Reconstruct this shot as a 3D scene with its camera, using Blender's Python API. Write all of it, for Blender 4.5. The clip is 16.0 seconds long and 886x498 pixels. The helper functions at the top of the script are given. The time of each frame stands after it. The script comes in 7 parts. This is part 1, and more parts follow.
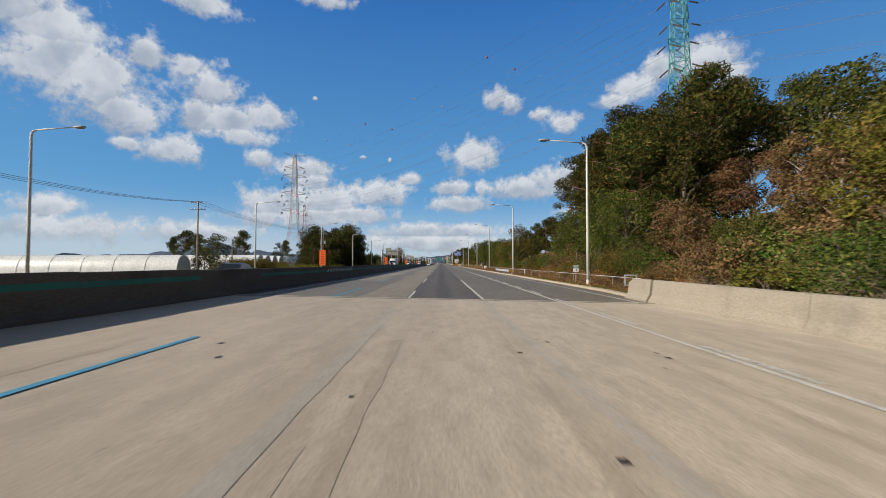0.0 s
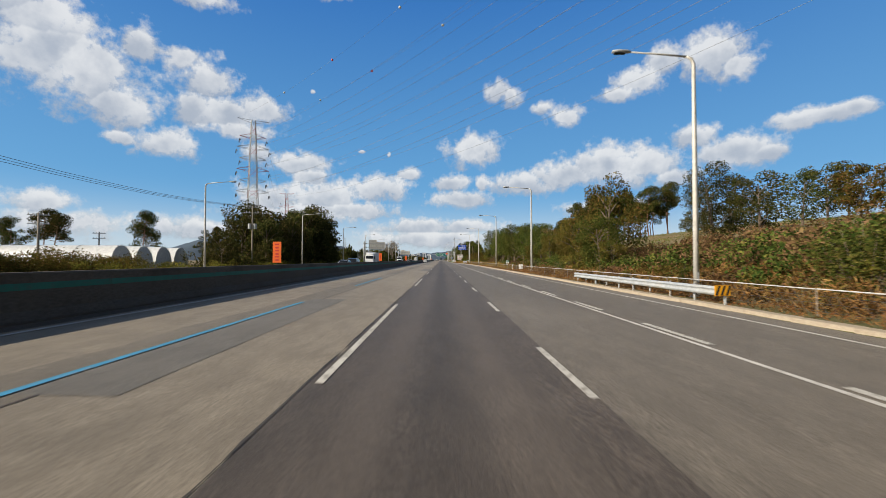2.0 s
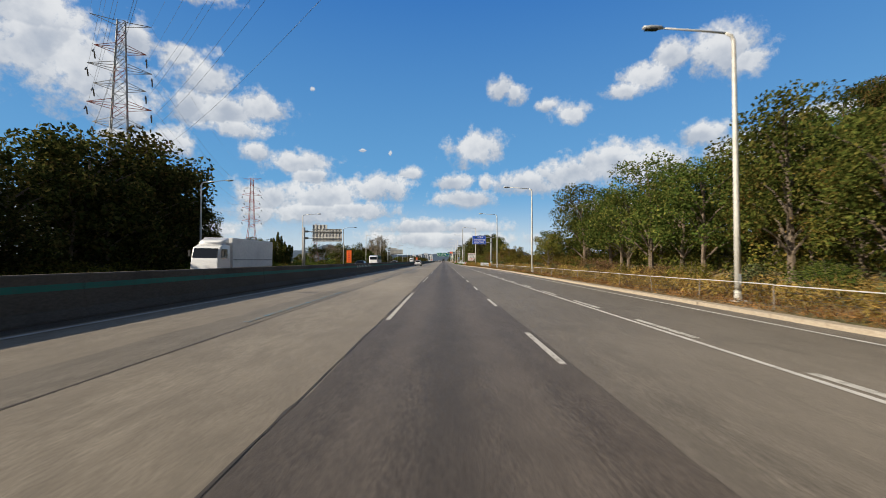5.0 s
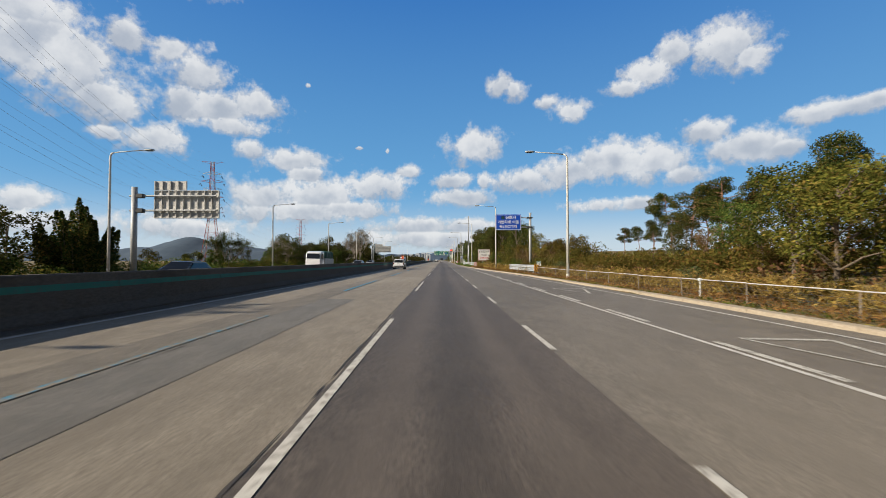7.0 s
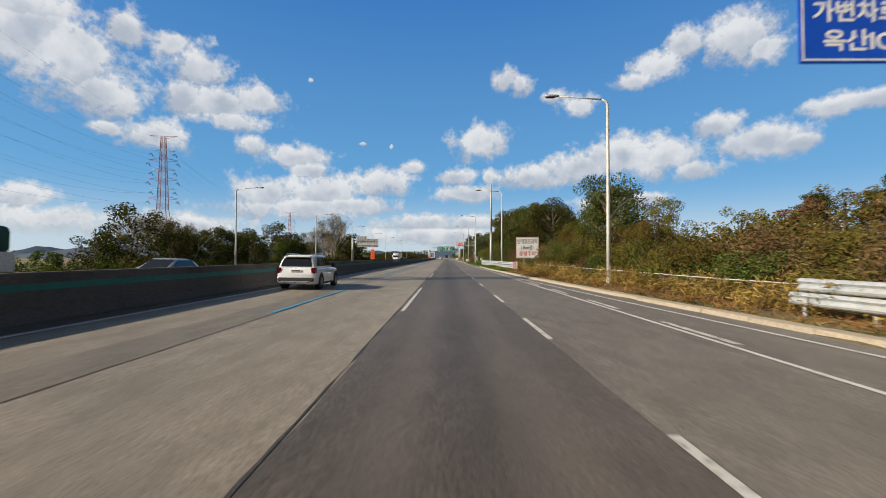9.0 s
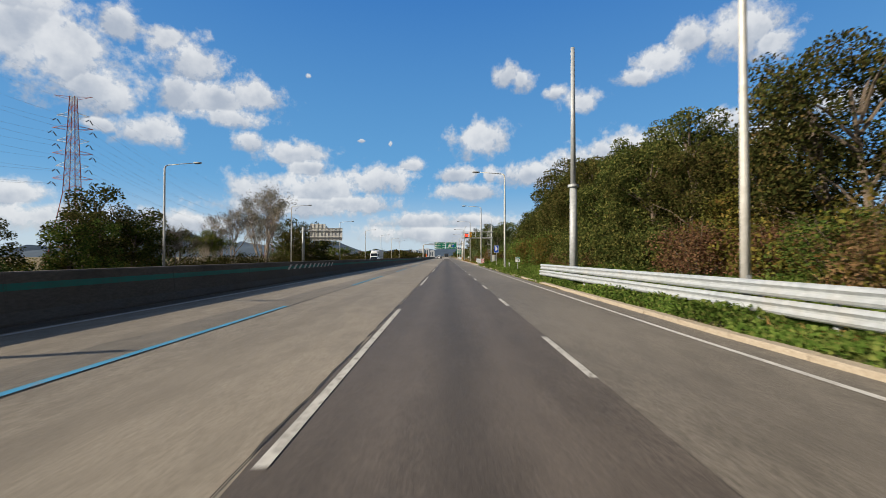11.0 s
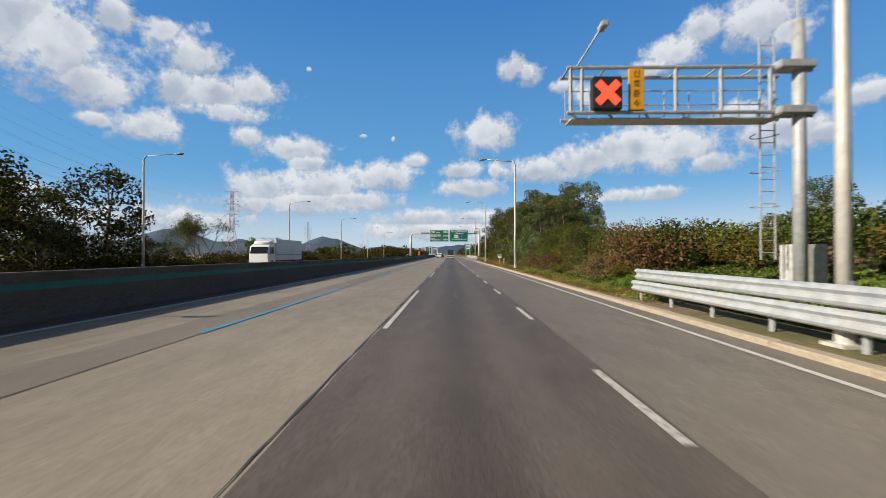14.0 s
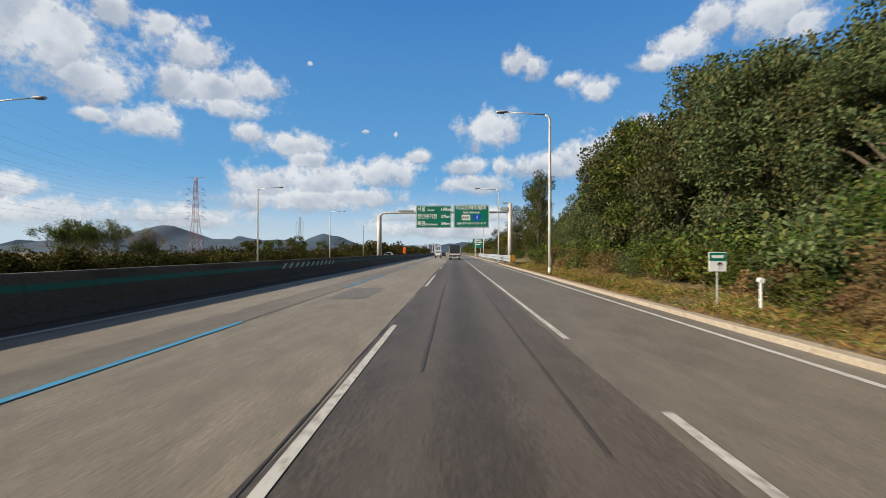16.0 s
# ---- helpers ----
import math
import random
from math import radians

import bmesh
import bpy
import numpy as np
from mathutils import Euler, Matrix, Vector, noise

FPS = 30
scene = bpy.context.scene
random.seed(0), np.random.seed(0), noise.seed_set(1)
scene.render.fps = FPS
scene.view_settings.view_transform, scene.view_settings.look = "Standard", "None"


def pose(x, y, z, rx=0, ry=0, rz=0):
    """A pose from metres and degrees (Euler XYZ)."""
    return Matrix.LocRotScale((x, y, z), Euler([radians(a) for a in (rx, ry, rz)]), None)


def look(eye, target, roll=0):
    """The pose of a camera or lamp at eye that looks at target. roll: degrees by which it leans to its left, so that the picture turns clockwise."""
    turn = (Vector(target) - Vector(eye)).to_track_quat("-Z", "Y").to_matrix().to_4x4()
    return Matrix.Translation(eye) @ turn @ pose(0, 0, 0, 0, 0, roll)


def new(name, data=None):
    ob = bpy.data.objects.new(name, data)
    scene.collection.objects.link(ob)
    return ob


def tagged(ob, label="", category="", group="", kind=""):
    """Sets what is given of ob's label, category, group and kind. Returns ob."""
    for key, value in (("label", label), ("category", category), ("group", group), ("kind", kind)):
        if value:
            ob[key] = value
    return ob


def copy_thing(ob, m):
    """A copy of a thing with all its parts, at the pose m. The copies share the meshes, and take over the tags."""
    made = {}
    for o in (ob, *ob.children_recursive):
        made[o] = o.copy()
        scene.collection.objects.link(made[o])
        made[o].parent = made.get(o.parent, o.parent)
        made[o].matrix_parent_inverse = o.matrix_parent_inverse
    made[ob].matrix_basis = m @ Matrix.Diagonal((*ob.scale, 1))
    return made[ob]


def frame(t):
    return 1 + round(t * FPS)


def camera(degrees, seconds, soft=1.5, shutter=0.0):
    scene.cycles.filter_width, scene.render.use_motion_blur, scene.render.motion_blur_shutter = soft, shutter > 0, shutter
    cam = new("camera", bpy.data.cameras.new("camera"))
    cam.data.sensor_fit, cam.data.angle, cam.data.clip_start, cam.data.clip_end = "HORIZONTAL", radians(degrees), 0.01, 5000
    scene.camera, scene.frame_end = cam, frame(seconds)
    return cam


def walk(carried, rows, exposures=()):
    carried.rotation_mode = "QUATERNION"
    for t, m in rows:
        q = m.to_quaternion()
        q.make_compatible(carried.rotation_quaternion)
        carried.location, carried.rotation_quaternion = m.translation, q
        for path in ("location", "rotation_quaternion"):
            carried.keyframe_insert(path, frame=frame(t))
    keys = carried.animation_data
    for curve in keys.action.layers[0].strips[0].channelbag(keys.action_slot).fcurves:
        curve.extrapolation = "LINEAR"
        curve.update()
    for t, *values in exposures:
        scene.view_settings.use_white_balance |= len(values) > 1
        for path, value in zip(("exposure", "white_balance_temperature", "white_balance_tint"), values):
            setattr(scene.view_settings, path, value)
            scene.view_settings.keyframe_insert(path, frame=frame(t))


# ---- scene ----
# ---------------------------------------------------------------- camera
cam = camera(90.0, 16.0, soft=0.85, shutter=0.12)
# seconds, x, y, height, pitch, yaw
PATH = [
    (0.0, -0.228, 0.00, 1.66, 1.83, -0.26),
    (0.5, -0.164, 13.20, 1.66, 1.89, -0.33),
    (1.0, -0.187, 26.40, 1.66, 1.42, -0.20),
    (1.5, -0.136, 39.60, 1.66, 1.37, -0.11),
    (2.0, -0.120, 52.80, 1.66, 1.36, -0.24),
    (2.5, -0.123, 66.00, 1.66, 1.35, -0.47),
    (3.0, -0.096, 79.20, 1.66, 1.36, -0.65),
    (3.5, -0.157, 92.40, 1.66, 1.21, -0.77),
    (4.0, -0.111, 105.60, 1.66, 1.45, 0.08),
    (6.5, -0.351, 171.60, 1.66, 1.48, -0.08),
    (7.0, -0.357, 184.80, 1.66, 1.42, -0.19),
    (7.5, -0.427, 198.00, 1.66, 1.41, 0.21),
    (8.0, -0.434, 211.20, 1.66, 1.42, 0.66),
    (8.5, -0.408, 224.40, 1.66, 1.17, 0.67),
    (9.0, -0.393, 237.60, 1.66, 1.08, 0.42),
    (11.5, -0.188, 303.60, 1.66, 0.89, 0.43),
    (12.0, -0.077, 316.80, 1.66, 0.86, 0.70),
    (12.5, -0.090, 330.00, 1.66, 0.81, 1.09),
    (13.0, -0.081, 343.20, 1.66, 0.71, 0.81),
    (13.5, -0.098, 356.40, 1.66, 0.59, 0.86),
    (14.0, -0.280, 369.60, 1.66, 0.65, 0.94),
    (14.5, -0.280, 382.80, 1.66, 0.64, 1.27),
    (15.0, -0.302, 396.00, 1.66, 0.63, 1.40),
    (15.5, -0.378, 409.20, 1.66, 0.51, 1.40),
    (16.0, -0.389, 422.40, 1.66, 0.34, 1.41),
]
EXPOSURE = 0.4
walk(cam, [(t, pose(x, y, z, 90 + p, 0, w)) for t, x, y, z, p, w in PATH], exposures=[(0.0, EXPOSURE - 0.18, 6200, 10), (1.0, EXPOSURE, 6300, 10), (3.0, EXPOSURE, 6450, 10), (9.0, EXPOSURE, 6450, 10), (13.0, EXPOSURE, 6330, 10), (16.0, EXPOSURE, 6330, 10)])

# ---------------------------------------------------------------- sky and sun
SUN_AT = Vector((-19.5, -8.0, 11.4))
world = bpy.data.worlds.new("sky")
scene.world = world
world.use_nodes = True
wn, wl = world.node_tree.nodes, world.node_tree.links
sky = wn.new("ShaderNodeTexSky")
sky.sky_type, sky.sun_disc = "NISHITA", False
sky.sun_elevation = math.atan2(SUN_AT.z, math.hypot(SUN_AT.x, SUN_AT.y))
sky.sun_rotation = math.atan2(SUN_AT.x, SUN_AT.y)
sky.air_density, sky.dust_density, sky.ozone_density = 0.9, 0.25, 3.0
hue = wn.new("ShaderNodeHueSaturation")
hue.inputs["Saturation"].default_value = 0.7
wl.new(sky.outputs[0], hue.inputs["Color"])
wl.new(hue.outputs[0], wn["Background"].inputs[0])
wn["Background"].inputs[1].default_value = 0.052
sun = new("sun", bpy.data.lights.new("sun", "SUN"))
sun.data.energy, sun.data.angle, sun.data.color = 5.0, radians(0.55), (1.0, 0.885, 0.71)
sun.matrix_world = look(SUN_AT * 10, (0, 0, 0))

# ---------------------------------------------------------------- helpers
rng = np.random.default_rng(7)


def mix3(nt, fac, a, b, blend="MIX"):
    n = nt.nodes.new("ShaderNodeMix")
    n.data_type, n.blend_type = "RGBA", blend
    for sock, v in ((n.inputs[0], fac), (n.inputs[6], a), (n.inputs[7], b)):
        if isinstance(v, (int, float)):
            sock.default_value = v
        elif isinstance(v, tuple):
            sock.default_value = (*v, 1)
        else:
            nt.links.new(v, sock)
    return n.outputs[2]


def maths(nt, op, a, b=0.0, clamp=False):
    n = nt.nodes.new("ShaderNodeMath")
    n.operation, n.use_clamp = op, clamp
    for sock, v in zip(n.inputs, (a, b)):
        if isinstance(v, (int, float)):
            sock.default_value = v
        else:
            nt.links.new(v, sock)
    return n.outputs[0]


def stretch(nt, v, lo, hi, a=0.0, b=1.0):
    n = nt.nodes.new("ShaderNodeMapRange")
    n.interpolation_type = "SMOOTHSTEP"
    nt.links.new(v, n.inputs[0])
    for i, x in enumerate((lo, hi, a, b)):
        n.inputs[i + 1].default_value = x
    return n.outputs[0]


def grain(nt, scale, detail=4.0, space="Object", size=(1, 1, 1), rough=0.55):
    co = nt.nodes.new("ShaderNodeTexCoord")
    mp = nt.nodes.new("ShaderNodeMapping")
    mp.inputs["Scale"].default_value = size
    nt.links.new(co.outputs[space], mp.inputs[0])
    n = nt.nodes.new("ShaderNodeTexNoise")
    n.inputs["Scale"].default_value, n.inputs["Detail"].default_value, n.inputs["Roughness"].default_value = scale, detail, rough
    nt.links.new(mp.outputs[0], n.inputs["Vector"])
    return n.outputs[0]


def blank(name, rough=0.6, metal=0.0):
    m = bpy.data.materials.new(name)
    m.use_nodes = True
    b = m.node_tree.nodes["Principled BSDF"]
    b.inputs["Roughness"].default_value, b.inputs["Metallic"].default_value = rough, metal
    return m, m.node_tree, b


def surface(name, dark, light, fine=25.0, broad=0.6, rough=0.8, metal=0.0, bump=0.02, stain=None, amount=0.5, size=(1, 1, 1)):
    """A weathered surface: fine grain over broad patches, with an optional stain colour."""
    m, nt, b = blank(name, rough, metal)
    g, p = grain(nt, fine, 5), grain(nt, broad, 4, size=size)
    c = mix3(nt, stretch(nt, g, 0.3, 0.7), dark, light)
    if stain:
        c = mix3(nt, stretch(nt, p, 0.5, 0.75, 0, amount), c, stain)
    else:
        c = mix3(nt, stretch(nt, p, 0.35, 0.7, 0, 0.3), c, tuple(0.7 * x for x in dark))
    nt.links.new(c, b.inputs["Base Color"])
    nt.links.new(stretch(nt, p, 0.3, 0.7, rough - 0.08, min(1.0, rough + 0.1)), b.inputs["Roughness"])
    if bump:
        bp = nt.nodes.new("ShaderNodeBump")
        bp.inputs["Strength"].default_value, bp.inputs["Distance"].default_value = 0.5, bump
        nt.links.new(g, bp.inputs["Height"])
        nt.links.new(bp.outputs[0], b.inputs["Normal"])
    return m


def asphalt(name, dark, light, streak, stone=0.35, oil=None):
    """Road surface: aggregate, lengthwise tyre streaks and broad wear."""
    m, nt, b = blank(name, 0.62)
    b.inputs["Diffuse Roughness"].default_value, b.inputs["Specular IOR Level"].default_value = 0.2, 0.35
    b.inputs["Sheen Weight"].default_value, b.inputs["Sheen Roughness"].default_value, b.inputs["Sheen Tint"].default_value = 0.14, 0.18, (1.0, 0.95, 0.88, 1)
    agg = grain(nt, 24, 4, rough=0.75)
    mottle = grain(nt, 1.6, 5, size=(1.6, 0.5, 1), rough=0.65)
    spot = grain(nt, 7, 3)
    lanes = grain(nt, 1.0, 3, size=(1.1, 0.012, 1))
    broad = grain(nt, 0.12, 4, size=(1, 0.35, 1))
    c = mix3(nt, stretch(nt, agg, 0.43, 0.57), dark, light)
    c = mix3(nt, stretch(nt, mottle, 0.35, 0.68, 0, 0.55), c, tuple(0.72 * x for x in dark))
    c = mix3(nt, stretch(nt, lanes, 0.42, 0.66, 0, 0.5), c, streak)
    c = mix3(nt, stretch(nt, broad, 0.45, 0.7, 0, 0.35), c, tuple(1.25 * x for x in light))
    c = mix3(nt, stretch(nt, spot, 0.62, 0.8, 0, stone), c, tuple(0.5 * x for x in dark))
    if oil is not None:
        # drips darken the middle of the lane, tyres polish the paths on both sides of it
        co = nt.nodes.new("ShaderNodeTexCoord")
        ax = nt.nodes.new("ShaderNodeSeparateXYZ")
        nt.links.new(co.outputs["Object"], ax.inputs[0])
        away = maths(nt, "ABSOLUTE", maths(nt, "SUBTRACT", ax.outputs[0], oil))
        away = maths(nt, "ADD", away, maths(nt, "MULTIPLY", maths(nt, "SUBTRACT", lanes, 0.5), 0.5))
        c = mix3(nt, stretch(nt, away, 0.08, 0.5, 0.45, 0.0), c, tuple(0.7 * x for x in dark))
        path = maths(nt, "ABSOLUTE", maths(nt, "SUBTRACT", away, 0.82))
        c = mix3(nt, stretch(nt, path, 0.1, 0.42, 0.3, 0.0), c, light)
    nt.links.new(c, b.inputs["Base Color"])
    bp = nt.nodes.new("ShaderNodeBump")
    bp.inputs["Strength"].default_value, bp.inputs["Distance"].default_value = 0.6, 0.016
    nt.links.new(agg, bp.inputs["Height"])
    nt.links.new(bp.outputs[0], b.inputs["Normal"])
    return m


def paint(name, c, rough=0.6, worn=None, amount=0.6, metal=0.0, wear=(0.5, 0.72)):
    """Paint that lets the ground beneath show through where it is worn."""
    m, nt, b = blank(name, rough, metal)
    g = grain(nt, 9, 5)
    base = mix3(nt, stretch(nt, grain(nt, 1.4, 3), 0.35, 0.65), c, tuple(0.86 * x for x in c))
    if worn:
        base = mix3(nt, stretch(nt, g, wear[0], wear[1], 0, amount), base, worn)
    nt.links.new(base, b.inputs["Base Color"])
    return m


def leafy(name, cols, through_light=0.25):
    """Foliage: each leaf takes its own tone, each plant its own cast."""
    m = bpy.data.materials.new(name)
    m.use_nodes = True
    nt = m.node_tree
    nt.nodes.remove(nt.nodes["Principled BSDF"])
    geo, info = nt.nodes.new("ShaderNodeNewGeometry"), nt.nodes.new("ShaderNodeObjectInfo")
    ramp = nt.nodes.new("ShaderNodeValToRGB")
    el = ramp.color_ramp.elements
    while len(el) < len(cols):
        el.new(0.5)
    for i, c in enumerate(cols):
        el[i].position, el[i].color = i / (len(cols) - 1), (*c, 1)
    nt.links.new(geo.outputs["Random Per Island"], ramp.inputs[0])
    hs = nt.nodes.new("ShaderNodeHueSaturation")
    nt.links.new(maths(nt, "MULTIPLY_ADD", info.outputs["Random"], 0.05), hs.inputs["Hue"])
    hs.inputs["Hue"].links[0].from_node.inputs[2].default_value = 0.475
    nt.links.new(ramp.outputs[0], hs.inputs["Color"])
    v = nt.nodes.new("ShaderNodeMapRange")
    nt.links.new(info.outputs["Random"], v.inputs[0])
    v.inputs[3].default_value, v.inputs[4].default_value = 0.8, 1.2
    mass = stretch(nt, grain(nt, 0.55, 3), 0.32, 0.68, 0.66, 1.3)
    nt.links.new(maths(nt, "MULTIPLY", v.outputs[0], mass), hs.inputs["Value"])
    d, tr, mx = nt.nodes.new("ShaderNodeBsdfDiffuse"), nt.nodes.new("ShaderNodeBsdfTranslucent"), nt.nodes.new("ShaderNodeMixShader")
    mx.inputs[0].default_value = through_light
    for sh in (d, tr):
        nt.links.new(hs.outputs[0], sh.inputs[0])
    nt.links.new(d.outputs[0], mx.inputs[1])
    nt.links.new(tr.outputs[0], mx.inputs[2])
    nt.links.new(mx.outputs[0], nt.nodes["Material Output"].inputs[0])
    return m


def lamp_mat(name, c, strength):
    m, nt, b = blank(name, 0.4)
    b.inputs["Base Color"].default_value = (*c, 1)
    b.inputs["Emission Color"].default_value = (*c, 1)
    b.inputs["Emission Strength"].default_value = strength
    return m


# ---------------------------------------------------------------- materials
M_DECK = asphalt("bridge_concrete", (0.40, 0.34, 0.266), (0.55, 0.473, 0.378), (0.355, 0.297, 0.23), 0.45)
M_OLD = asphalt("bleached_asphalt", (0.20, 0.17, 0.129), (0.36, 0.311, 0.242), (0.19, 0.161, 0.122), 0.45)
M_DARK = asphalt("dark_asphalt", (0.055, 0.045, 0.0375), (0.142, 0.118, 0.098), (0.084, 0.069, 0.057), 0.35, oil=-0.12)
M_GREY = asphalt("grey_asphalt", (0.102, 0.088, 0.071), (0.212, 0.186, 0.152), (0.134, 0.116, 0.095), 0.3)
M_GHOST = asphalt("ground_off_line", (0.37, 0.33, 0.28), (0.48, 0.435, 0.375), (0.34, 0.30, 0.25), 0.3)
M_DECKSTREAK = asphalt("deck_streak", (0.365, 0.304, 0.234), (0.505, 0.432, 0.343), (0.325, 0.268, 0.206), 0.45)
M_STAIN = asphalt("stained_asphalt", (0.145, 0.125, 0.097), (0.275, 0.24, 0.19), (0.14, 0.12, 0.093), 0.5)
M_MARKSHADE = asphalt("tyre_mark", (0.042, 0.036, 0.031), (0.095, 0.081, 0.07), (0.06, 0.05, 0.044), 0.3)
M_PATCH = asphalt("repair_asphalt", (0.15, 0.14, 0.12), (0.22, 0.20, 0.175), (0.14, 0.125, 0.105), 0.3)
M_WHITE = paint("road_white", (0.60, 0.58, 0.53), 0.7, (0.2, 0.18, 0.15), 0.85, wear=(0.46, 0.68))
M_BLUE = paint("road_blue", (0.05, 0.29, 0.50), 0.6, (0.24, 0.22, 0.17), 0.8)
M_BLUEWORN = paint("worn_road_blue", (0.06, 0.22, 0.33), 0.7, (0.20, 0.172, 0.132), 1.0, wear=(0.36, 0.54))
M_EDGEWHITE = paint("edge_line_white", (0.64, 0.62, 0.58), 0.7, (0.25, 0.22, 0.18), 0.5)
M_CONC = surface("barrier_concrete", (0.235, 0.205, 0.16), (0.335, 0.296, 0.238), 18, 0.5, 0.9, 0, 0.01, (0.17, 0.15, 0.12), 0.65)
# median face in shade: shade put into a darker base, plus grime patches
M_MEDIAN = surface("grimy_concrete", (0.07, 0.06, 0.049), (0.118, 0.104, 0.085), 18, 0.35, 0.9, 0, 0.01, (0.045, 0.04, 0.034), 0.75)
M_KERB = surface("kerb_concrete", (0.31, 0.255, 0.185), (0.44, 0.372, 0.282), 22, 0.8, 0.92, 0, 0.012, (0.27, 0.21, 0.14), 0.6)
M_GREEN = paint("barrier_green", (0.01, 0.15, 0.115), 0.7, (0.07, 0.07, 0.06), 0.5)
M_STEEL = surface("galvanised_steel", (0.34, 0.355, 0.36), (0.46, 0.475, 0.48), 6, 1.5, 0.55, 0.25, 0, (0.28, 0.27, 0.25), 0.5)
M_POLE = surface("lamp_paint", (0.50, 0.485, 0.44), (0.62, 0.60, 0.55), 5, 0.8, 0.45, 0.1, 0, (0.42, 0.37, 0.29), 0.4)
M_RAIL = surface("guard_rail_steel", (0.40, 0.425, 0.44), (0.52, 0.545, 0.56), 5, 1.0, 0.45, 0.25, 0, (0.45, 0.42, 0.37), 0.45)
M_FENCE = surface("rusty_fence", (0.17, 0.13, 0.10), (0.32, 0.28, 0.23), 9, 1.0, 0.8, 0.1, 0, (0.14, 0.07, 0.04), 0.6)
M_DARKMETAL = surface("dark_metal", (0.05, 0.055, 0.055), (0.09, 0.09, 0.09), 9, 1.5, 0.5, 0.4, 0)
M_STEELDARK = surface("dark_alloy", (0.10, 0.10, 0.105), (0.17, 0.17, 0.175), 8, 2, 0.35, 0.6, 0)
M_BLACK = paint("black", (0.02, 0.02, 0.02), 0.55)
M_ORANGE = paint("orange_board", (0.85, 0.15, 0.015), 0.5)
M_YELLOW = paint("amber_sheet", (0.72, 0.34, 0.012), 0.5)
M_SIGNBLUE = paint("sign_blue", (0.005, 0.075, 0.52), 0.35)
M_SIGNGREEN = paint("sign_green", (0.0, 0.16, 0.10), 0.4)
M_SIGNWHITE = paint("sign_white", (0.78, 0.78, 0.76), 0.5, (0.5, 0.48, 0.44), 0.3)
M_RED = paint("sign_red", (0.55, 0.03, 0.03), 0.45)
M_SIGNBACK = surface("sign_back", (0.50, 0.49, 0.46), (0.64, 0.63, 0.60), 7, 1.0, 0.55, 0.15, 0, (0.33, 0.31, 0.28), 0.5)
M_BARK = surface("bark", (0.10, 0.075, 0.05), (0.20, 0.155, 0.115), 14, 3, 0.95, 0, 0.03)
M_PINEBARK = surface("pine_bark", (0.19, 0.09, 0.05), (0.34, 0.19, 0.115), 12, 2, 0.95, 0, 0.03)
M_TWIG = surface("pale_twig", (0.24, 0.19, 0.145), (0.38, 0.32, 0.26), 14, 3, 0.95, 0, 0.0)
M_LEAF = leafy("green_leaf", [(0.034, 0.054, 0.013), (0.063, 0.092, 0.02), (0.11, 0.135, 0.03), (0.18, 0.162, 0.04)])
M_LEAFDARK = leafy("dark_leaf", [(0.024, 0.032, 0.010), (0.048, 0.058, 0.017), (0.085, 0.09, 0.025), (0.14, 0.105, 0.037)], 0.2)
M_CREEPERWOOD = leafy("creeper_wood_leaf", [(0.03, 0.042, 0.012), (0.055, 0.068, 0.018), (0.10, 0.105, 0.028), (0.17, 0.145, 0.045)], 0.2)
M_LEAFGOLD = leafy("autumn_leaf", [(0.075, 0.078, 0.018), (0.12, 0.115, 0.025), (0.17, 0.145, 0.03), (0.20, 0.115, 0.037)])
M_LEAFRUST = leafy("rusty_leaf", [(0.08, 0.052, 0.026), (0.17, 0.095, 0.048), (0.27, 0.155, 0.085), (0.12, 0.115, 0.03)])
M_DRYTIP = leafy("dry_tip_leaf", [(0.11, 0.095, 0.075), (0.17, 0.15, 0.12), (0.24, 0.205, 0.165), (0.13, 0.12, 0.07)], 0.2)
M_NEEDLE = leafy("pine_needle", [(0.020, 0.032, 0.010), (0.04, 0.055, 0.014), (0.075, 0.08, 0.022), (0.17, 0.095, 0.03)], 0.1)
M_SILVER = leafy("silver_leaf", [(0.042, 0.058, 0.024), (0.082, 0.105, 0.04), (0.165, 0.185, 0.085), (0.135, 0.105, 0.035)], 0.3)
M_VINE = leafy("vine_leaf", [(0.055, 0.083, 0.015), (0.088, 0.128, 0.023), (0.125, 0.16, 0.033), (0.19, 0.195, 0.052)], 0.3)
M_STRAW = leafy("dry_grass", [(0.14, 0.062, 0.022), (0.27, 0.14, 0.048), (0.39, 0.23, 0.088), (0.19, 0.14, 0.038)], 0.3)
M_GRASS = leafy("fresh_grass", [(0.06, 0.10, 0.015), (0.11, 0.17, 0.025), (0.24, 0.22, 0.06), (0.34, 0.26, 0.11)], 0.3)
M_CARWHITE, _nt, _b = blank("white_car_paint", 0.25)
_b.inputs["Base Color"].default_value, _b.inputs["Coat Weight"].default_value = (0.78, 0.79, 0.80, 1), 0.6
M_CARDARK, _nt, _b = blank("dark_car_paint", 0.25)
_b.inputs["Base Color"].default_value, _b.inputs["Coat Weight"].default_value = (0.03, 0.035, 0.045, 1), 0.6
M_CARSILVER, _nt, _b = blank("silver_car_paint", 0.3, 0.4)
_b.inputs["Base Color"].default_value = (0.5, 0.51, 0.52, 1)
M_GLASS, _nt, _b = blank("tinted_glass", 0.06)
_b.inputs["Base Color"].default_value = (0.012, 0.014, 0.017, 1)
M_TYRE = surface("tyre_rubber", (0.012, 0.012, 0.012), (0.025, 0.025, 0.025), 20, 3, 0.85, 0, 0)
M_TAIL, _nt, _b = blank("tail_lamp", 0.2)
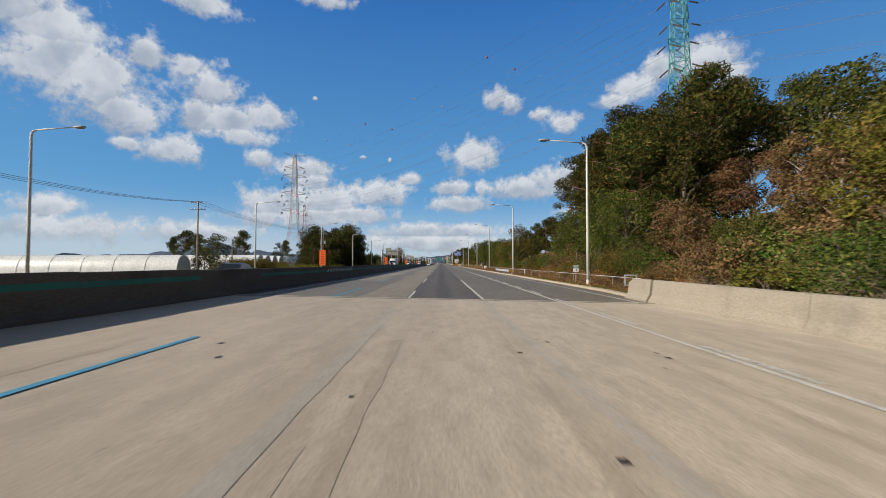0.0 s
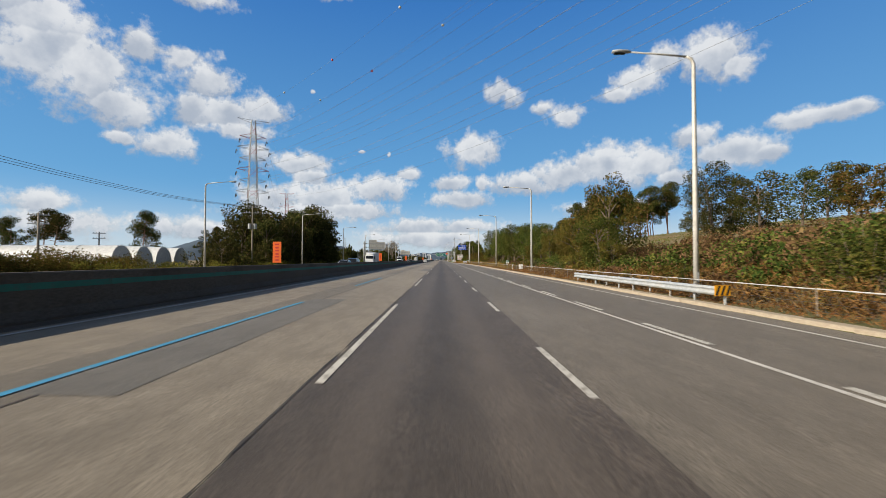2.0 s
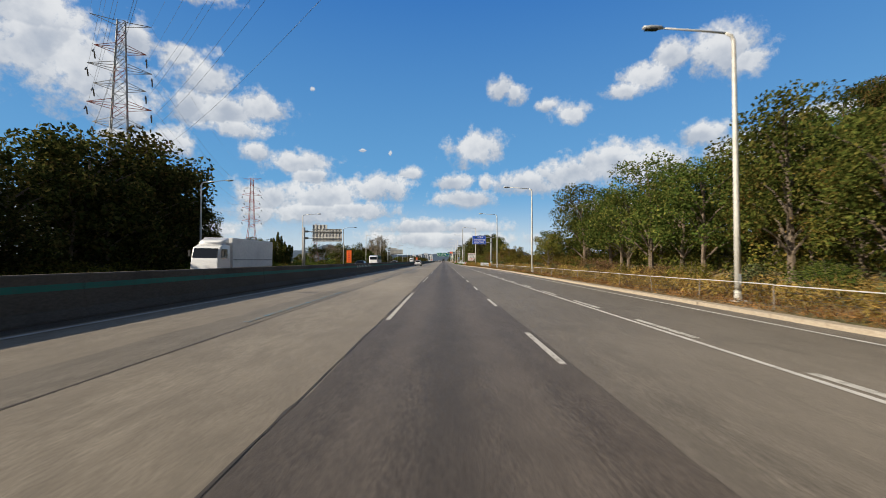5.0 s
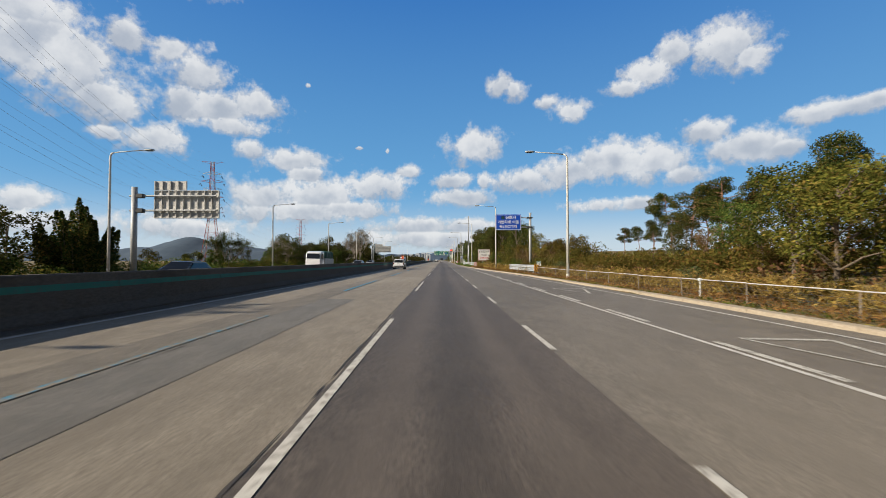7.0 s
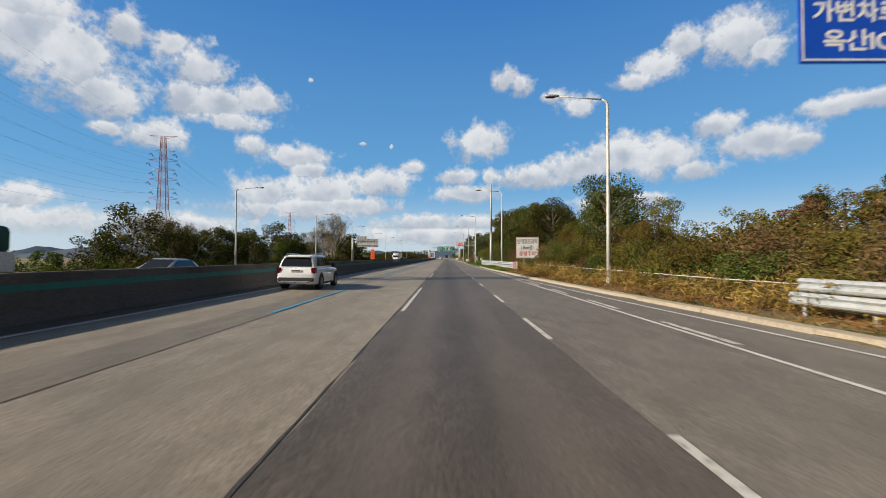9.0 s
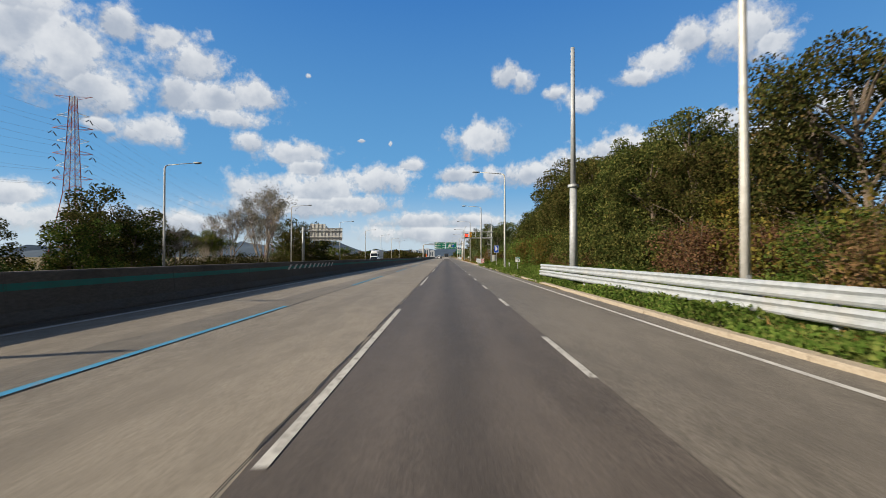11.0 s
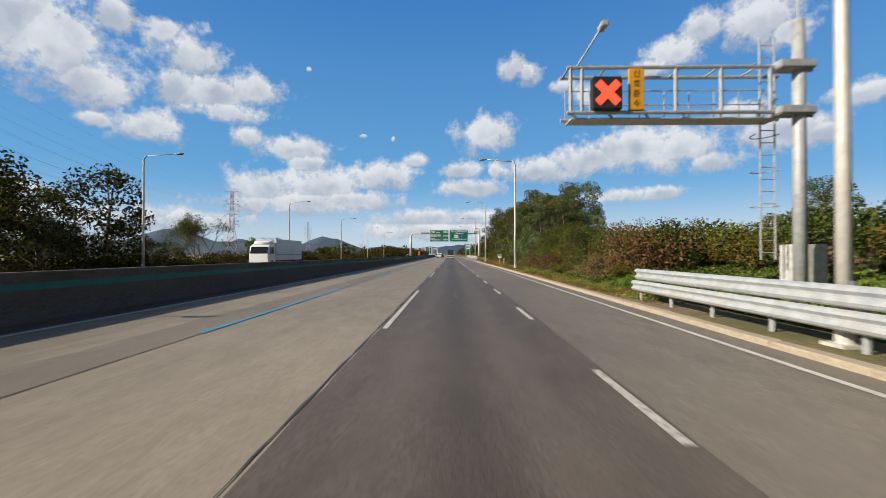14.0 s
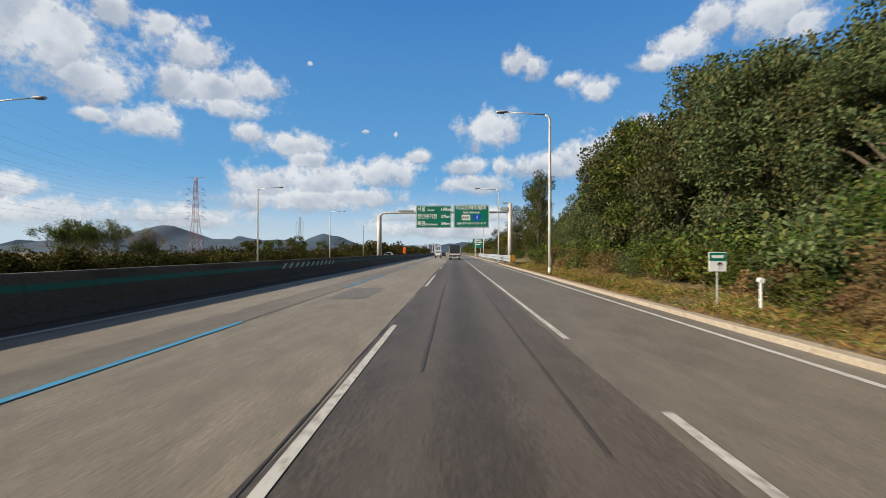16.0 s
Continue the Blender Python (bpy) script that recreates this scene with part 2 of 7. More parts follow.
_b.inputs["Base Color"].default_value = (0.10, 0.004, 0.006, 1)
M_CHROME = surface("bright_trim", (0.5, 0.5, 0.5), (0.62, 0.62, 0.62), 8, 2, 0.3, 0.7, 0)
M_TRIM = paint("black_trim", (0.03, 0.03, 0.032), 0.6)
M_VINYL = surface("greenhouse_film", (0.55, 0.57, 0.58), (0.72, 0.73, 0.73), 3, 0.35, 0.35, 0, 0, (0.42, 0.43, 0.41), 0.6)
M_BOXWHITE = surface("box_panel", (0.70, 0.71, 0.72), (0.8, 0.8, 0.8), 4, 0.5, 0.4, 0, 0, (0.5, 0.5, 0.5), 0.4)
M_TARP = surface("green_tarpaulin", (0.01, 0.06, 0.04), (0.02, 0.1, 0.065), 5, 0.8, 0.7)
M_LEDRED = lamp_mat("red_signal", (1.0, 0.05, 0.02), 1.6)
M_CLAD = surface("far_facade", (0.42, 0.45, 0.5), (0.55, 0.58, 0.62), 0.05, 0.02, 0.7, 0, 0)
# the blue of distance haze is put into the hills' base colour
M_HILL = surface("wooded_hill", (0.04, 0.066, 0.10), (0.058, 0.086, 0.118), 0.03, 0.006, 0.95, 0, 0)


# ---------------------------------------------------------------- mesh tools
class Build:
    """Gathers vertices and faces of one mesh."""

    def __init__(self):
        self.v, self.f = [], []

    def add(self, v, f):
        k = len(self.v)
        self.v += [tuple(p) for p in v]
        self.f += [tuple(k + i for i in q) for q in f]
        return self

    def box(self, x0, x1, y0, y1, z0, z1, bevel=0.0):
        bm = bmesh.new()
        bmesh.ops.create_cube(bm, size=1)
        for p in bm.verts:
            p.co = Vector(((x0 + x1) / 2 + p.co.x * (x1 - x0), (y0 + y1) / 2 + p.co.y * (y1 - y0), (z0 + z1) / 2 + p.co.z * (z1 - z0)))
        if bevel:
            bmesh.ops.bevel(bm, geom=bm.edges[:], offset=bevel, segments=2, affect="EDGES")
        bm.verts.index_update()
        self.add([p.co for p in bm.verts], [[p.index for p in q.verts] for q in bm.faces])
        bm.free()
        return self

    def tube(self, a, b, r0, r1=None, n=8, caps=True):
        a, b = Vector(a), Vector(b)
        r1 = r0 if r1 is None else r1
        d = (b - a).normalized()
        u = d.orthogonal().normalized()
        w = d.cross(u)
        ring = [(math.cos(2 * math.pi * i / n) * u + math.sin(2 * math.pi * i / n) * w) for i in range(n)]
        v = [a + r0 * q for q in ring] + [b + r1 * q for q in ring]
        f = [(i, (i + 1) % n, n + (i + 1) % n, n + i) for i in range(n)]
        if caps:
            f += [tuple(range(n - 1, -1, -1)), tuple(range(n, 2 * n))]
        return self.add(v, f)

    def pipe(self, pts, r0, r1=None, n=8):
        """A bent tube through points."""
        pts = [Vector(p) for p in pts]
        r1 = r0 if r1 is None else r1
        v, f = [], []
        for k, p in enumerate(pts):
            d = (pts[min(k + 1, len(pts) - 1)] - pts[max(k - 1, 0)]).normalized()
            u = d.cross(Vector((0.13, 0.97, 0.2))).normalized()
            w = d.cross(u)
            r = r0 + (r1 - r0) * k / (len(pts) - 1)
            v += [p + r * (math.cos(2 * math.pi * i / n) * u + math.sin(2 * math.pi * i / n) * w) for i in range(n)]
        for k in range(len(pts) - 1):
            f += [(k * n + i, k * n + (i + 1) % n, (k + 1) * n + (i + 1) % n, (k + 1) * n + i) for i in range(n)]
        f += [tuple(range(n - 1, -1, -1)), tuple(range((len(pts) - 1) * n, len(pts) * n))]
        return self.add(v, f)

    def loft(self, sections, close=True):
        """Skins equal-sized rings of points."""
        n = len(sections[0])
        v = [p for s in sections for p in s]
        f = []
        for k in range(len(sections) - 1):
            f += [(k * n + i, k * n + (i + 1) % n, (k + 1) * n + (i + 1) % n, (k + 1) * n + i) for i in range(n)]
        if close:
            f += [tuple(range(n - 1, -1, -1)), tuple(range((len(sections) - 1) * n, len(sections) * n))]
        return self.add(v, f)

    def mesh(self, name, mat, smooth=False):
        me = bpy.data.meshes.new(name)
        me.from_pydata(self.v, [], self.f)
        me.materials.append(mat)
        if smooth:
            me.polygons.foreach_set("use_smooth", [True] * len(me.polygons))
        me.update()
        return me


def part(name, shape, mat, parent=None, label="", smooth=False):
    """Links a shape as one mesh object under a thing or part."""
    me = shape.mesh(name, mat, smooth) if isinstance(shape, Build) else shape
    ob = new(name, me)
    if parent:
        ob.parent = parent
    if label:
        ob["label"] = label
    return ob


def thing(name, label, category, group="", kind="", at=None):
    ob = tagged(new(name), label, category, group, kind)
    ob.empty_display_size = 0.2
    if at is not None:
        ob.matrix_basis = at
    return ob


def smooth_by_angle(me, deg=40):
    me.polygons.foreach_set("use_smooth", [True] * len(me.polygons))
    me.set_sharp_from_angle(angle=radians(deg))
    return me


# ---------------------------------------------------------------- lie of the land
FALL = [(-60, 0.0245), (8, 0.0245), (30, 0.0175), (105, 0.0165), (122, 0.013), (330, 0.0125), (350, 0.0095), (385, 0.006), (415, 0.001), (430, 0.0)]
KERB = [(-60, 9.9), (22, 9.9), (30, 10.3), (110, 9.95), (205, 9.95), (232, 9.2), (255, 7.45), (275, 6.3), (300, 5.65), (440, 5.45), (480, 5.6), (700, 5.8)]
# y, where the bank starts beyond the kerb, its steepness, its height
BANK = [(-60, 2.6, 0.62, 9.0), (55, 2.8, 0.62, 9.0), (78, 3.5, 0.42, 7.5), (100, 4.0, 0.27, 12.0), (150, 4.0, 0.29, 14.0), (185, 4.0, 0.24, 12.0), (210, 4.0, 0.10, 5.0), (300, 3.5, 0.12, 3.5),
        (325, 2.2, 0.25, 5.0), (385, 2.2, 0.22, 4.5), (405, 3.0, 0.15, 1.6), (520, 3.0, 0.15, 1.6), (700, 3.0, 0.1, 1.0)]


def along(table, y, k=1):
    return float(np.interp(y, [r[0] for r in table], [r[k] for r in table]))


def road_z(x, y):
    return -along(FALL, y) * max(-11.0, min(11.0, x))


def land_z(x, y):
    z = road_z(x, y)
    e = x - along(KERB, y)
    if e > 0.12:
        s = along(BANK, y)
        k, top = along(BANK, y, 2), along(BANK, y, 3)
        r = max(0.0, e - s)
        z += 0.10 + top * (1 - math.exp(-k * r / top)) + min(1.0, max(0.0, r) / 8) * 0.5 * noise.noise(Vector((x * 0.08, y * 0.08, 0)))
        if e > 90:
            z *= max(0.0, 1 - (e - 90) / 200)
    elif x < -28.5:
        z += -0.25 - min(1.2, (-28.5 - x) * 0.12)
    else:
        z -= 0.06
    return z

# ---------------------------------------------------------------- ground, sky backdrop, hills
def spaced(lo, hi, near_lo, near_hi, step, grow=1.35):
    mid = list(np.arange(near_lo, near_hi + 0.01, step))
    out, s = [], step
    p = near_hi
    while p < hi:
        s *= grow
        p += s
        out.append(min(p, hi))
    back, s, p = [], step, near_lo
    while p > lo:
        s *= grow
        p -= s
        back.append(max(p, lo))
    return back[::-1] + mid + out


def ground():
    gx = sorted(spaced(-4600, 4600, -46, 70, 1.6) + [4.35 + 0.35 * k for k in range(22)])
    gy = spaced(-900, 4700, -40, 640, 3.2)
    v = [(x, y, land_z(x, y)) for y in gy for x in gx]
    n = len(gx)
    f = [(j * n + i, j * n + i + 1, (j + 1) * n + i + 1, (j + 1) * n + i) for j in range(len(gy) - 1) for i in range(n - 1)]
    m, nt, b = blank("earth_and_grass", 0.95)
    a, p, q = grain(nt, 6, 5), grain(nt, 0.22, 5), grain(nt, 0.05, 3)
    c = mix3(nt, stretch(nt, a, 0.3, 0.7), (0.15, 0.105, 0.05), (0.27, 0.20, 0.10))
    c = mix3(nt, stretch(nt, p, 0.42, 0.6, 0, 0.85), c, (0.10, 0.105, 0.03))
    c = mix3(nt, stretch(nt, q, 0.45, 0.6, 0, 0.7), c, (0.17, 0.12, 0.055))
    nt.links.new(c, b.inputs["Base Color"])
    bp = nt.nodes.new("ShaderNodeBump")
    bp.inputs["Distance"].default_value = 0.08
    nt.links.new(a, bp.inputs["Height"])
    nt.links.new(bp.outputs[0], b.inputs["Normal"])
    ob = part("ground", Build().add(v, f).mesh("ground", m, True), m)
    return tagged(ob, "dry grass and bare earth beside the motorway", "ground", kind="structure")


ground()

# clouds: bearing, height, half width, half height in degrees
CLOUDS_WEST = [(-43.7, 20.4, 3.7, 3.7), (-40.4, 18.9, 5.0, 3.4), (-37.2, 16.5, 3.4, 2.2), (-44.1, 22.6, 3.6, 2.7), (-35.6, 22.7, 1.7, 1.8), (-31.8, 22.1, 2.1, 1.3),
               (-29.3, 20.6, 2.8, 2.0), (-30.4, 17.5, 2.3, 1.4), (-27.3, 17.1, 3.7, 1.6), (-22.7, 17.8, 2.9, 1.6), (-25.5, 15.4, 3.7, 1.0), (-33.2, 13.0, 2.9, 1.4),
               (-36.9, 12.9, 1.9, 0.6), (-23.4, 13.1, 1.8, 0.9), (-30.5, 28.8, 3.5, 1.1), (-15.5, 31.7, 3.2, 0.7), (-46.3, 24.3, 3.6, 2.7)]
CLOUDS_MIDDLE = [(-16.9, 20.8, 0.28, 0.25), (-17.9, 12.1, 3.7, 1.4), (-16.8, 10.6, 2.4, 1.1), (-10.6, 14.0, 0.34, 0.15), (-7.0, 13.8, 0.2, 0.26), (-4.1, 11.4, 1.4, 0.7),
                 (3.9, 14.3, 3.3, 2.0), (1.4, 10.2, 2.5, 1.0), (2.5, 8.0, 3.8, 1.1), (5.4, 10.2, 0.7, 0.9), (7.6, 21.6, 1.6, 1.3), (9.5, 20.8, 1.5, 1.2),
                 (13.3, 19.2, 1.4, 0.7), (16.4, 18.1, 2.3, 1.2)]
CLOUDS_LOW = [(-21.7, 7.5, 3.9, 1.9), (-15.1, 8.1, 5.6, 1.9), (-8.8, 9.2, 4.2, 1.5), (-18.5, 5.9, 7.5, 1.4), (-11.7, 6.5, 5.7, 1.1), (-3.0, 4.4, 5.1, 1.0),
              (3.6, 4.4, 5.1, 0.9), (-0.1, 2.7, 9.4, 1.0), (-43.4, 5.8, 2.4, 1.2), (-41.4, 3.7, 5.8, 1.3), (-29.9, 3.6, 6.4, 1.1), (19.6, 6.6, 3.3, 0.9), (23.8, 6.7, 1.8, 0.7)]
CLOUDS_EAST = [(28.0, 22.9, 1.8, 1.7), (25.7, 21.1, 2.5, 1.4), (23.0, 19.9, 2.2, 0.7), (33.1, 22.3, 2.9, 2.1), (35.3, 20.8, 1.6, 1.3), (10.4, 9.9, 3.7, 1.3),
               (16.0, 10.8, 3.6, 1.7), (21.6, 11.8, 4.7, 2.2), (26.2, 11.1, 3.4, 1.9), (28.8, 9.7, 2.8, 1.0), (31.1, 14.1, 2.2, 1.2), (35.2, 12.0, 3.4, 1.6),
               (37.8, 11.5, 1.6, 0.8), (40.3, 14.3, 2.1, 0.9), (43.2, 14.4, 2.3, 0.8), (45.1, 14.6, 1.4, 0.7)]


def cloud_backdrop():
    """Far glowing sheet: lit and shaded clouds, haze and blue air coloured in."""
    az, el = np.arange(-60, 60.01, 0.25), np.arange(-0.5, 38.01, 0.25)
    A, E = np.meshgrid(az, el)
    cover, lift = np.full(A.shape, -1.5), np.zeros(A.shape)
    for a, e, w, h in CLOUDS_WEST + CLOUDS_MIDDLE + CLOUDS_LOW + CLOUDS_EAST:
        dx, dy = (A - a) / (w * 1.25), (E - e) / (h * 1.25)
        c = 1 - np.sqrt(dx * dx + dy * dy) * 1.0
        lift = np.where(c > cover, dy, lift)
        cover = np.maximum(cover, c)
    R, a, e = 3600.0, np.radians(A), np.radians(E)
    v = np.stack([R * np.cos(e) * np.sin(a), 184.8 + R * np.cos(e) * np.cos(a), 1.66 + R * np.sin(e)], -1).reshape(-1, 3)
    n = len(az)
    j, i = np.meshgrid(np.arange(len(el) - 1), np.arange(n - 1), indexing="ij")
    k = (j * n + i).ravel()
    f = np.stack([k, k + 1, k + n + 1, k + n], -1)
    me = bpy.data.meshes.new("cloud_backdrop")
    me.from_pydata(v.tolist(), [], f.tolist())
    for name, values in (("cover", cover), ("lift", lift), ("haze", np.clip(1 - E / 11.0, 0, 1) ** 1.6), ("low", np.clip(1.1 - E / 30.0, 0, 1)), ("air", 0.8 * np.clip((60 - np.abs(A)) / 12, 0, 1) * np.clip((38 - E) / 6, 0, 1))):
        at = me.attributes.new(name, "FLOAT", "POINT")
        at.data.foreach_set("value", values.ravel().astype(np.float32))
    me.polygons.foreach_set("use_smooth", [True] * len(me.polygons))
    m = bpy.data.materials.new("clouds")
    m.use_nodes = True
    nt = m.node_tree
    nt.nodes.remove(nt.nodes["Principled BSDF"])
    cov, lif = nt.nodes.new("ShaderNodeAttribute"), nt.nodes.new("ShaderNodeAttribute")
    cov.attribute_name, lif.attribute_name = "cover", "lift"
    n1, n2, n3 = grain(nt, 0.0075, 5, rough=0.6), grain(nt, 0.0032, 4), grain(nt, 0.026, 4, rough=0.6)
    d = maths(nt, "ADD", cov.outputs["Fac"], maths(nt, "MULTIPLY", maths(nt, "SUBTRACT", n1, 0.5), 1.8))
    d = maths(nt, "ADD", d, maths(nt, "MULTIPLY", maths(nt, "SUBTRACT", n2, 0.5), 1.0))
    d = maths(nt, "ADD", d, maths(nt, "MULTIPLY", maths(nt, "SUBTRACT", n3, 0.5), 0.6))
    alpha = stretch(nt, d, -0.16, 0.5, 0.0, 0.95)
    hz = nt.nodes.new("ShaderNodeAttribute")
    hz.attribute_name = "haze"
    veil = maths(nt, "MULTIPLY", hz.outputs["Fac"], 0.8)
    shade = grain(nt, 0.0048, 3, rough=0.5)
    light = maths(nt, "ADD", maths(nt, "MULTIPLY", lif.outputs["Fac"], 0.34), maths(nt, "MULTIPLY", shade, 1.0))
    light = maths(nt, "ADD", light, maths(nt, "MULTIPLY", n3, 0.25))
    light = maths(nt, "SUBTRACT", light, maths(nt, "MULTIPLY", stretch(nt, d, 0.45, 1.3), 0.2))
    col = mix3(nt, stretch(nt, light, 0.24, 0.92), (0.34, 0.375, 0.43), (0.625, 0.63, 0.63))
    em, tr, mx = nt.nodes.new("ShaderNodeEmission"), nt.nodes.new("ShaderNodeBsdfTransparent"), nt.nodes.new("ShaderNodeMixShader")
    air = nt.nodes.new("ShaderNodeAttribute")
    air.attribute_name = "air"
    low = nt.nodes.new("ShaderNodeAttribute")
    low.attribute_name = "low"
    pale = mix3(nt, low.outputs["Fac"], (0.022, 0.145, 0.44), (0.115, 0.35, 0.60))
    pale = mix3(nt, stretch(nt, hz.outputs["Fac"], 0.0, 0.8), pale, (0.44, 0.54, 0.62))
    nt.links.new(mix3(nt, alpha, pale, col), em.inputs[0])
    nt.links.new(maths(nt, "MAXIMUM", alpha, maths(nt, "MAXIMUM", veil, air.outputs["Fac"])), mx.inputs[0])
    nt.links.new(tr.outputs[0], mx.inputs[1])
    nt.links.new(em.outputs[0], mx.inputs[2])
    nt.links.new(mx.outputs[0], nt.nodes["Material Output"].inputs[0])
    me.materials.append(m)
    return tagged(new("cloud_backdrop", me), "white fair-weather cumulus clouds in a blue sky", "clouds", kind="structure")


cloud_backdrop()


def hill_range(name, y, x0, x1, height, step, seed, label, summits=()):
    """A far ridge with depth: a rounded swell of land."""
    xs = np.arange(x0, x1 + 1, step)
    rows = []
    for k, (dy, hz) in enumerate(((-220, 0.0), (-110, 0.55), (0, 1.0), (160, 0.7), (330, 0.0))):
        row = []
        for x in xs:
            h = 0.35 + 0.65 * abs(noise.fractal(Vector((x * 0.0028 + seed, k * 0.12, 0)), 0.8, 2.1, 3))
            if summits:
                h = sum(q * math.exp(-((x - c) / w) ** 2) for c, q, w in summits) + 0.10 * noise.fractal(Vector((x * 0.009 + seed, k * 0.12, 0)), 0.8, 2.1, 3)
            edge = min(1, (x - x0) / 300, (x1 - x) / 300)
            row.append((x, y + dy, -2 + height * h * hz * max(0, edge)))
        rows.append(row)
    n = len(xs)
    v = [p for r in rows for p in r]
    f = [(j * n + i, j * n + i + 1, (j + 1) * n + i + 1, (j + 1) * n + i) for j in range(len(rows) - 1) for i in range(n - 1)]
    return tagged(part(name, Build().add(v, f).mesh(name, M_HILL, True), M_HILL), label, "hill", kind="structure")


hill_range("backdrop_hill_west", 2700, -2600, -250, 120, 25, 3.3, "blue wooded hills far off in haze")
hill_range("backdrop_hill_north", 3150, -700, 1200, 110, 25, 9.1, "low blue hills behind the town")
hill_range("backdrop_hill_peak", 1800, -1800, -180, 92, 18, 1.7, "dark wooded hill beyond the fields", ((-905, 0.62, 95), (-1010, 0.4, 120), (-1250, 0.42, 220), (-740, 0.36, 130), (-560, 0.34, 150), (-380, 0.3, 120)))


# ---------------------------------------------------------------- road
def strip(name, x0, x1, y0, y1, mat, lift, label, step=4.0, rag=0.0, category="road"):
    """A ribbon of paving between two edges, which may be numbers or tables along the road."""
    ys = list(np.arange(y0, y1, step)) + [y1]
    v, f = [], []
    for k, y in enumerate(ys):
        a = x0 if isinstance(x0, (int, float)) else along(x0, y)
        b = x1 if isinstance(x1, (int, float)) else along(x1, y)
        if rag:
            a += rag * (noise.noise(Vector((y * 1.7, 3.1, 0))) + 0.6 * noise.noise(Vector((y * 0.35, 8.1, 0))))
            b += 0.6 * rag * noise.noise(Vector((y * 0.9, 5.7, 0)))
        for x in (a, (a + b) / 2, b):
            v.append((x, y, road_z(x, y) + lift))
        if k:
            q = 3 * k
            f += [(q - 3, q - 2, q + 1, q), (q - 2, q - 1, q + 2, q + 1)]
    return tagged(part(name, Build().add(v, f).mesh(name, mat), mat), label, category, kind="structure")


JOINT = 20.3
EDGE = [(r[0], r[1] + 0.05) for r in KERB]
strip("road_bridge_deck", -10.7, 10.0, -40, JOINT, M_DECK, 0.0, "pale worn concrete bridge deck with tyre marks", 6)
strip("road_left_lanes", -10.7, -1.80, JOINT, 900, M_OLD, 0.0, "bleached old asphalt of the two left lanes")
strip("road_right_lanes", 1.50, EDGE, JOINT, 900, M_GREY, 0.0, "grey asphalt of the right lane and hard shoulder")
OWN_EDGE = [(20, 1.62), (60, 1.8), (96, 2.02), (140, 1.9), (185, 1.67), (245, 1.68), (300, 1.8), (373, 1.9), (386, 2.0), (405, 1.8), (425, 1.56), (900, 1.56)]
strip("road_own_lane", -1.84, OWN_EDGE, JOINT + 0.35, 900, M_DARK, 0.006, "newer dark asphalt strip in the driving lane", 0.8, 0.05)
strip("road_opposite", -28.5, -11.2, -40, 900, M_GREY, 0.0, "grey asphalt of the opposite carriageway", 8)
# dark strip deepens the shadow at the barrier's foot, over gutter grime
strip("road_gutter", -9.75, -9.12, JOINT, 900, M_MARKSHADE, 0.004, "dark gutter grime along the foot of the median barrier", 1.2, 0.05)
joint = thing("expansion_joint", "steel and rubber expansion joint across the bridge end", "joint", kind="structure")
part("steel_edge", Build().box(-10.5, 9.9, JOINT - 0.05, JOINT + 0.02, -0.1, 0.0), M_DARKMETAL, joint)
part("nosing", Build().box(-10.5, 9.9, JOINT + 0.05, JOINT + 0.4, -0.1, 0.0), M_DECK, joint)
joint.matrix_basis = Matrix.Translation((0, 0, 0.009)) @ Matrix.Rotation(math.atan(0.0205), 4, "Y")

PATCHES = [(-5.2, -4.0, 36, 47.5), (-8.6, -4.1, 20.8, 38.7), (-5.1, -3.9, 58, 70.5), (-3.1, -1.9, 116, 127), (-5.2, -3.9, 186, 203), (-4.9, -3.5, 438, 442.5)]
for i, (xa, xb, ya, yb) in enumerate(PATCHES):
    strip("road_patch_%d" % (i + 1), xa, xb, ya, yb, M_PATCH, 0.005, "square-cut darker asphalt repair in the old lane", 1.0, 0.04)
strip("road_stain", [(0, -5.9), (110, -6.0), (240, -6.4), (400, -6.5)], [(0, -4.8), (110, -4.84), (240, -5.26), (400, -5.36)], 48, 640, M_STAIN, 0.003, "darker stained band beside the lane seam", 0.8, 0.16, "road")
strip("lane_seam", -1.895, -1.868, 46, 640, M_MARKSHADE, 0.008, "ragged crack beside the dark lane", 0.4, 0.04, "seam")
strip("road_seam", [(0, -4.82), (110, -4.86), (240, -5.28), (400, -5.38)], [(0, -4.78), (110, -4.82), (240, -5.24), (400, -5.34)], JOINT + 0.3, 640, M_DARK, 0.005, "ragged dark seam between the old lanes", 0.5, 0.035, "seam")


def marking(name, x, w, y0, y1, mat, label, lift=0.013, step=2.0, skew=0.0):
    ys = list(np.arange(y0, y1, step)) + [y1]
    v, f = [], []
    for k, y in enumerate(ys):
        c = (x if isinstance(x, (int, float)) else along(x, y)) + skew * (y - y0)
        v += [(c - w / 2, y, road_z(c, y) + lift), (c + w / 2, y, road_z(c, y) + lift)]
        if k:
            f.append((2 * k - 2, 2 * k - 1, 2 * k + 1, 2 * k))
    return tagged(part(name, Build().add(v, f).mesh(name, mat), mat), label, "road marking", kind="structure")


EDGE_LINE = [(-40, 8.75), (30, 8.95), (205, 8.95), (232, 8.2), (255, 6.55), (275, 5.4), (300, 4.87), (700, 4.85)]
marking("trim_left_edge_line", [(-40, -8.78), (120, -8.8), (200, -8.9)], 0.17, JOINT, 900, M_EDGEWHITE, "white edge line along the median barrier", 0.013, 5)
marking("trim_right_edge_line", EDGE_LINE, 0.13, JOINT, 900, M_EDGEWHITE, "white edge line along the kerb", 0.013, 3)
marking("trim_lane_line_solid", 1.74, 0.15, JOINT + 0.3, 44.2, M_WHITE, "solid white lane line after the bridge", 0.013, 4)
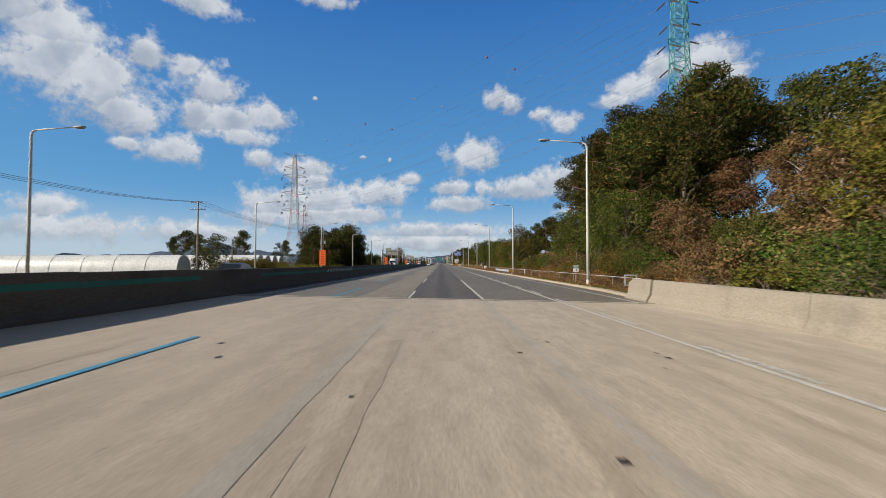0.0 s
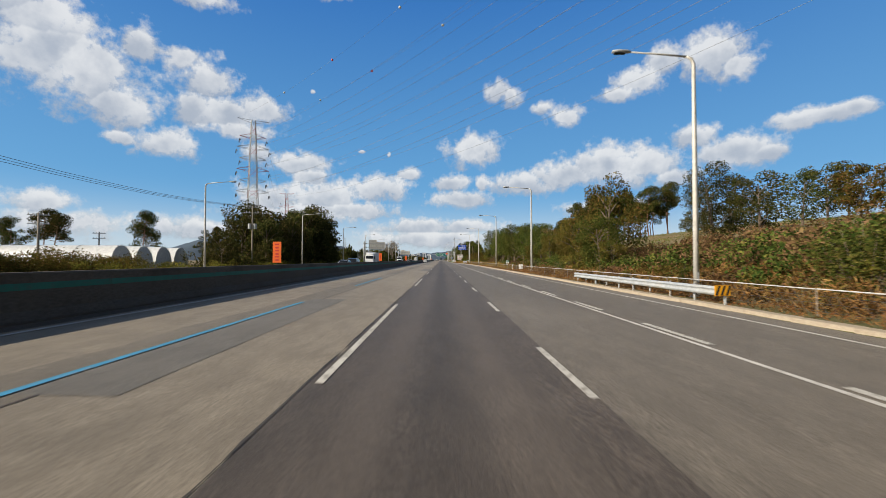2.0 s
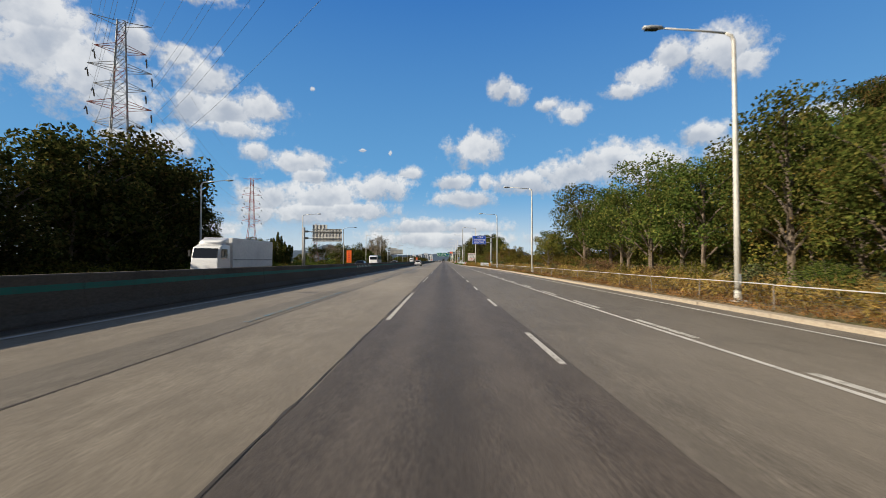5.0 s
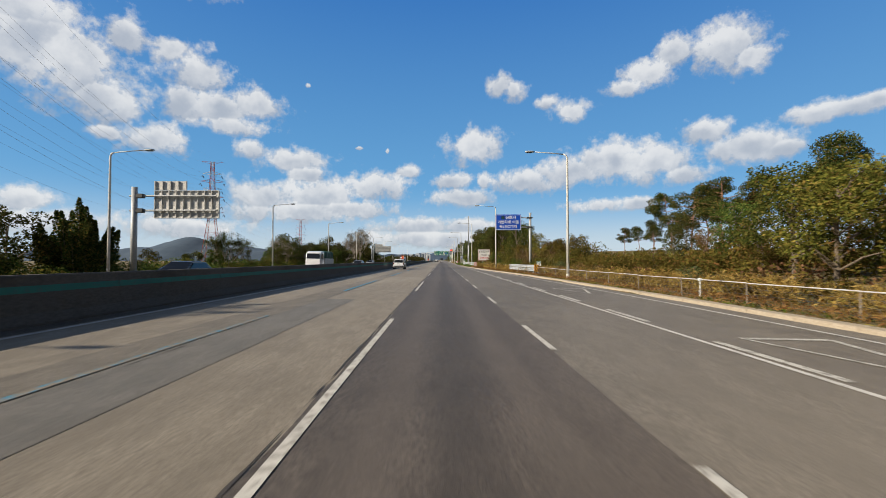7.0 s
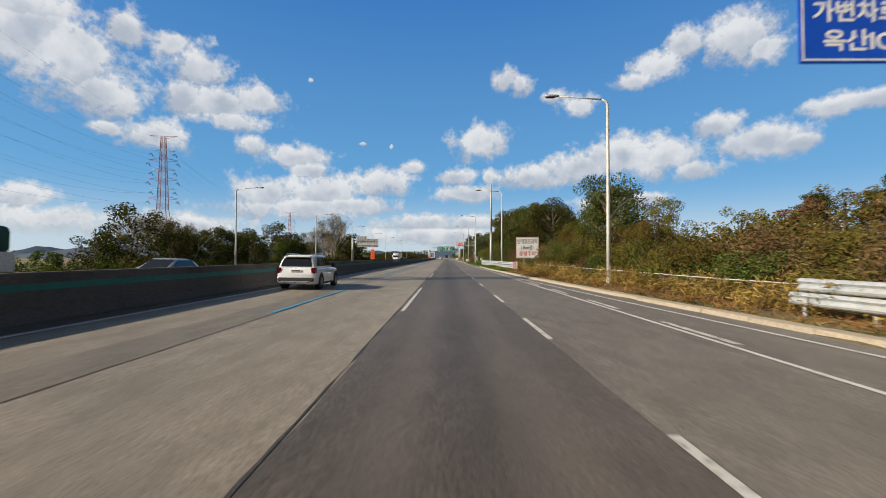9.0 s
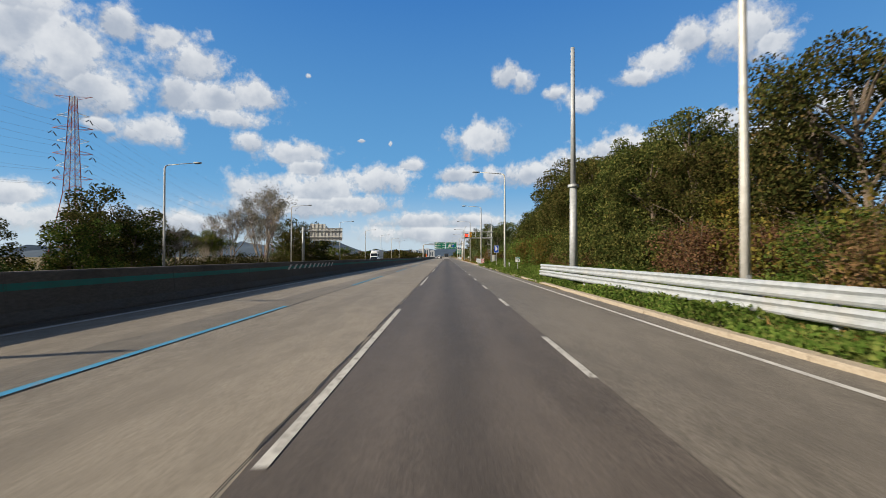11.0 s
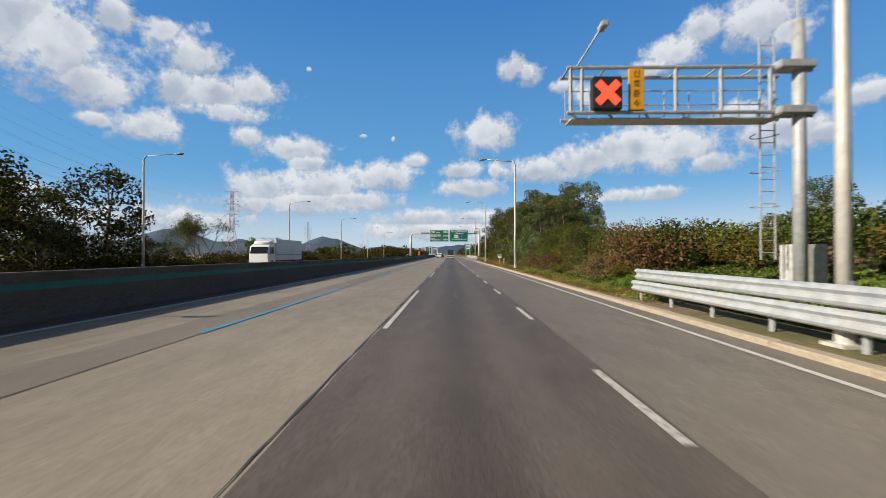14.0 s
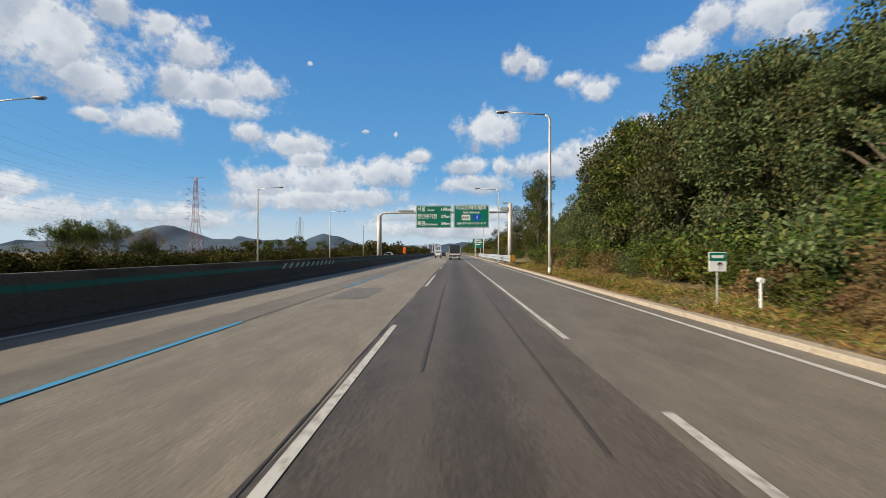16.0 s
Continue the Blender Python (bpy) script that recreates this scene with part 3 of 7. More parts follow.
marking("trim_lane_line_solid_end", 1.74, 0.12, 430.8, 700, M_WHITE, "solid white lane line before the gantry", 0.013, 4)
marking("trim_variable_lane_line", [(-40, 5.15), (240, 5.15), (285, 4.9)], 0.12, -40, 284, M_EDGEWHITE, "solid white line of the variable lane", 0.013, 4)
k = 111.6 - 5 * 21.38
while k < 640:
    if k > 21:
        marking("trim_lane_dash", -1.72, 0.12, max(k - 10.2, JOINT + 0.4), k, M_WHITE, "worn white lane dash", 0.013, 2.6)
    if k > 9:
        marking("trim_blue_dash", [(0, -5.2), (110, -5.22), (240, -5.38)], 0.15, max(k - 11.0, JOINT + 0.45), k + (2.0 if k < 30 else 0.4), M_BLUEWORN if 92 < k < 200 else M_BLUE, "worn blue bus lane dash", 0.013, 2.8)
    k += 21.38
marking("trim_blue_dash", -5.3, 0.15, -6, 9.3, M_BLUE, "worn blue bus lane dash", 0.013, 3)
for k in [97.3 + 9.0 * q for q in range(-5, 10)] + [188.4, 196.2, 205.0, 214.4, 223.3, 231.7, 241.8, 249.8, 257.3] + [266.2 + 8.36 * q for q in range(5)]:
    marking("trim_lane_dash", 1.74, 0.12, k - 3.1, k, M_WHITE, "white lane dash", 0.013, 1.7)
for k in [307.9 + 7.84 * q for q in range(6)] + [354.3, 361.5, 369.0, 376.0, 383.4, 390.6, 397.2, 404.5, 411.7, 418.3, 427.0]:
    marking("trim_lane_dash", 1.8, 0.12, k - 2.5, k, M_WHITE, "white lane dash", 0.013, 1.4)
k = 101.9 - 6.15 * 17
while k < 282:
    marking("trim_short_dash", 5.42 if k < 240 else 5.42 - 0.004 * (k - 240), 0.17, k - 3.1, k, M_WHITE, "short bold white dash beside the solid line", 0.013, 1.6)
    k += 6.15
for x, y1 in ((-1.88, 16.0), (1.70, 20.0)):
    strip("line_ghost", x - 0.13, x + 0.13, -40, y1, M_GHOST, 0.004, "grey ghost of a ground-off lane line on the deck", 0.5, 0.06, "road marking")
for x, y0, y1, w in ((-1.14, -12, 9.5, 0.11), (-1.5, -30, 4.0, 0.07), (1.15, -20, 11.0, 0.09), (-6.2, -8, 9.0, 0.12), (3.9, -20, 15.0, 0.10)):
    strip("deck_streak", x - w, x + w, y0, y1, M_DECKSTREAK, 0.003, "brown lengthwise tyre streak on the deck", 0.4, 0.09, "tyre mark")
spots = np.random.default_rng(5)
for _ in range(26):
    x, y, q = spots.uniform(-7, 6), spots.uniform(2, 19), spots.uniform(0.02, 0.06)
    strip("deck_spot", x - q, x + q, y - q * 1.4, y + q * 1.4, M_MARKSHADE, 0.006, "small dark spot on the concrete deck", 0.03, 0.02, "stain")
for x, y0, y1 in ((-0.84, 428.5, 446.0), (0.86, 426.0, 441.0)):
    strip("tyre_mark", x - 0.028, x + 0.028, y0, y1, M_MARKSHADE, 0.012, "dark lengthwise tyre mark in the lane", 1.6, 0.02, "tyre mark")
for y in (388.3, 386.65):
    strip("paint_spot", -0.13, 0.0, y - 0.09, y + 0.09, M_WHITE, 0.012, "worn white spot painted in the lane", 0.06, 0.03, "road marking")
# hollow triangles painted on the variable lane where it ends
for x, y in ((7.38, 207.9), (7.2, 190.4)):
    tri = thing("lane_triangle", "hollow white triangle painted on the variable lane", "road marking", kind="structure")
    corners = ((x - 0.95, y + 4.2), (x + 0.95, y + 4.1), (x, y))
    for k, w in enumerate((0.10, 0.075, 0.055)):
        p, q = corners[k], corners[(k + 1) % 3]
        dx, dy = q[0] - p[0], q[1] - p[1]
        ln = math.hypot(dx, dy)
        nx, ny = -dy / ln * w, dx / ln * w
        part("stroke", Build().add([(a, b, road_z(a, b) + 0.013 + 0.001 * k) for a, b in ((p[0] - nx, p[1] - ny), (q[0] - nx, q[1] - ny), (q[0] + nx, q[1] + ny), (p[0] + nx, p[1] + ny))], [(0, 1, 2, 3)]), M_WHITE, tri)


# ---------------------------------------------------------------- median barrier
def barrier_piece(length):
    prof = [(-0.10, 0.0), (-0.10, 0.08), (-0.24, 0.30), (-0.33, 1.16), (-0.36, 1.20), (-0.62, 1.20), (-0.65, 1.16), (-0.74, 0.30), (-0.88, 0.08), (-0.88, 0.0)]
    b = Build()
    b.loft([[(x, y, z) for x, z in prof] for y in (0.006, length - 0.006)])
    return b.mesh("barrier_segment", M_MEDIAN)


median = thing("wall_median_barrier", "grey concrete median barrier with a green painted band", "barrier", kind="structure")
SEG = 6.0
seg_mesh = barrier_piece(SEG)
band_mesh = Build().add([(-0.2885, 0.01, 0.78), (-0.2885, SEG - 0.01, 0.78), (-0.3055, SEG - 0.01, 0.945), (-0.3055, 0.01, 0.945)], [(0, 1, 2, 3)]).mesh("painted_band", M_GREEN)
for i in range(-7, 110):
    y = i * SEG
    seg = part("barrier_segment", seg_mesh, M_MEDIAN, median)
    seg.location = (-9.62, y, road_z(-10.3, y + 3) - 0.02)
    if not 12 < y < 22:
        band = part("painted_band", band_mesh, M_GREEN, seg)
# white slanted warning strokes
stroke = Build().add([(-0.288, 0.0, 0.74), (-0.288, 0.36, 0.74), (-0.319, 0.92, 1.03), (-0.319, 0.56, 1.03)], [(0, 1, 2, 3)]).mesh("warning_stroke", M_WHITE)
for y0 in (38.0, 182.0, 317.5, 447.0):
    for k in range(11):
        o = part("warning_stroke", stroke, M_WHITE, median)
        y = y0 - 0.3 + k * 1.0
        o.location = (-9.612, y, road_z(-10.3, 6 * math.floor(y / 6) + 3) - 0.02)

# ---------------------------------------------------------------- bridge parapet
parapet = thing("wall_bridge_parapet", "sunlit buff concrete bridge parapet with a sloped foot", "parapet", kind="structure")
pp = [(0.0, 0.0), (0.0, 0.10), (0.16, 0.36), (0.24, 1.02), (0.30, 1.06), (0.50, 1.06), (0.52, 1.02), (0.52, 0.0)]
for y0, y1 in ((-36, -24.02), (-24, -12.02), (-12, -0.02), (0, 11.98), (12, 20.9)):
    part("parapet_wall", Build().loft([[(9.55 + x, y, z + road_z(9.7, y)) for x, z in pp] for y in (y0, y1)]), M_CONC, parapet)
part("end_block", Build().loft([[(9.55 + x, y, z * h + road_z(9.7, y)) for x, z in pp] for y, h in ((21.15, 1.0), (23.2, 0.97), (23.6, 0.8))]), M_CONC, parapet)


# ---------------------------------------------------------------- kerb stones
kerb = thing("kerb", "sandy concrete kerb stones along the hard shoulder", "kerb", kind="structure")
KL = 2.0
kprof = [(0.0, -0.12), (0.02, 0.10), (0.06, 0.13), (0.42, 0.14), (0.46, 0.10), (0.46, -0.12)]
kmeshes = []
for n in range(3):
    b = Build()
    ys = [0.012, 0.05, KL / 2, KL - 0.05, KL - 0.012]
    b.loft([[(x + rng.uniform(-0.012, 0.012), y, z - (0.02 if q in (0, 4) and z > 0 else 0) + rng.uniform(-0.008, 0.008)) for x, z in kprof] for q, y in enumerate(ys)])
    kmeshes.append(b.mesh("kerb_stone", M_KERB))
y = 23.8
k = 0
while y < 600:
    x, x2 = along(KERB, y), along(KERB, y + KL)
    if not (372 < y < 373 or 408 < y < 409):
        o = part("kerb_stone", kmeshes[k % 3], M_KERB, kerb)
        o.matrix_basis = Matrix.Translation((x - 0.02, y, road_z(x, y + 1))) @ Matrix.Rotation(-math.atan2(x2 - x, KL) + rng.normal(0, 0.006), 4, "Z") @ Matrix.Diagonal((1.0 if y < 290 else 0.62, 1.0, 1.0 if y < 290 else 0.85, 1))
    y += KL
    k += 1


# ---------------------------------------------------------------- street lamps
def street_lamp(side, label):
    s = -1 if side == "right" else 1
    lamp = thing("street_lamp", label, "street lamp", "street lamps along the motorway")
    part("base_plate", Build().box(-0.24, 0.24, -0.24, 0.24, -0.3, 0.06, 0.01).tube((0, 0, 0.05), (0, 0, 0.45), 0.15, 0.14, 12), M_POLE, lamp)
    part("pole", Build().pipe([(0, 0, 0.4), (0, 0, 4), (0, 0, 8), (0, 0, 10.9), (s * 0.10, 0, 11.15), (s * 0.35, 0, 11.26)], 0.125, 0.055, 12), M_POLE, lamp, smooth=True)
    part("access_door", Build().box(-0.06, 0.06, -0.146, -0.128, 0.7, 1.15, 0.004), M_STEEL, lamp)
    part("arm", Build().pipe([(s * 0.3, 0, 11.25), (s * 1.5, 0, 11.36), (s * 3.1, 0, 11.47)], 0.05, 0.035, 8), M_POLE, lamp, smooth=True)
    head = Build()
    sec = []
    for q, w, h in ((2.95, 0.05, 0.05), (3.1, 0.13, 0.08), (3.5, 0.16, 0.10), (3.8, 0.12, 0.06)):
        sec.append([(s * q, w * math.cos(a), 11.48 + h * math.sin(a)) for a in np.linspace(0, 2 * math.pi, 10, endpoint=False)])
    part("lamp_head", head.loft(sec), M_STEEL, lamp, smooth=True)
    part("glass", Build().box(min(s * 3.2, s * 3.72), max(s * 3.2, s * 3.72), -0.1, 0.1, 11.37, 11.41, 0.01), M_GLASS, lamp)
    return lamp


RIGHT_LAMPS = [(11.3, 34.7), (11.7, 73.3), (12.0, 112.2), (12.0, 150.4), (11.6, 191.0), (11.0, 224.6), (9.4, 264.4), (7.7, 302.3), (6.55, 342.2), (6.55, 377.4), (6.5, 416.0), (6.4, 453.9), (6.6, 492.0), (6.8, 530.0), (6.8, 568.0)]
first_lamp = street_lamp("right", "tall white-grey steel street lamp on the verge")
for i, (x, y) in enumerate(RIGHT_LAMPS):
    m = Matrix.Translation((x, y, land_z(x, y)))
    if i == 0:
        first_lamp.matrix_basis = m
    else:
        copy_thing(first_lamp, m)
left_lamp = street_lamp("left", "tall grey steel street lamp beyond the far carriageway")
for i, y in enumerate((31.3, 69.5, 107.6, 146.0, 185.0, 223.4, 260.8, 298.2, 335.7, 373.1, 411.0, 449.0, 487.0, 525.0, 563.0)):
    m = Matrix.Translation((-29.3, y, land_z(-29.3, y)))
    if i == 0:
        left_lamp.matrix_basis = m
    else:
        copy_thing(left_lamp, m)


# ---------------------------------------------------------------- guard rails
def w_beam(length, z, h=0.37):
    prof = [(0.0, -h / 2), (-0.055, -h / 2 + 0.035), (-0.085, -h / 4), (-0.055, -0.06), (-0.015, -0.022), (-0.015, 0.022), (-0.055, 0.06), (-0.085, h / 4), (-0.055, h / 2 - 0.035), (0.0, h / 2)]
    back = [(x + 0.006, zz) for x, zz in prof[::-1]]
    b = Build()
    b.loft([[(x, y, z + zz) for x, zz in prof + back] for y in (0.0, length)])
    return b


def guard_rail(x0, x1, y0, y1, beams, label, stripes=None):
    g = thing("guard_rail", label, "guard rail", "guard rails on the verge")
    n = max(2, int(round((y1 - y0) / 2.0)))
    ln = math.hypot(x1 - x0, y1 - y0)
    for k in range(n + 1):
        t = k / n
        part("post", Build().tube((0.16, t * ln, -0.5), (0.16, t * ln, 1.02 if beams > 1 else 0.72), 0.06, n=8), M_STEEL, g)
        part("spacer", Build().box(0.0, 0.12, t * ln - 0.07, t * ln + 0.07, 0.45, 0.62, 0.008), M_STEEL, g)
    for q in range(beams):
        part("beam", w_beam(ln + (0.0 if q else 0.3), 0.50 + 0.41 * q), M_RAIL, g)
    if stripes:
        for q in range(beams):
            board = part("end_board", Build().box(-0.30, 0.30, -0.12, -0.06, 0.34 + 0.42 * q, 0.74 + 0.42 * q, 0.01), stripes, g, "striped reflective end board")
            for j in range(3):
                c = -0.24 + 0.2 * j
                zb = 0.36 + 0.42 * q
                part("stripe", Build().add([(c - 0.05, -0.124, zb), (c + 0.04, -0.124, zb), (c + 0.16, -0.124, zb + 0.36), (c + 0.07, -0.124, zb + 0.36)], [(0, 1, 2, 3)]), M_BLACK if stripes == M_YELLOW else M_RED, board)
    zb = land_z(x0, y0)
    zc = land_z(x1, y1)
    g.matrix_basis = Matrix.Translation((x0, y0, zb)) @ Matrix.Rotation(-math.atan2(x1 - x0, y1 - y0), 4, "Z") @ Matrix.Rotation(math.atan2(zc - zb, ln), 4, "X")
    return g


guard_rail(10.75, 10.75, 70.0, 88.5, 1, "white single-beam guard rail with a black and amber end board", M_YELLOW)
guard_rail(10.75, 9.75, 236.6, 250.4, 2, "galvanised double-beam guard rail with amber end boards", M_YELLOW)
guard_rail(7.6, 6.35, 289.0, 321.4, 2, "galvanised double-beam guard rail among green vines", M_SIGNWHITE)
guard_rail(6.25, 6.2, 370.6, 385.1, 2, "white double-beam guard rail with a red and white striped end", M_SIGNWHITE)
guard_rail(6.3, 6.5, 473.0, 545.0, 2, "white double-beam guard rail with an orange striped end", M_YELLOW)


# ---------------------------------------------------------------- pipe fence along the verge
def pipe_fence(y0, y1, off):
    f = thing("verge_fence", "low rusty pipe fence with sagging wire mesh", "fence")
    y, pts = y0, []
    while y <= y1:
        x = along(off, y)
        pts.append((x, y, land_z(x, y)))
        y += 4.5
    post = Build().tube((0, 0, -0.3), (0, 0, 0.86), 0.022, n=6).mesh("post", M_FENCE)
    for x, y, z in pts:
        o = part("post", post, M_FENCE, f)
        o.matrix_basis = Matrix.Translation((x, y, z)) @ Matrix.Rotation(rng.normal(0, 0.03), 4, "Y")
    b = Build()
    for p, q in zip(pts, pts[1:]):
        b.tube((p[0], p[1], p[2] + 0.84 + rng.normal(0, 0.012)), (q[0], q[1], q[2] + 0.84 + rng.normal(0, 0.012)), 0.02, n=6)
    part("top_rail", b, M_SIGNBACK, f)
    w = Build()
    for p, q in zip(pts, pts[1:]):
        for h in (0.15, 0.4, 0.62):
            w.tube((p[0], p[1], p[2] + h), (q[0], q[1], q[2] + h), 0.006, n=4, caps=False)
        for k in range(12):
            a, c = k / 12, (k + 1.6) / 12
            w.tube((p[0] + (q[0] - p[0]) * a, p[1] + (q[1] - p[1]) * a, p[2] + 0.08), (p[0] + (q[0] - p[0]) * c, p[1] + (q[1] - p[1]) * c, p[2] + 0.82), 0.004, n=3, caps=False)
            w.tube((p[0] + (q[0] - p[0]) * c, p[1] + (q[1] - p[1]) * c, p[2] + 0.08), (p[0] + (q[0] - p[0]) * a, p[1] + (q[1] - p[1]) * a, p[2] + 0.82), 0.004, n=3, caps=False)
    part("wire_mesh", w, M_DARKMETAL, f)
    return f


pipe_fence(26.0, 300.0, [(26, 11.6), (110, 11.45), (205, 11.15), (265, 10.5), (300, 9.6)])


# ---------------------------------------------------------------- writing
def words(text, size, mat, at, parent=None, name="lettering", width=None, weight=0.0):
    cu = bpy.data.curves.new(name, "FONT")
    cu.body, cu.size, cu.align_x, cu.align_y, cu.extrude, cu.offset = text, size, "CENTER", "CENTER", 0.003, weight
    tmp = bpy.data.objects.new(name, cu)
    scene.collection.objects.link(tmp)
    bpy.context.view_layer.update()
    me = bpy.data.meshes.new_from_object(tmp.evaluated_get(bpy.context.evaluated_depsgraph_get()))
    bpy.data.objects.remove(tmp)
    me.materials.clear()
    me.materials.append(mat)
    if width and len(me.vertices):
        xs = [v.co.x for v in me.vertices]
        me.transform(Matrix.Scale(width / (max(xs) - min(xs)), 4, (1, 0, 0)))
    ob = new(name, me)
    ob.parent = parent
    ob.matrix_basis = Matrix.Translation(at) @ Matrix.Rotation(radians(90), 4, "X")
    return ob


def border(x0, x1, z0, z1, y, t=0.04, inset=0.06):
    b = Build()
    x0, x1, z0, z1 = x0 + inset, x1 - inset, z0 + inset, z1 - inset
    for a in ((x0, x1, z0, z0 + t), (x0, x1, z1 - t, z1), (x0, x0 + t, z0 + t, z1 - t), (x1 - t, x1, z0 + t, z1 - t)):
        b.box(a[0], a[1], y - 0.004, y, a[2], a[3])
    return b


# blue sign over the variable lane
SB = thing("blue_road_sign", "blue motorway sign with white Korean lettering on a steel mast", "road sign", at=Matrix.Translation((0, 247.2, 0)))
gz = land_z(12.2, 247.2)
panel = part("panel", Build().box(7.28, 10.88, 0.0, 0.05, 5.87, 8.09, 0.02), M_SIGNBLUE, SB, "blue sign panel with a white border")
part("border", border(7.28, 10.88, 5.87, 8.09, -0.001), M_SIGNWHITE, panel)
words("신호시", 0.50, M_SIGNWHITE, (9.42, -0.004, 7.62), panel, width=1.45, weight=0.012)
words("가변차로 이용", 0.50, M_SIGNWHITE, (9.08, -0.004, 6.98), panel, width=3.0, weight=0.012)
words("옥산IC까지", 0.50, M_SIGNWHITE, (9.05, -0.004, 6.34), panel, width=2.45, weight=0.012)
sig = part("signal_picture", Build().box(8.08, 8.55, -0.008, 0.0, 7.42, 7.84), M_BLACK, panel)
part("green_arrow", Build().add([(8.27, -0.012, 7.78), (8.27, -0.012, 7.62), (8.19, -0.012, 7.62), (8.315, -0.012, 7.46), (8.44, -0.012, 7.62), (8.36, -0.012, 7.62), (8.36, -0.012, 7.78)], [(0, 1, 2, 3, 4, 5, 6)]), M_SIGNGREEN, sig)
part("mast", Build().tube((12.2, 0.25, gz - 0.4), (12.2, 0.25, 8.35), 0.20, 0.17, 16), M_STEEL, SB, smooth=True)
for z in (6.3, 7.65):
    arm = part("arm", Build().tube((7.6, 0.14, z), (12.6, 0.25, z), 0.07, n=10), M_STEEL, SB)
    part("clamp", Build().box(11.75, 12.5, 0.0, 0.5, z - 0.10, z + 0.10, 0.02).tube((11.6, 0.1, z - 0.2), (12.3, 0.1, z + 0.05), 0.05, n=6), M_DARKMETAL, arm)

# fog warning
FS = thing("fog_warning_sign", "white warning board with Korean lettering on a post", "road sign", at=Matrix.Translation((0, 296.3, 0)))
fz = land_z(10.6, 296.3)
fp = part("panel", Build().box(8.85, 11.85, 0, 0.04, 1.55, 4.3, 0.015), M_SIGNWHITE, FS)
part("border", border(8.85, 11.85, 1.55, 4.3, -0.001, 0.04, 0.05), M_RED, fp)
words("안개잦은지역", 0.66, M_BLACK, (10.35, -0.004, 3.72), fp, width=2.6, weight=0.01)
words("(1km앞)", 0.62, M_BLACK, (10.35, -0.004, 2.92), fp, width=1.6, weight=0.01)
words("운행주의", 0.66, M_RED, (10.35, -0.004, 2.12), fp, width=2.1, weight=0.01)
for x in (9.9, 10.95):
    part("post", Build().tube((x, 0.08, fz - 0.4), (x, 0.08, 3.7), 0.045, n=10), M_STEEL, FS)

# emergency bay sign
PS = thing("lay_by_sign", "blue sign with a white lay-by symbol on a post", "road sign", at=Matrix.Translation((0, 359.0, 0)))
pz = land_z(7.45, 359)
ppn = part("panel", Build().box(7.08, 7.82, 0, 0.03, 2.2, 3.32, 0.015), M_SIGNBLUE, PS)
part("border", border(7.08, 7.82, 2.2, 3.32, -0.001, 0.02, 0.02), M_SIGNWHITE, ppn)
part("symbol", Build().add([(7.30, -0.004, 2.5), (7.30, -0.004, 3.24), (7.44, -0.004, 3.24), (7.44, -0.004, 3.1), (7.62, -0.004, 2.98), (7.62, -0.004, 2.68), (7.44, -0.004, 2.56), (7.44, -0.004, 2.5)], [tuple(range(7, -1, -1))]), M_SIGNWHITE, ppn)
part("post", Build().tube((7.45, 0.06, pz - 0.3), (7.45, 0.06, 3.1), 0.045, n=10), M_POLE, PS)


# kilometre plates
def km_plate(x, y, digit):
    z = land_z(x, y)
    s = thing("distance_plate", "small green and white distance plate on a post", "road sign", "distance plates")
    p = part("plate", Build().box(-0.25, 0.25, 0, 0.02, 1.0, 1.55, 0.008), M_SIGNWHITE, s)
    part("green_field", Build().box(-0.23, 0.23, -0.004, 0, 1.3, 1.53), M_SIGNGREEN, p)
    part("text_bar", Build().box(-0.16, 0.16, -0.008, -0.004, 1.38, 1.46), M_SIGNWHITE, p)
    words(digit, 0.27, M_BLACK, (0.06, -0.004, 1.15), p, weight=0.01)
    part("post", Build().tube((0, 0.03, -0.3), (0, 0.03, 1.5), 0.025, n=8), M_STEEL, s)
    s.matrix_basis = Matrix.Translation((x, y, z))


km_plate(11.1, 236.95, "7")
km_plate(7.7, 340.0, "8")
km_plate(7.0, 435.0, "9")
km_plate(11.5, 38.5, "5")
km_plate(11.9, 133.0, "6")


def marker_post(x, y, label="short white delineator post with a rounded cap"):
    s = thing("marker_post", label, "marker post", "delineator posts")
    part("post", Build().tube((0, 0, -0.2), (0, 0, 0.78), 0.035, n=8), M_SIGNWHITE, s)
    part("cap", Build().tube((0, -0.06, 0.82), (0, 0.05, 0.82), 0.075, n=12), M_SIGNWHITE, s)
    s.matrix_basis = Matrix.Translation((x, y, land_z(x, y)))


for x, y in ((7.5, 434.0), (11.2, 204.6), (7.05, 342.2), (11.3, 61.0), (11.4, 124.0)):
    marker_post(x, y)
cab = thing("roadside_cabinet", "pale metal junction box on a frame", "cabinet")
part("body", Build().box(-0.28, 0.28, -0.15, 0.15, 0.35, 1.0, 0.02), M_SIGNWHITE, cab)
part("leg", Build().tube((0, 0, -0.3), (0, 0, 0.36), 0.04, n=8), M_STEEL, cab)
cab.matrix_basis = Matrix.Translation((11.5, 117.3, land_z(11.5, 117.3)))
frm = thing("hollow_frame_sign", "empty square metal frame on the verge", "frame")
for a in ((-0.4, 0.4, 0.35, 0.43), (-0.4, 0.4, 0.97, 1.05), (-0.4, -0.32, 0.43, 0.97), (0.32, 0.4, 0.43, 0.97)):
    part("bar", Build().box(a[0], a[1], -0.04, 0.04, a[2], a[3], 0.01), M_STEEL, frm)
part("leg", Build().tube((0, 0, -0.3), (0, 0, 0.36), 0.04, n=8), M_STEEL, frm)
frm.matrix_basis = Matrix.Translation((11.6, 27.6, land_z(11.6, 27.6)))


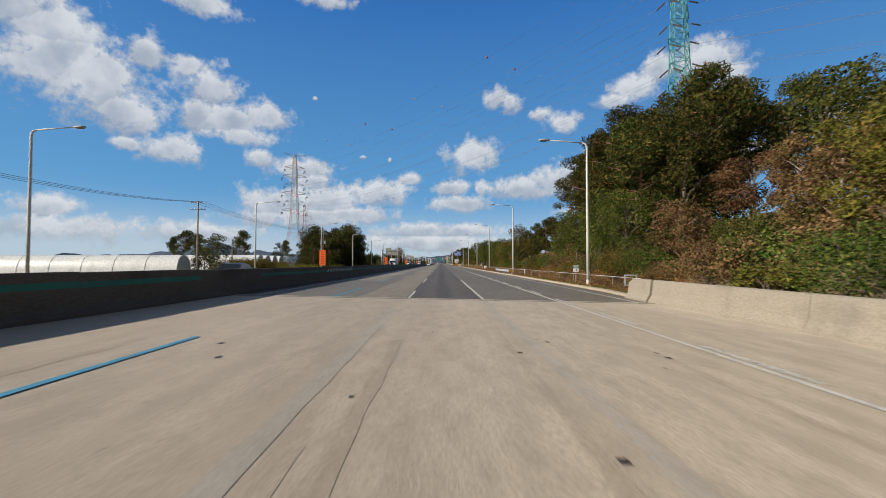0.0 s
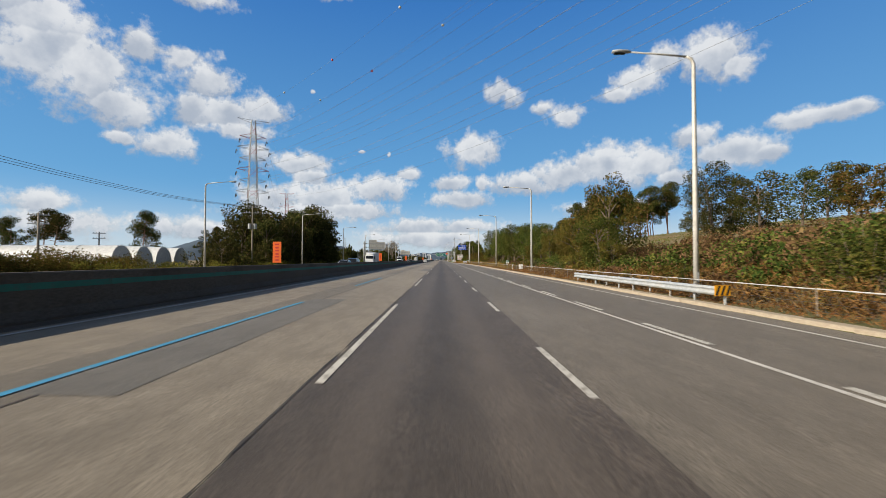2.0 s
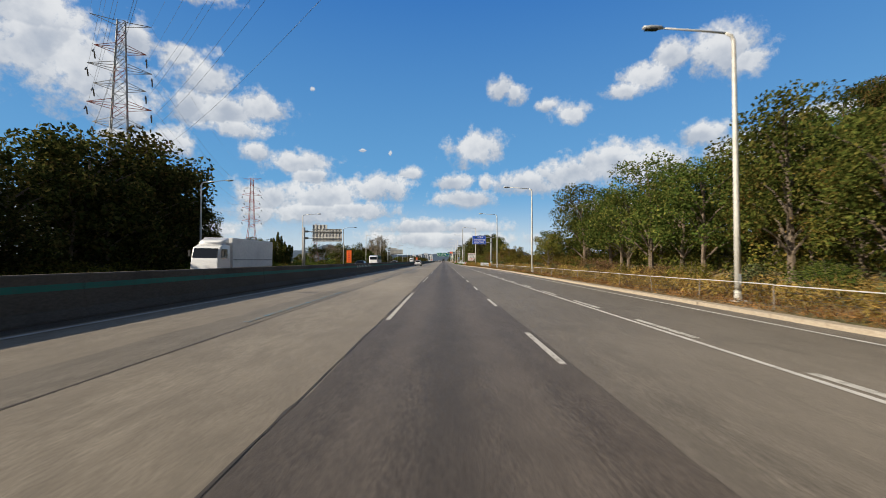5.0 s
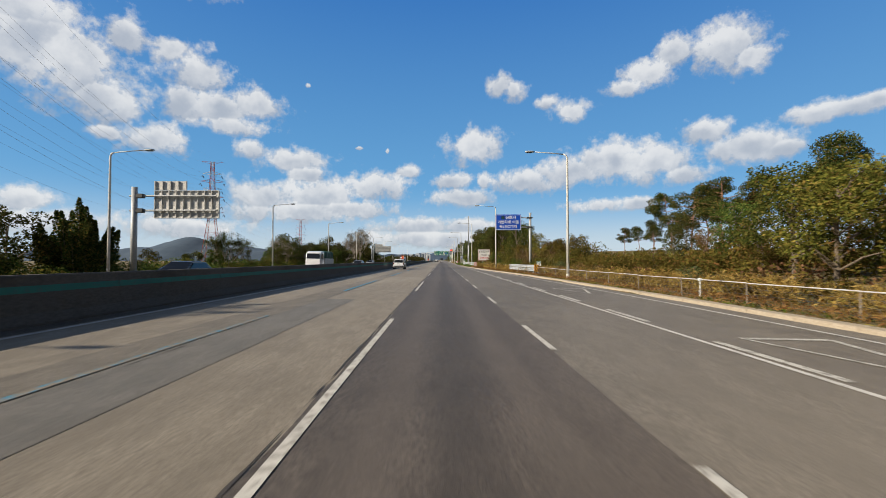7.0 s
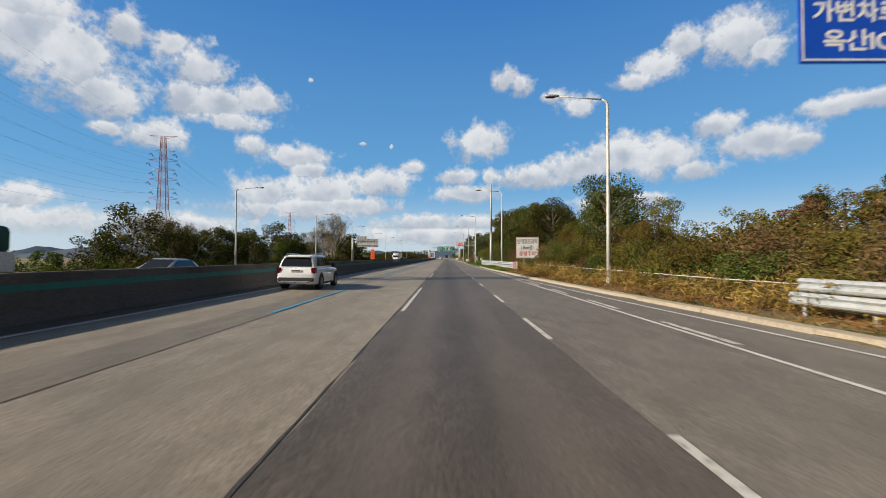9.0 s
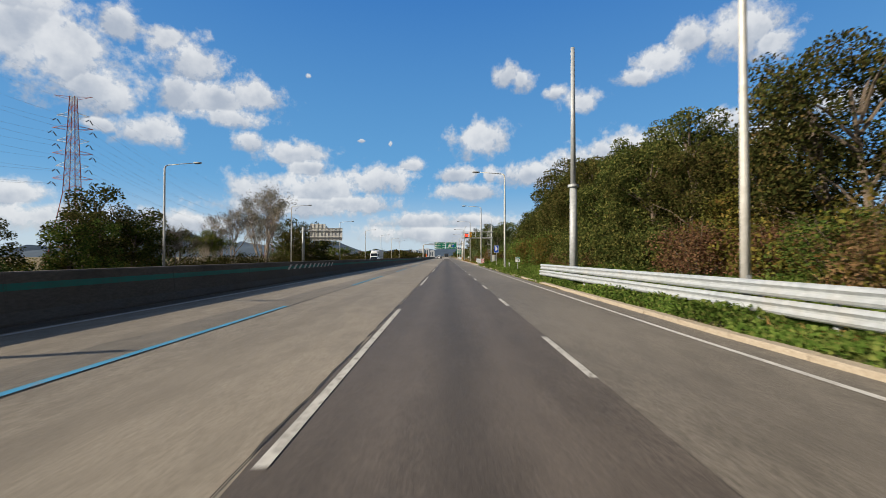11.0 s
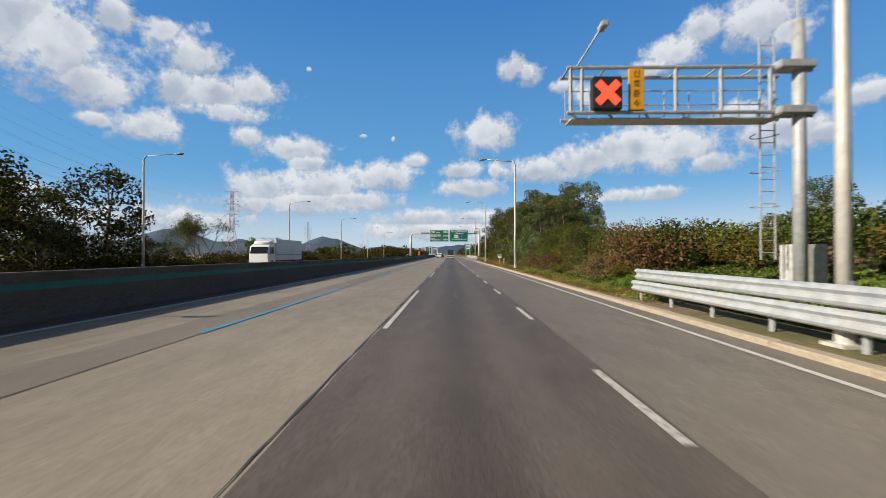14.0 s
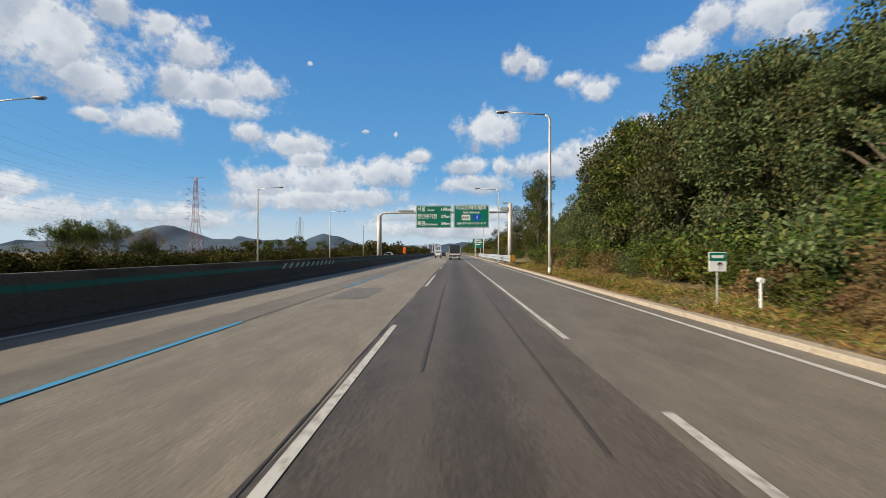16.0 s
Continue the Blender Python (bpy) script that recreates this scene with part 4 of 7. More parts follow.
# ---------------------------------------------------------------- boards on the median
def orange_board(y):
    s = thing("orange_board", "upright orange warning board on the median barrier", "warning board", "orange boards on the median")
    p = part("panel", Build().box(-0.26, 0.26, 0, 0.03, 0.12, 1.4, 0.012), M_ORANGE, s)
    for k, (w, h) in enumerate(((0.24, 0.09), (0.2, 0.12), (0.24, 0.10), (0.2, 0.12), (0.26, 0.09), (0.22, 0.1))):
        part("text_bar", Build().box(-w / 2, w / 2, -0.004, 0, 1.28 - 0.19 * k - 0.85 * h, 1.28 - 0.19 * k), M_RED, p)
    part("post", Build().tube((0, 0.05, -0.02), (0, 0.05, 1.2), 0.03, n=8), M_DARKMETAL, s)
    s.matrix_basis = Matrix.Translation((-10.11, y, road_z(-10.3, y) + 1.17))


for y in (37.0, 79.8, 125.7, 178.5, 296.0, 509.0):
    orange_board(y)


# ---------------------------------------------------------------- message boards facing the other carriageway, seen from behind
def message_board(x_mast, x0, x1, y, z0, z1, box_w, label):
    s = thing("message_board", label, "road sign", "message boards")
    main_top = z1 - 0.95
    gz = land_z(x_mast, y)
    back = part("back_panel", Build().box(x0, x1, y, y + 0.12, z0, main_top, 0.02), M_SIGNBACK, s)
    n = 9
    for k in range(n + 1):
        x = x0 + (x1 - x0) * k / n
        part("rib", Build().box(x - 0.04, x + 0.04, y - 0.14, y - 0.002, z0, main_top, 0.008), M_SIGNBACK, back)
    for z in (z0 + 0.02, z0 + 0.85, main_top - 0.72, main_top - 0.05):
        part("flange", Build().box(x0, x1, y - 0.11, y - 0.003, z, z + 0.06), M_SIGNBACK, back)
    up = part("upper_panel", Build().box(x0, x0 + box_w, y, y + 0.12, main_top + 0.05, z1, 0.02), M_SIGNBACK, s)
    for k in range(5):
        x = x0 + box_w * k / 4
        part("rib", Build().box(x - 0.04, x + 0.04, y - 0.14, y - 0.002, main_top + 0.05, z1, 0.008), M_SIGNBACK, up)
    part("mast", Build().tube((x_mast, y - 0.3, gz - 0.3), (x_mast, y - 0.3, main_top + 0.3), 0.30, 0.27, 16), M_STEEL, s, smooth=True)
    for z in (z0 + 0.75, main_top - 0.55):
        arm = part("arm", Build().tube((x_mast - 0.5, y - 0.25, z), (x1 - 0.2, y - 0.25, z), 0.10, n=10), M_STEEL, s)
        part("clamp", Build().box(x_mast + 0.2, x_mast + 0.9, y - 0.5, y, z - 0.22, z + 0.2, 0.04), M_DARKMETAL, arm)
    return s


message_board(-30.6, -28.75, -22.4, 228.7, 5.78, 9.48, 3.1, "grey ribbed back of an overhead message board")
message_board(-32.6, -31.1, -23.85, 390.5, 5.2, 8.95, 3.4, "pale ribbed back of an overhead message board by dark trees")

# ---------------------------------------------------------------- lane signal gantry
GA = thing("lane_signal_gantry", "steel cantilever gantry with a red cross lane signal", "gantry", at=Matrix.Translation((0, 381.5, 0)))
gz = land_z(9.0, 381.5)
part("mast", Build().tube((9.0, 0, gz - 0.4), (9.0, 0, 7.9), 0.17, 0.15, 16), M_STEEL, GA, smooth=True)
part("antenna", Build().tube((9.0, 0, 7.9), (9.0, 0, 9.3), 0.03, 0.015, 6), M_STEEL, GA)
for yy in (0.0, 0.7):
    for z in (5.45, 6.66):
        part("chord", Build().tube((2.85, yy, z), (8.95, yy, z), 0.055, n=8), M_STEEL, GA)
for x in (2.95, 3.25, 5.75, 6.95, 8.25):
    part("upright", Build().tube((x, 0, 5.45), (x, 0, 6.66), 0.05, n=8), M_STEEL, GA)
for x in (2.9, 3.9, 4.9, 5.9, 6.9, 7.9):
    part("cross_tie", Build().tube((x, 0, 5.45), (x + 0.5, 0.7, 5.45), 0.03, n=6).tube((x, 0, 6.66), (x, 0.7, 6.66), 0.03, n=6), M_STEEL, GA)
part("walkway", Build().box(3.0, 8.6, 0.15, 0.75, 5.32, 5.36), M_SIGNBACK, GA)
for z in (5.9, 6.3):
    part("hand_rail", Build().tube((3.0, 0.75, z), (8.6, 0.75, z), 0.018, n=6), M_STEEL, GA)
for k in range(9):
    part("rail_post", Build().tube((3.0 + 0.7 * k, 0.75, 5.36), (3.0 + 0.7 * k, 0.75, 6.3), 0.018, n=6), M_STEEL, GA)
for z in (5.45, 6.66):
    part("clamp", Build().box(8.35, 9.3, -0.25, 0.25, z - 0.11, z + 0.11, 0.03).tube((8.2, 0, z), (9.35, 0, z - 0.1), 0.06, n=6), M_STEEL, GA)
lad = part("ladder", Build().tube((8.35, 0.55, gz + 1.2), (8.35, 0.55, 7.7), 0.025, n=6).tube((8.75, 0.55, gz + 1.2), (8.75, 0.55, 7.7), 0.025, n=6), M_STEEL, GA)
for k in range(18):
    part("rung", Build().tube((8.35, 0.55, gz + 1.4 + 0.34 * k), (8.75, 0.55, gz + 1.4 + 0.34 * k), 0.015, n=5), M_STEEL, lad)
for k in range(5):
    part("cage_hoop", Build().pipe([(8.3 + 0.25 - 0.33 * math.cos(a), 0.55 + 0.55 * math.sin(a), 3.0 + 1.0 * k) for a in np.linspace(0, math.pi, 7)], 0.015, n=5), M_STEEL, lad)
box = part("signal_head", Build().box(3.5, 4.26, -0.2, 0.1, 5.48, 6.36, 0.03), M_BLACK, GA)
cx = Build()
for s in (1, -1):
    d, w = 0.27, 0.075
    cx.add([(3.88 - d - w, -0.21 - 0.003 * s, 5.92 - s * d + s * w), (3.88 - d + w, -0.21 - 0.003 * s, 5.92 - s * d - s * w), (3.88 + d + w, -0.21 - 0.003 * s, 5.92 + s * d - s * w), (3.88 + d - w, -0.21 - 0.003 * s, 5.92 + s * d + s * w)], [(0, 1, 2, 3)])
part("red_cross", cx, M_LEDRED, box, "lit red cross")
obd = part("amber_board", Build().box(4.48, 4.88, -0.08, 0.0, 5.5, 6.6, 0.01), M_YELLOW, GA, "amber board with vertical lettering")
for k, ch in enumerate("신호준수"):
    words(ch, 0.22, M_BLACK, (4.68, -0.084, 6.45 - 0.265 * k), obd)
part("camera_arm", Build().tube((3.1, 0, 6.66), (3.75, -0.1, 7.7), 0.03, n=6).box(3.66, 3.84, -0.4, 0.0, 7.6, 7.75, 0.02), M_STEEL, GA)
GC = thing("control_cabinet", "grey metal control cabinet behind the guard rail", "cabinet")
part("body", Build().box(-0.45, 0.45, -0.3, 0.3, 0.0, 1.5, 0.02), M_SIGNBACK, GC)
part("door", Build().box(-0.4, 0.4, -0.325, -0.301, 0.1, 1.4, 0.008), M_SIGNBACK, GC)
GC.matrix_basis = Matrix.Translation((9.7, 382.3, land_z(9.7, 382.3)))

# tall mast with a collar
TM = thing("tall_steel_mast", "thick stepped steel mast with a bolted collar", "mast")
part("lower_tube", Build().tube((0, 0, -0.4), (0, 0, 6.1), 0.26, 0.22, 18), M_STEEL, TM, smooth=True)
part("collar", Build().tube((0, 0, 6.05), (0, 0, 6.2), 0.34, 0.34, 18), M_STEEL, TM)
part("upper_tube", Build().tube((0, 0, 6.2), (0, 0, 15.0), 0.17, 0.12, 18), M_STEEL, TM, smooth=True)
TM.matrix_basis = Matrix.Translation((7.8, 318.6, land_z(7.8, 318.6)))

# ---------------------------------------------------------------- direction sign gantry
DG = thing("direction_sign_gantry", "portal gantry carrying two green direction signs", "gantry", at=Matrix.Translation((0, 480.0, 0)))
part("median_post", Build().tube((-10.11, 0, 1.1), (-10.11, 0, 6.35), 0.33, 0.28, 16), M_POLE, DG, smooth=True)
part("verge_post", Build().tube((6.9, 0, -0.2), (6.9, 0, 7.9), 0.33, 0.28, 16), M_POLE, DG, smooth=True)
part("beam", Build().pipe([(-10.11, 0, 6.25), (-9.8, 0, 6.6), (-9.3, 0, 6.72), (-3, 0, 6.75), (7.0, 0, 6.75)], 0.13, n=10), M_POLE, DG, smooth=True)
part("cable_tray", Build().box(-7.6, -5.6, -0.2, 0.2, 6.86, 7.06), M_STEEL, DG)
part("equipment", Build().box(5.6, 6.6, -0.3, 0.3, 7.0, 7.4, 0.03).tube((5.4, 0, 7.2), (5.0, -0.1, 8.6), 0.04, n=6).tube((6.2, 0, 7.3), (6.2, 0, 8.8), 0.03, n=6).box(5.9, 6.6, -0.25, 0.1, 7.9, 8.1, 0.02), M_STEEL, DG)
pa = part("sign_panel", Build().box(-5.3, -0.72, -0.35, -0.28, 4.75, 7.62, 0.02), M_SIGNGREEN, DG, "green distance sign")
part("border", border(-5.3, -0.72, 4.75, 7.62, -0.351, 0.05, 0.05), M_SIGNWHITE, pa)
for k, (a, b, c) in enumerate((("서울", "Seoul", "110km"), ("천안분기점", "", "27km"), ("목천", "Mokcheon", "24km"))):
    z = 7.12 - 0.92 * k
    words(a, 0.66, M_SIGNWHITE, (-4.6 if len(a) < 4 else -3.85, -0.355, z), pa, width=1.0 if len(a) < 4 else 2.5, weight=0.012)
    if b:
        words(b, 0.40, M_SIGNWHITE, (-3.35, -0.355, z - 0.08), pa, weight=0.008)
    words(c, 0.56, M_SIGNWHITE, (-1.45, -0.355, z), pa, width=1.2, weight=0.012)
pb = part("sign_panel", Build().box(-0.42, 4.12, -0.35, -0.28, 4.75, 7.7, 0.02), M_SIGNGREEN, DG, "green route sign")
part("border", border(-0.42, 4.12, 4.75, 7.7, -0.351, 0.05, 0.05), M_SIGNWHITE, pb)
words("아시안하이웨이", 0.6, M_SIGNWHITE, (1.85, -0.355, 7.25), pb, width=3.9, weight=0.012)
words("Asian Highway", 0.38, M_SIGNWHITE, (1.85, -0.355, 6.72), pb, width=2.2, weight=0.008)
sh = part("route_shield", Build().box(0.62, 1.72, -0.358, -0.352, 5.72, 6.42), M_SIGNWHITE, pb)
words("AH1", 0.5, M_BLACK, (1.17, -0.362, 6.07), sh, width=0.9, weight=0.01)
sh = part("route_shield", Build().add([(2.1, -0.358, 6.45), (2.1, -0.358, 6.0), (2.3, -0.358, 5.75), (2.6, -0.358, 5.62), (2.9, -0.358, 5.75), (3.1, -0.358, 6.0), (3.1, -0.358, 6.45)], [tuple(range(7))]), M_SIGNBLUE, pb)
words("1", 0.6, M_SIGNWHITE, (2.6, -0.362, 6.05), sh, weight=0.02)
words("일본-한국-중국-인도-터키", 0.34, M_SIGNWHITE, (1.85, -0.355, 5.3), pb, width=3.7, weight=0.008)
for x in (-4.4, -1.6, 0.5, 3.2):
    part("hanger", Build().box(x - 0.06, x + 0.06, -0.29, -0.1, 5.2, 7.4), M_STEEL, DG)

# far green exit sign
EX = thing("exit_sign", "green exit direction sign standing past the gantry", "road sign", at=Matrix.Translation((0, 585.0, 0)))
pe = part("panel", Build().box(6.5, 10.2, 0, 0.06, 3.0, 6.4, 0.02), M_SIGNGREEN, EX)
for z, w in ((5.7, 2.4), (4.9, 2.8), (4.1, 2.0)):
    part("text_bar", Build().box(8.35 - w / 2, 8.35 + w / 2, -0.006, 0, z, z + 0.4), M_SIGNWHITE, pe)
for x in (7.3, 9.4):
    part("post", Build().tube((x, 0.1, -0.2), (x, 0.1, 6.2), 0.09, n=10), M_STEEL, EX)


# ---------------------------------------------------------------- plants
def leaves_mesh(name, c, size, mat, r, flat=0.0, slim=0.55, up=0.35):
    """Diamond leaf sprays at the places c, turned at random and folded a little along the middle."""
    n = len(c)
    a = r.normal(size=(n, 3))
    a[:, 2] *= 1 - flat
    a /= np.linalg.norm(a, axis=1, keepdims=True)
    b = r.normal(size=(n, 3))
    b[:, 2] += up
    b -= a * (a * b).sum(1, keepdims=True)
    b /= np.linalg.norm(b, axis=1, keepdims=True) + 1e-9
    s = (size[0] + (size[1] - size[0]) * r.random((n, 1)))
    w = np.cross(a, b)
    v = np.stack([c - a * s, c + b * s * slim + w * s * 0.12, c + a * s, c - b * s * slim + w * s * 0.12], 1).reshape(-1, 3)
    k = np.arange(n)[:, None] * 4
    me = bpy.data.meshes.new(name)
    me.vertices.add(4 * n)
    me.vertices.foreach_set("co", v.ravel())
    me.loops.add(4 * n)
    me.loops.foreach_set("vertex_index", (k + np.array([[0, 1, 2, 3]])).ravel().astype(np.int32))
    me.polygons.add(n)
    me.polygons.foreach_set("loop_start", np.arange(0, 4 * n, 4, dtype=np.int32))
    me.update(calc_edges=True)
    me.validate()
    me.materials.append(mat)
    return me


def clump_points(r, centres, radii, per, flat=1.0, fill=0.35, total=0):
    out = []
    if total:
        per = total / sum(q ** 2 for q in radii)
    for c, q in zip(centres, radii):
        k = max(4, int(per * (q ** 2)))
        d = r.normal(size=(k, 3))
        d /= np.linalg.norm(d, axis=1, keepdims=True)
        rad = np.where(r.random((k, 1)) < fill, r.random((k, 1)) ** 0.5, 0.8 + 0.35 * r.random((k, 1)))
        out.append(c + d * rad * q * np.array([1, 1, flat]))
    return np.concatenate(out)


def broad_tree(h, spread, seed, leaf, label, category="tree", low=0.3, n=42, size=(0.065, 0.145), bark=None, rad=(0.11, 0.20), narrow=1.0, total=7600):
    r = np.random.default_rng(seed)
    t = thing("broadleaf_tree", label, category)
    bark = bark or M_BARK
    lean = r.normal(0, 0.05, 2) * h
    trunk = [(0, 0, -0.4), (lean[0] * 0.2, lean[1] * 0.2, h * 0.25), (lean[0] * 0.6, lean[1] * 0.6, h * 0.5), (lean[0], lean[1], h * 0.8)]
    b = Build().pipe(trunk, h * 0.022, h * 0.006, 7)
    cs, rs = [], []
    for k in range(n):
        f = low + (0.95 - low) * (k + r.random()) / n
        env = spread * math.sqrt(max(0.05, 1 - ((f - 0.55) / 0.52) ** 2)) * narrow
        a = r.random() * 2 * math.pi
        q = env * (0.35 + 0.65 * math.sqrt(r.random()))
        c = np.array([math.cos(a) * q + lean[0] * f, math.sin(a) * q + lean[1] * f, h * f])
        cs.append(c)
        rs.append(h * r.uniform(*rad) * 0.62)
        if k % 3 == 0:
            s = np.array([lean[0] * f * 0.7, lean[1] * f * 0.7, h * max(0.15, f - 0.22)])
            m = (s + c) / 2 + np.array([0, 0, 0.03 * h])
            b.pipe([s, m, c], h * 0.009, h * 0.003, 5)
    part("trunk", b, bark, t)
    part("crown", leaves_mesh("crown", clump_points(r, cs, rs, 0, 0.75, 0.3, total), size, leaf, r), leaf, t)
    return t


def spire_tree(h, spread, seed, label):
    """An evergreen of many upright leaders, each a narrow spire."""
    r = np.random.default_rng(seed)
    t = thing("evergreen_tree", label, "tree")
    b, pts = Build(), []
    for k in range(22):
        a, q = r.random() * 6.283, spread * math.sqrt(k / 22) * 0.85
        x, y, top = math.cos(a) * q, math.sin(a) * q, h * (1.0 - 0.5 * (q / spread) ** 1.3) * r.uniform(0.86, 1.0)
        b.pipe([(x * 0.15, y * 0.15, -0.3), (x * 0.7, y * 0.7, top * 0.4), (x, y, top * 0.97)], 0.09, 0.015, 5)
        n = 1200
        f = r.random(n) ** 0.8
        rad = (1.5 * (1 - f) ** 0.8 + 0.08) * (0.5 + 0.5 * r.random(n))
        ang = r.random(n) * 6.283
        pts.append(np.stack([x * (0.5 + 0.5 * f) + rad * np.cos(ang), y * (0.5 + 0.5 * f) + rad * np.sin(ang), top * (0.06 + 0.94 * f) - 0.35 * rad], 1))
    part("trunk", b, M_BARK, t)
    part("crown", leaves_mesh("crown", np.concatenate(pts), (0.10, 0.22), M_NEEDLE, r, 0.0, 0.4, 0.9), M_NEEDLE, t)
    return t


def pine_tree(h, spread, seed, label, bare=0.5):
    r = np.random.default_rng(seed)
    t = thing("pine_tree", label, "pine tree")
    bend = r.normal(0, 0.04, (3, 2)) * h
    pts = [(0, 0, -0.4), (bend[0, 0], bend[0, 1], h * 0.35), (bend[1, 0], bend[1, 1], h * 0.65), (bend[1, 0] + bend[2, 0] * 0.5, bend[1, 1] + bend[2, 1] * 0.5, h * 0.97)]
    b = Build().pipe(pts, h * 0.0125, h * 0.004, 7)
    cs, rs = [], []
    for k in range(26):
        f = bare + (0.98 - bare) * (k + r.random()) / 26
        a = r.random() * 6.283
        q = spread * (1.15 - 0.85 * ((f - bare) / (1 - bare)) ** 1.5) * r.uniform(0.35, 1.0)
        x0, y0 = np.interp(f, [0, 0.35, 0.65, 0.97], [p[0] for p in pts]), np.interp(f, [0, 0.35, 0.65, 0.97], [p[1] for p in pts])
        c = np.array([x0 + math.cos(a) * q, y0 + math.sin(a) * q, h * f + 0.12 * q])
        cs.append(c)
        rs.append(r.uniform(0.55, 1.15) * h * 0.10)
        b.pipe([(x0, y0, h * f - 0.25), ((x0 + c[0]) / 2, (y0 + c[1]) / 2, h * f), c], h * 0.006, h * 0.002, 5)
    part("trunk", b, M_PINEBARK, t)
    part("crown", leaves_mesh("needles", clump_points(r, cs, rs, 0, 0.62, 0.5, 9000), (0.10, 0.22), M_NEEDLE, r, 0.0, 0.28, 0.8), M_NEEDLE, t)
    return t


def bare_tree(h, seed, label, leaf, count=700):
    r = np.random.default_rng(seed)
    t = thing("sparse_tree", label, "tree")
    b, tips = Build(), []

    def grow(p, d, ln, rad, level):
        q = p + d * ln
        b.pipe([p, (p + q) / 2 + r.normal(0, 0.04, 3) * ln, q], rad, rad * 0.62, 7 if level == 0 else 5 if level < 3 else 3)
        if level > 1:
            tips.append(q)
        if level < 5:
            for _ in range(3):
                e = d + r.normal(0, 0.42, 3)
                e[2] += 0.22
                e /= np.linalg.norm(e)
                grow(p + d * ln * r.uniform(0.55, 1.0), e, ln * r.uniform(0.55, 0.8), rad * 0.58, level + 1)

    for _ in range(3):
        d = np.array([r.normal(0, 0.16), r.normal(0, 0.16), 1.0])
        grow(np.array([r.normal(0, 0.2), r.normal(0, 0.2), -0.3]), d / np.linalg.norm(d), h * 0.34, h * 0.011, 0)
    tall = h / max(p[2] for p in b.v)
    b.v = [(p[0] * tall, p[1] * tall, p[2] * tall) for p in b.v]
    part("trunk", b, M_TWIG, t)
    tips = np.array(tips) * tall
    c = tips[r.integers(0, len(tips), count)] + r.normal(0, 0.25, (count, 3))
    part("crown", leaves_mesh("crown", c, (0.05, 0.12), leaf, r), leaf, t)
    return t


def shrub(h, w, seed, leaf, label, n=14, count=2300, size=(0.04, 0.095)):
    r = np.random.default_rng(seed)
    t = thing("shrub", label, "shrub")
    cs, rs = [], []
    b = Build()
    for k in range(n):
        a, q = r.random() * 6.283, w * math.sqrt(r.random()) * 0.8
        c = np.array([math.cos(a) * q, math.sin(a) * q, h * r.uniform(0.2, 0.85) * (1 - 0.3 * q / w)])
        cs.append(c)
        rs.append(h * r.uniform(0.15, 0.30))
        b.pipe([(c[0] * 0.15, c[1] * 0.15, -0.2), (c[0] * 0.5, c[1] * 0.5, c[2] * 0.6), c + np.array([0, 0, rs[-1] * 0.9])], 0.03, 0.008, 4)
    part("stem", b, M_BARK, t)
    p = clump_points(r, cs, rs, 0, 0.85, 0.5, count)
    part("foliage", leaves_mesh("foliage", p, size, leaf, r), leaf, t)
    return t


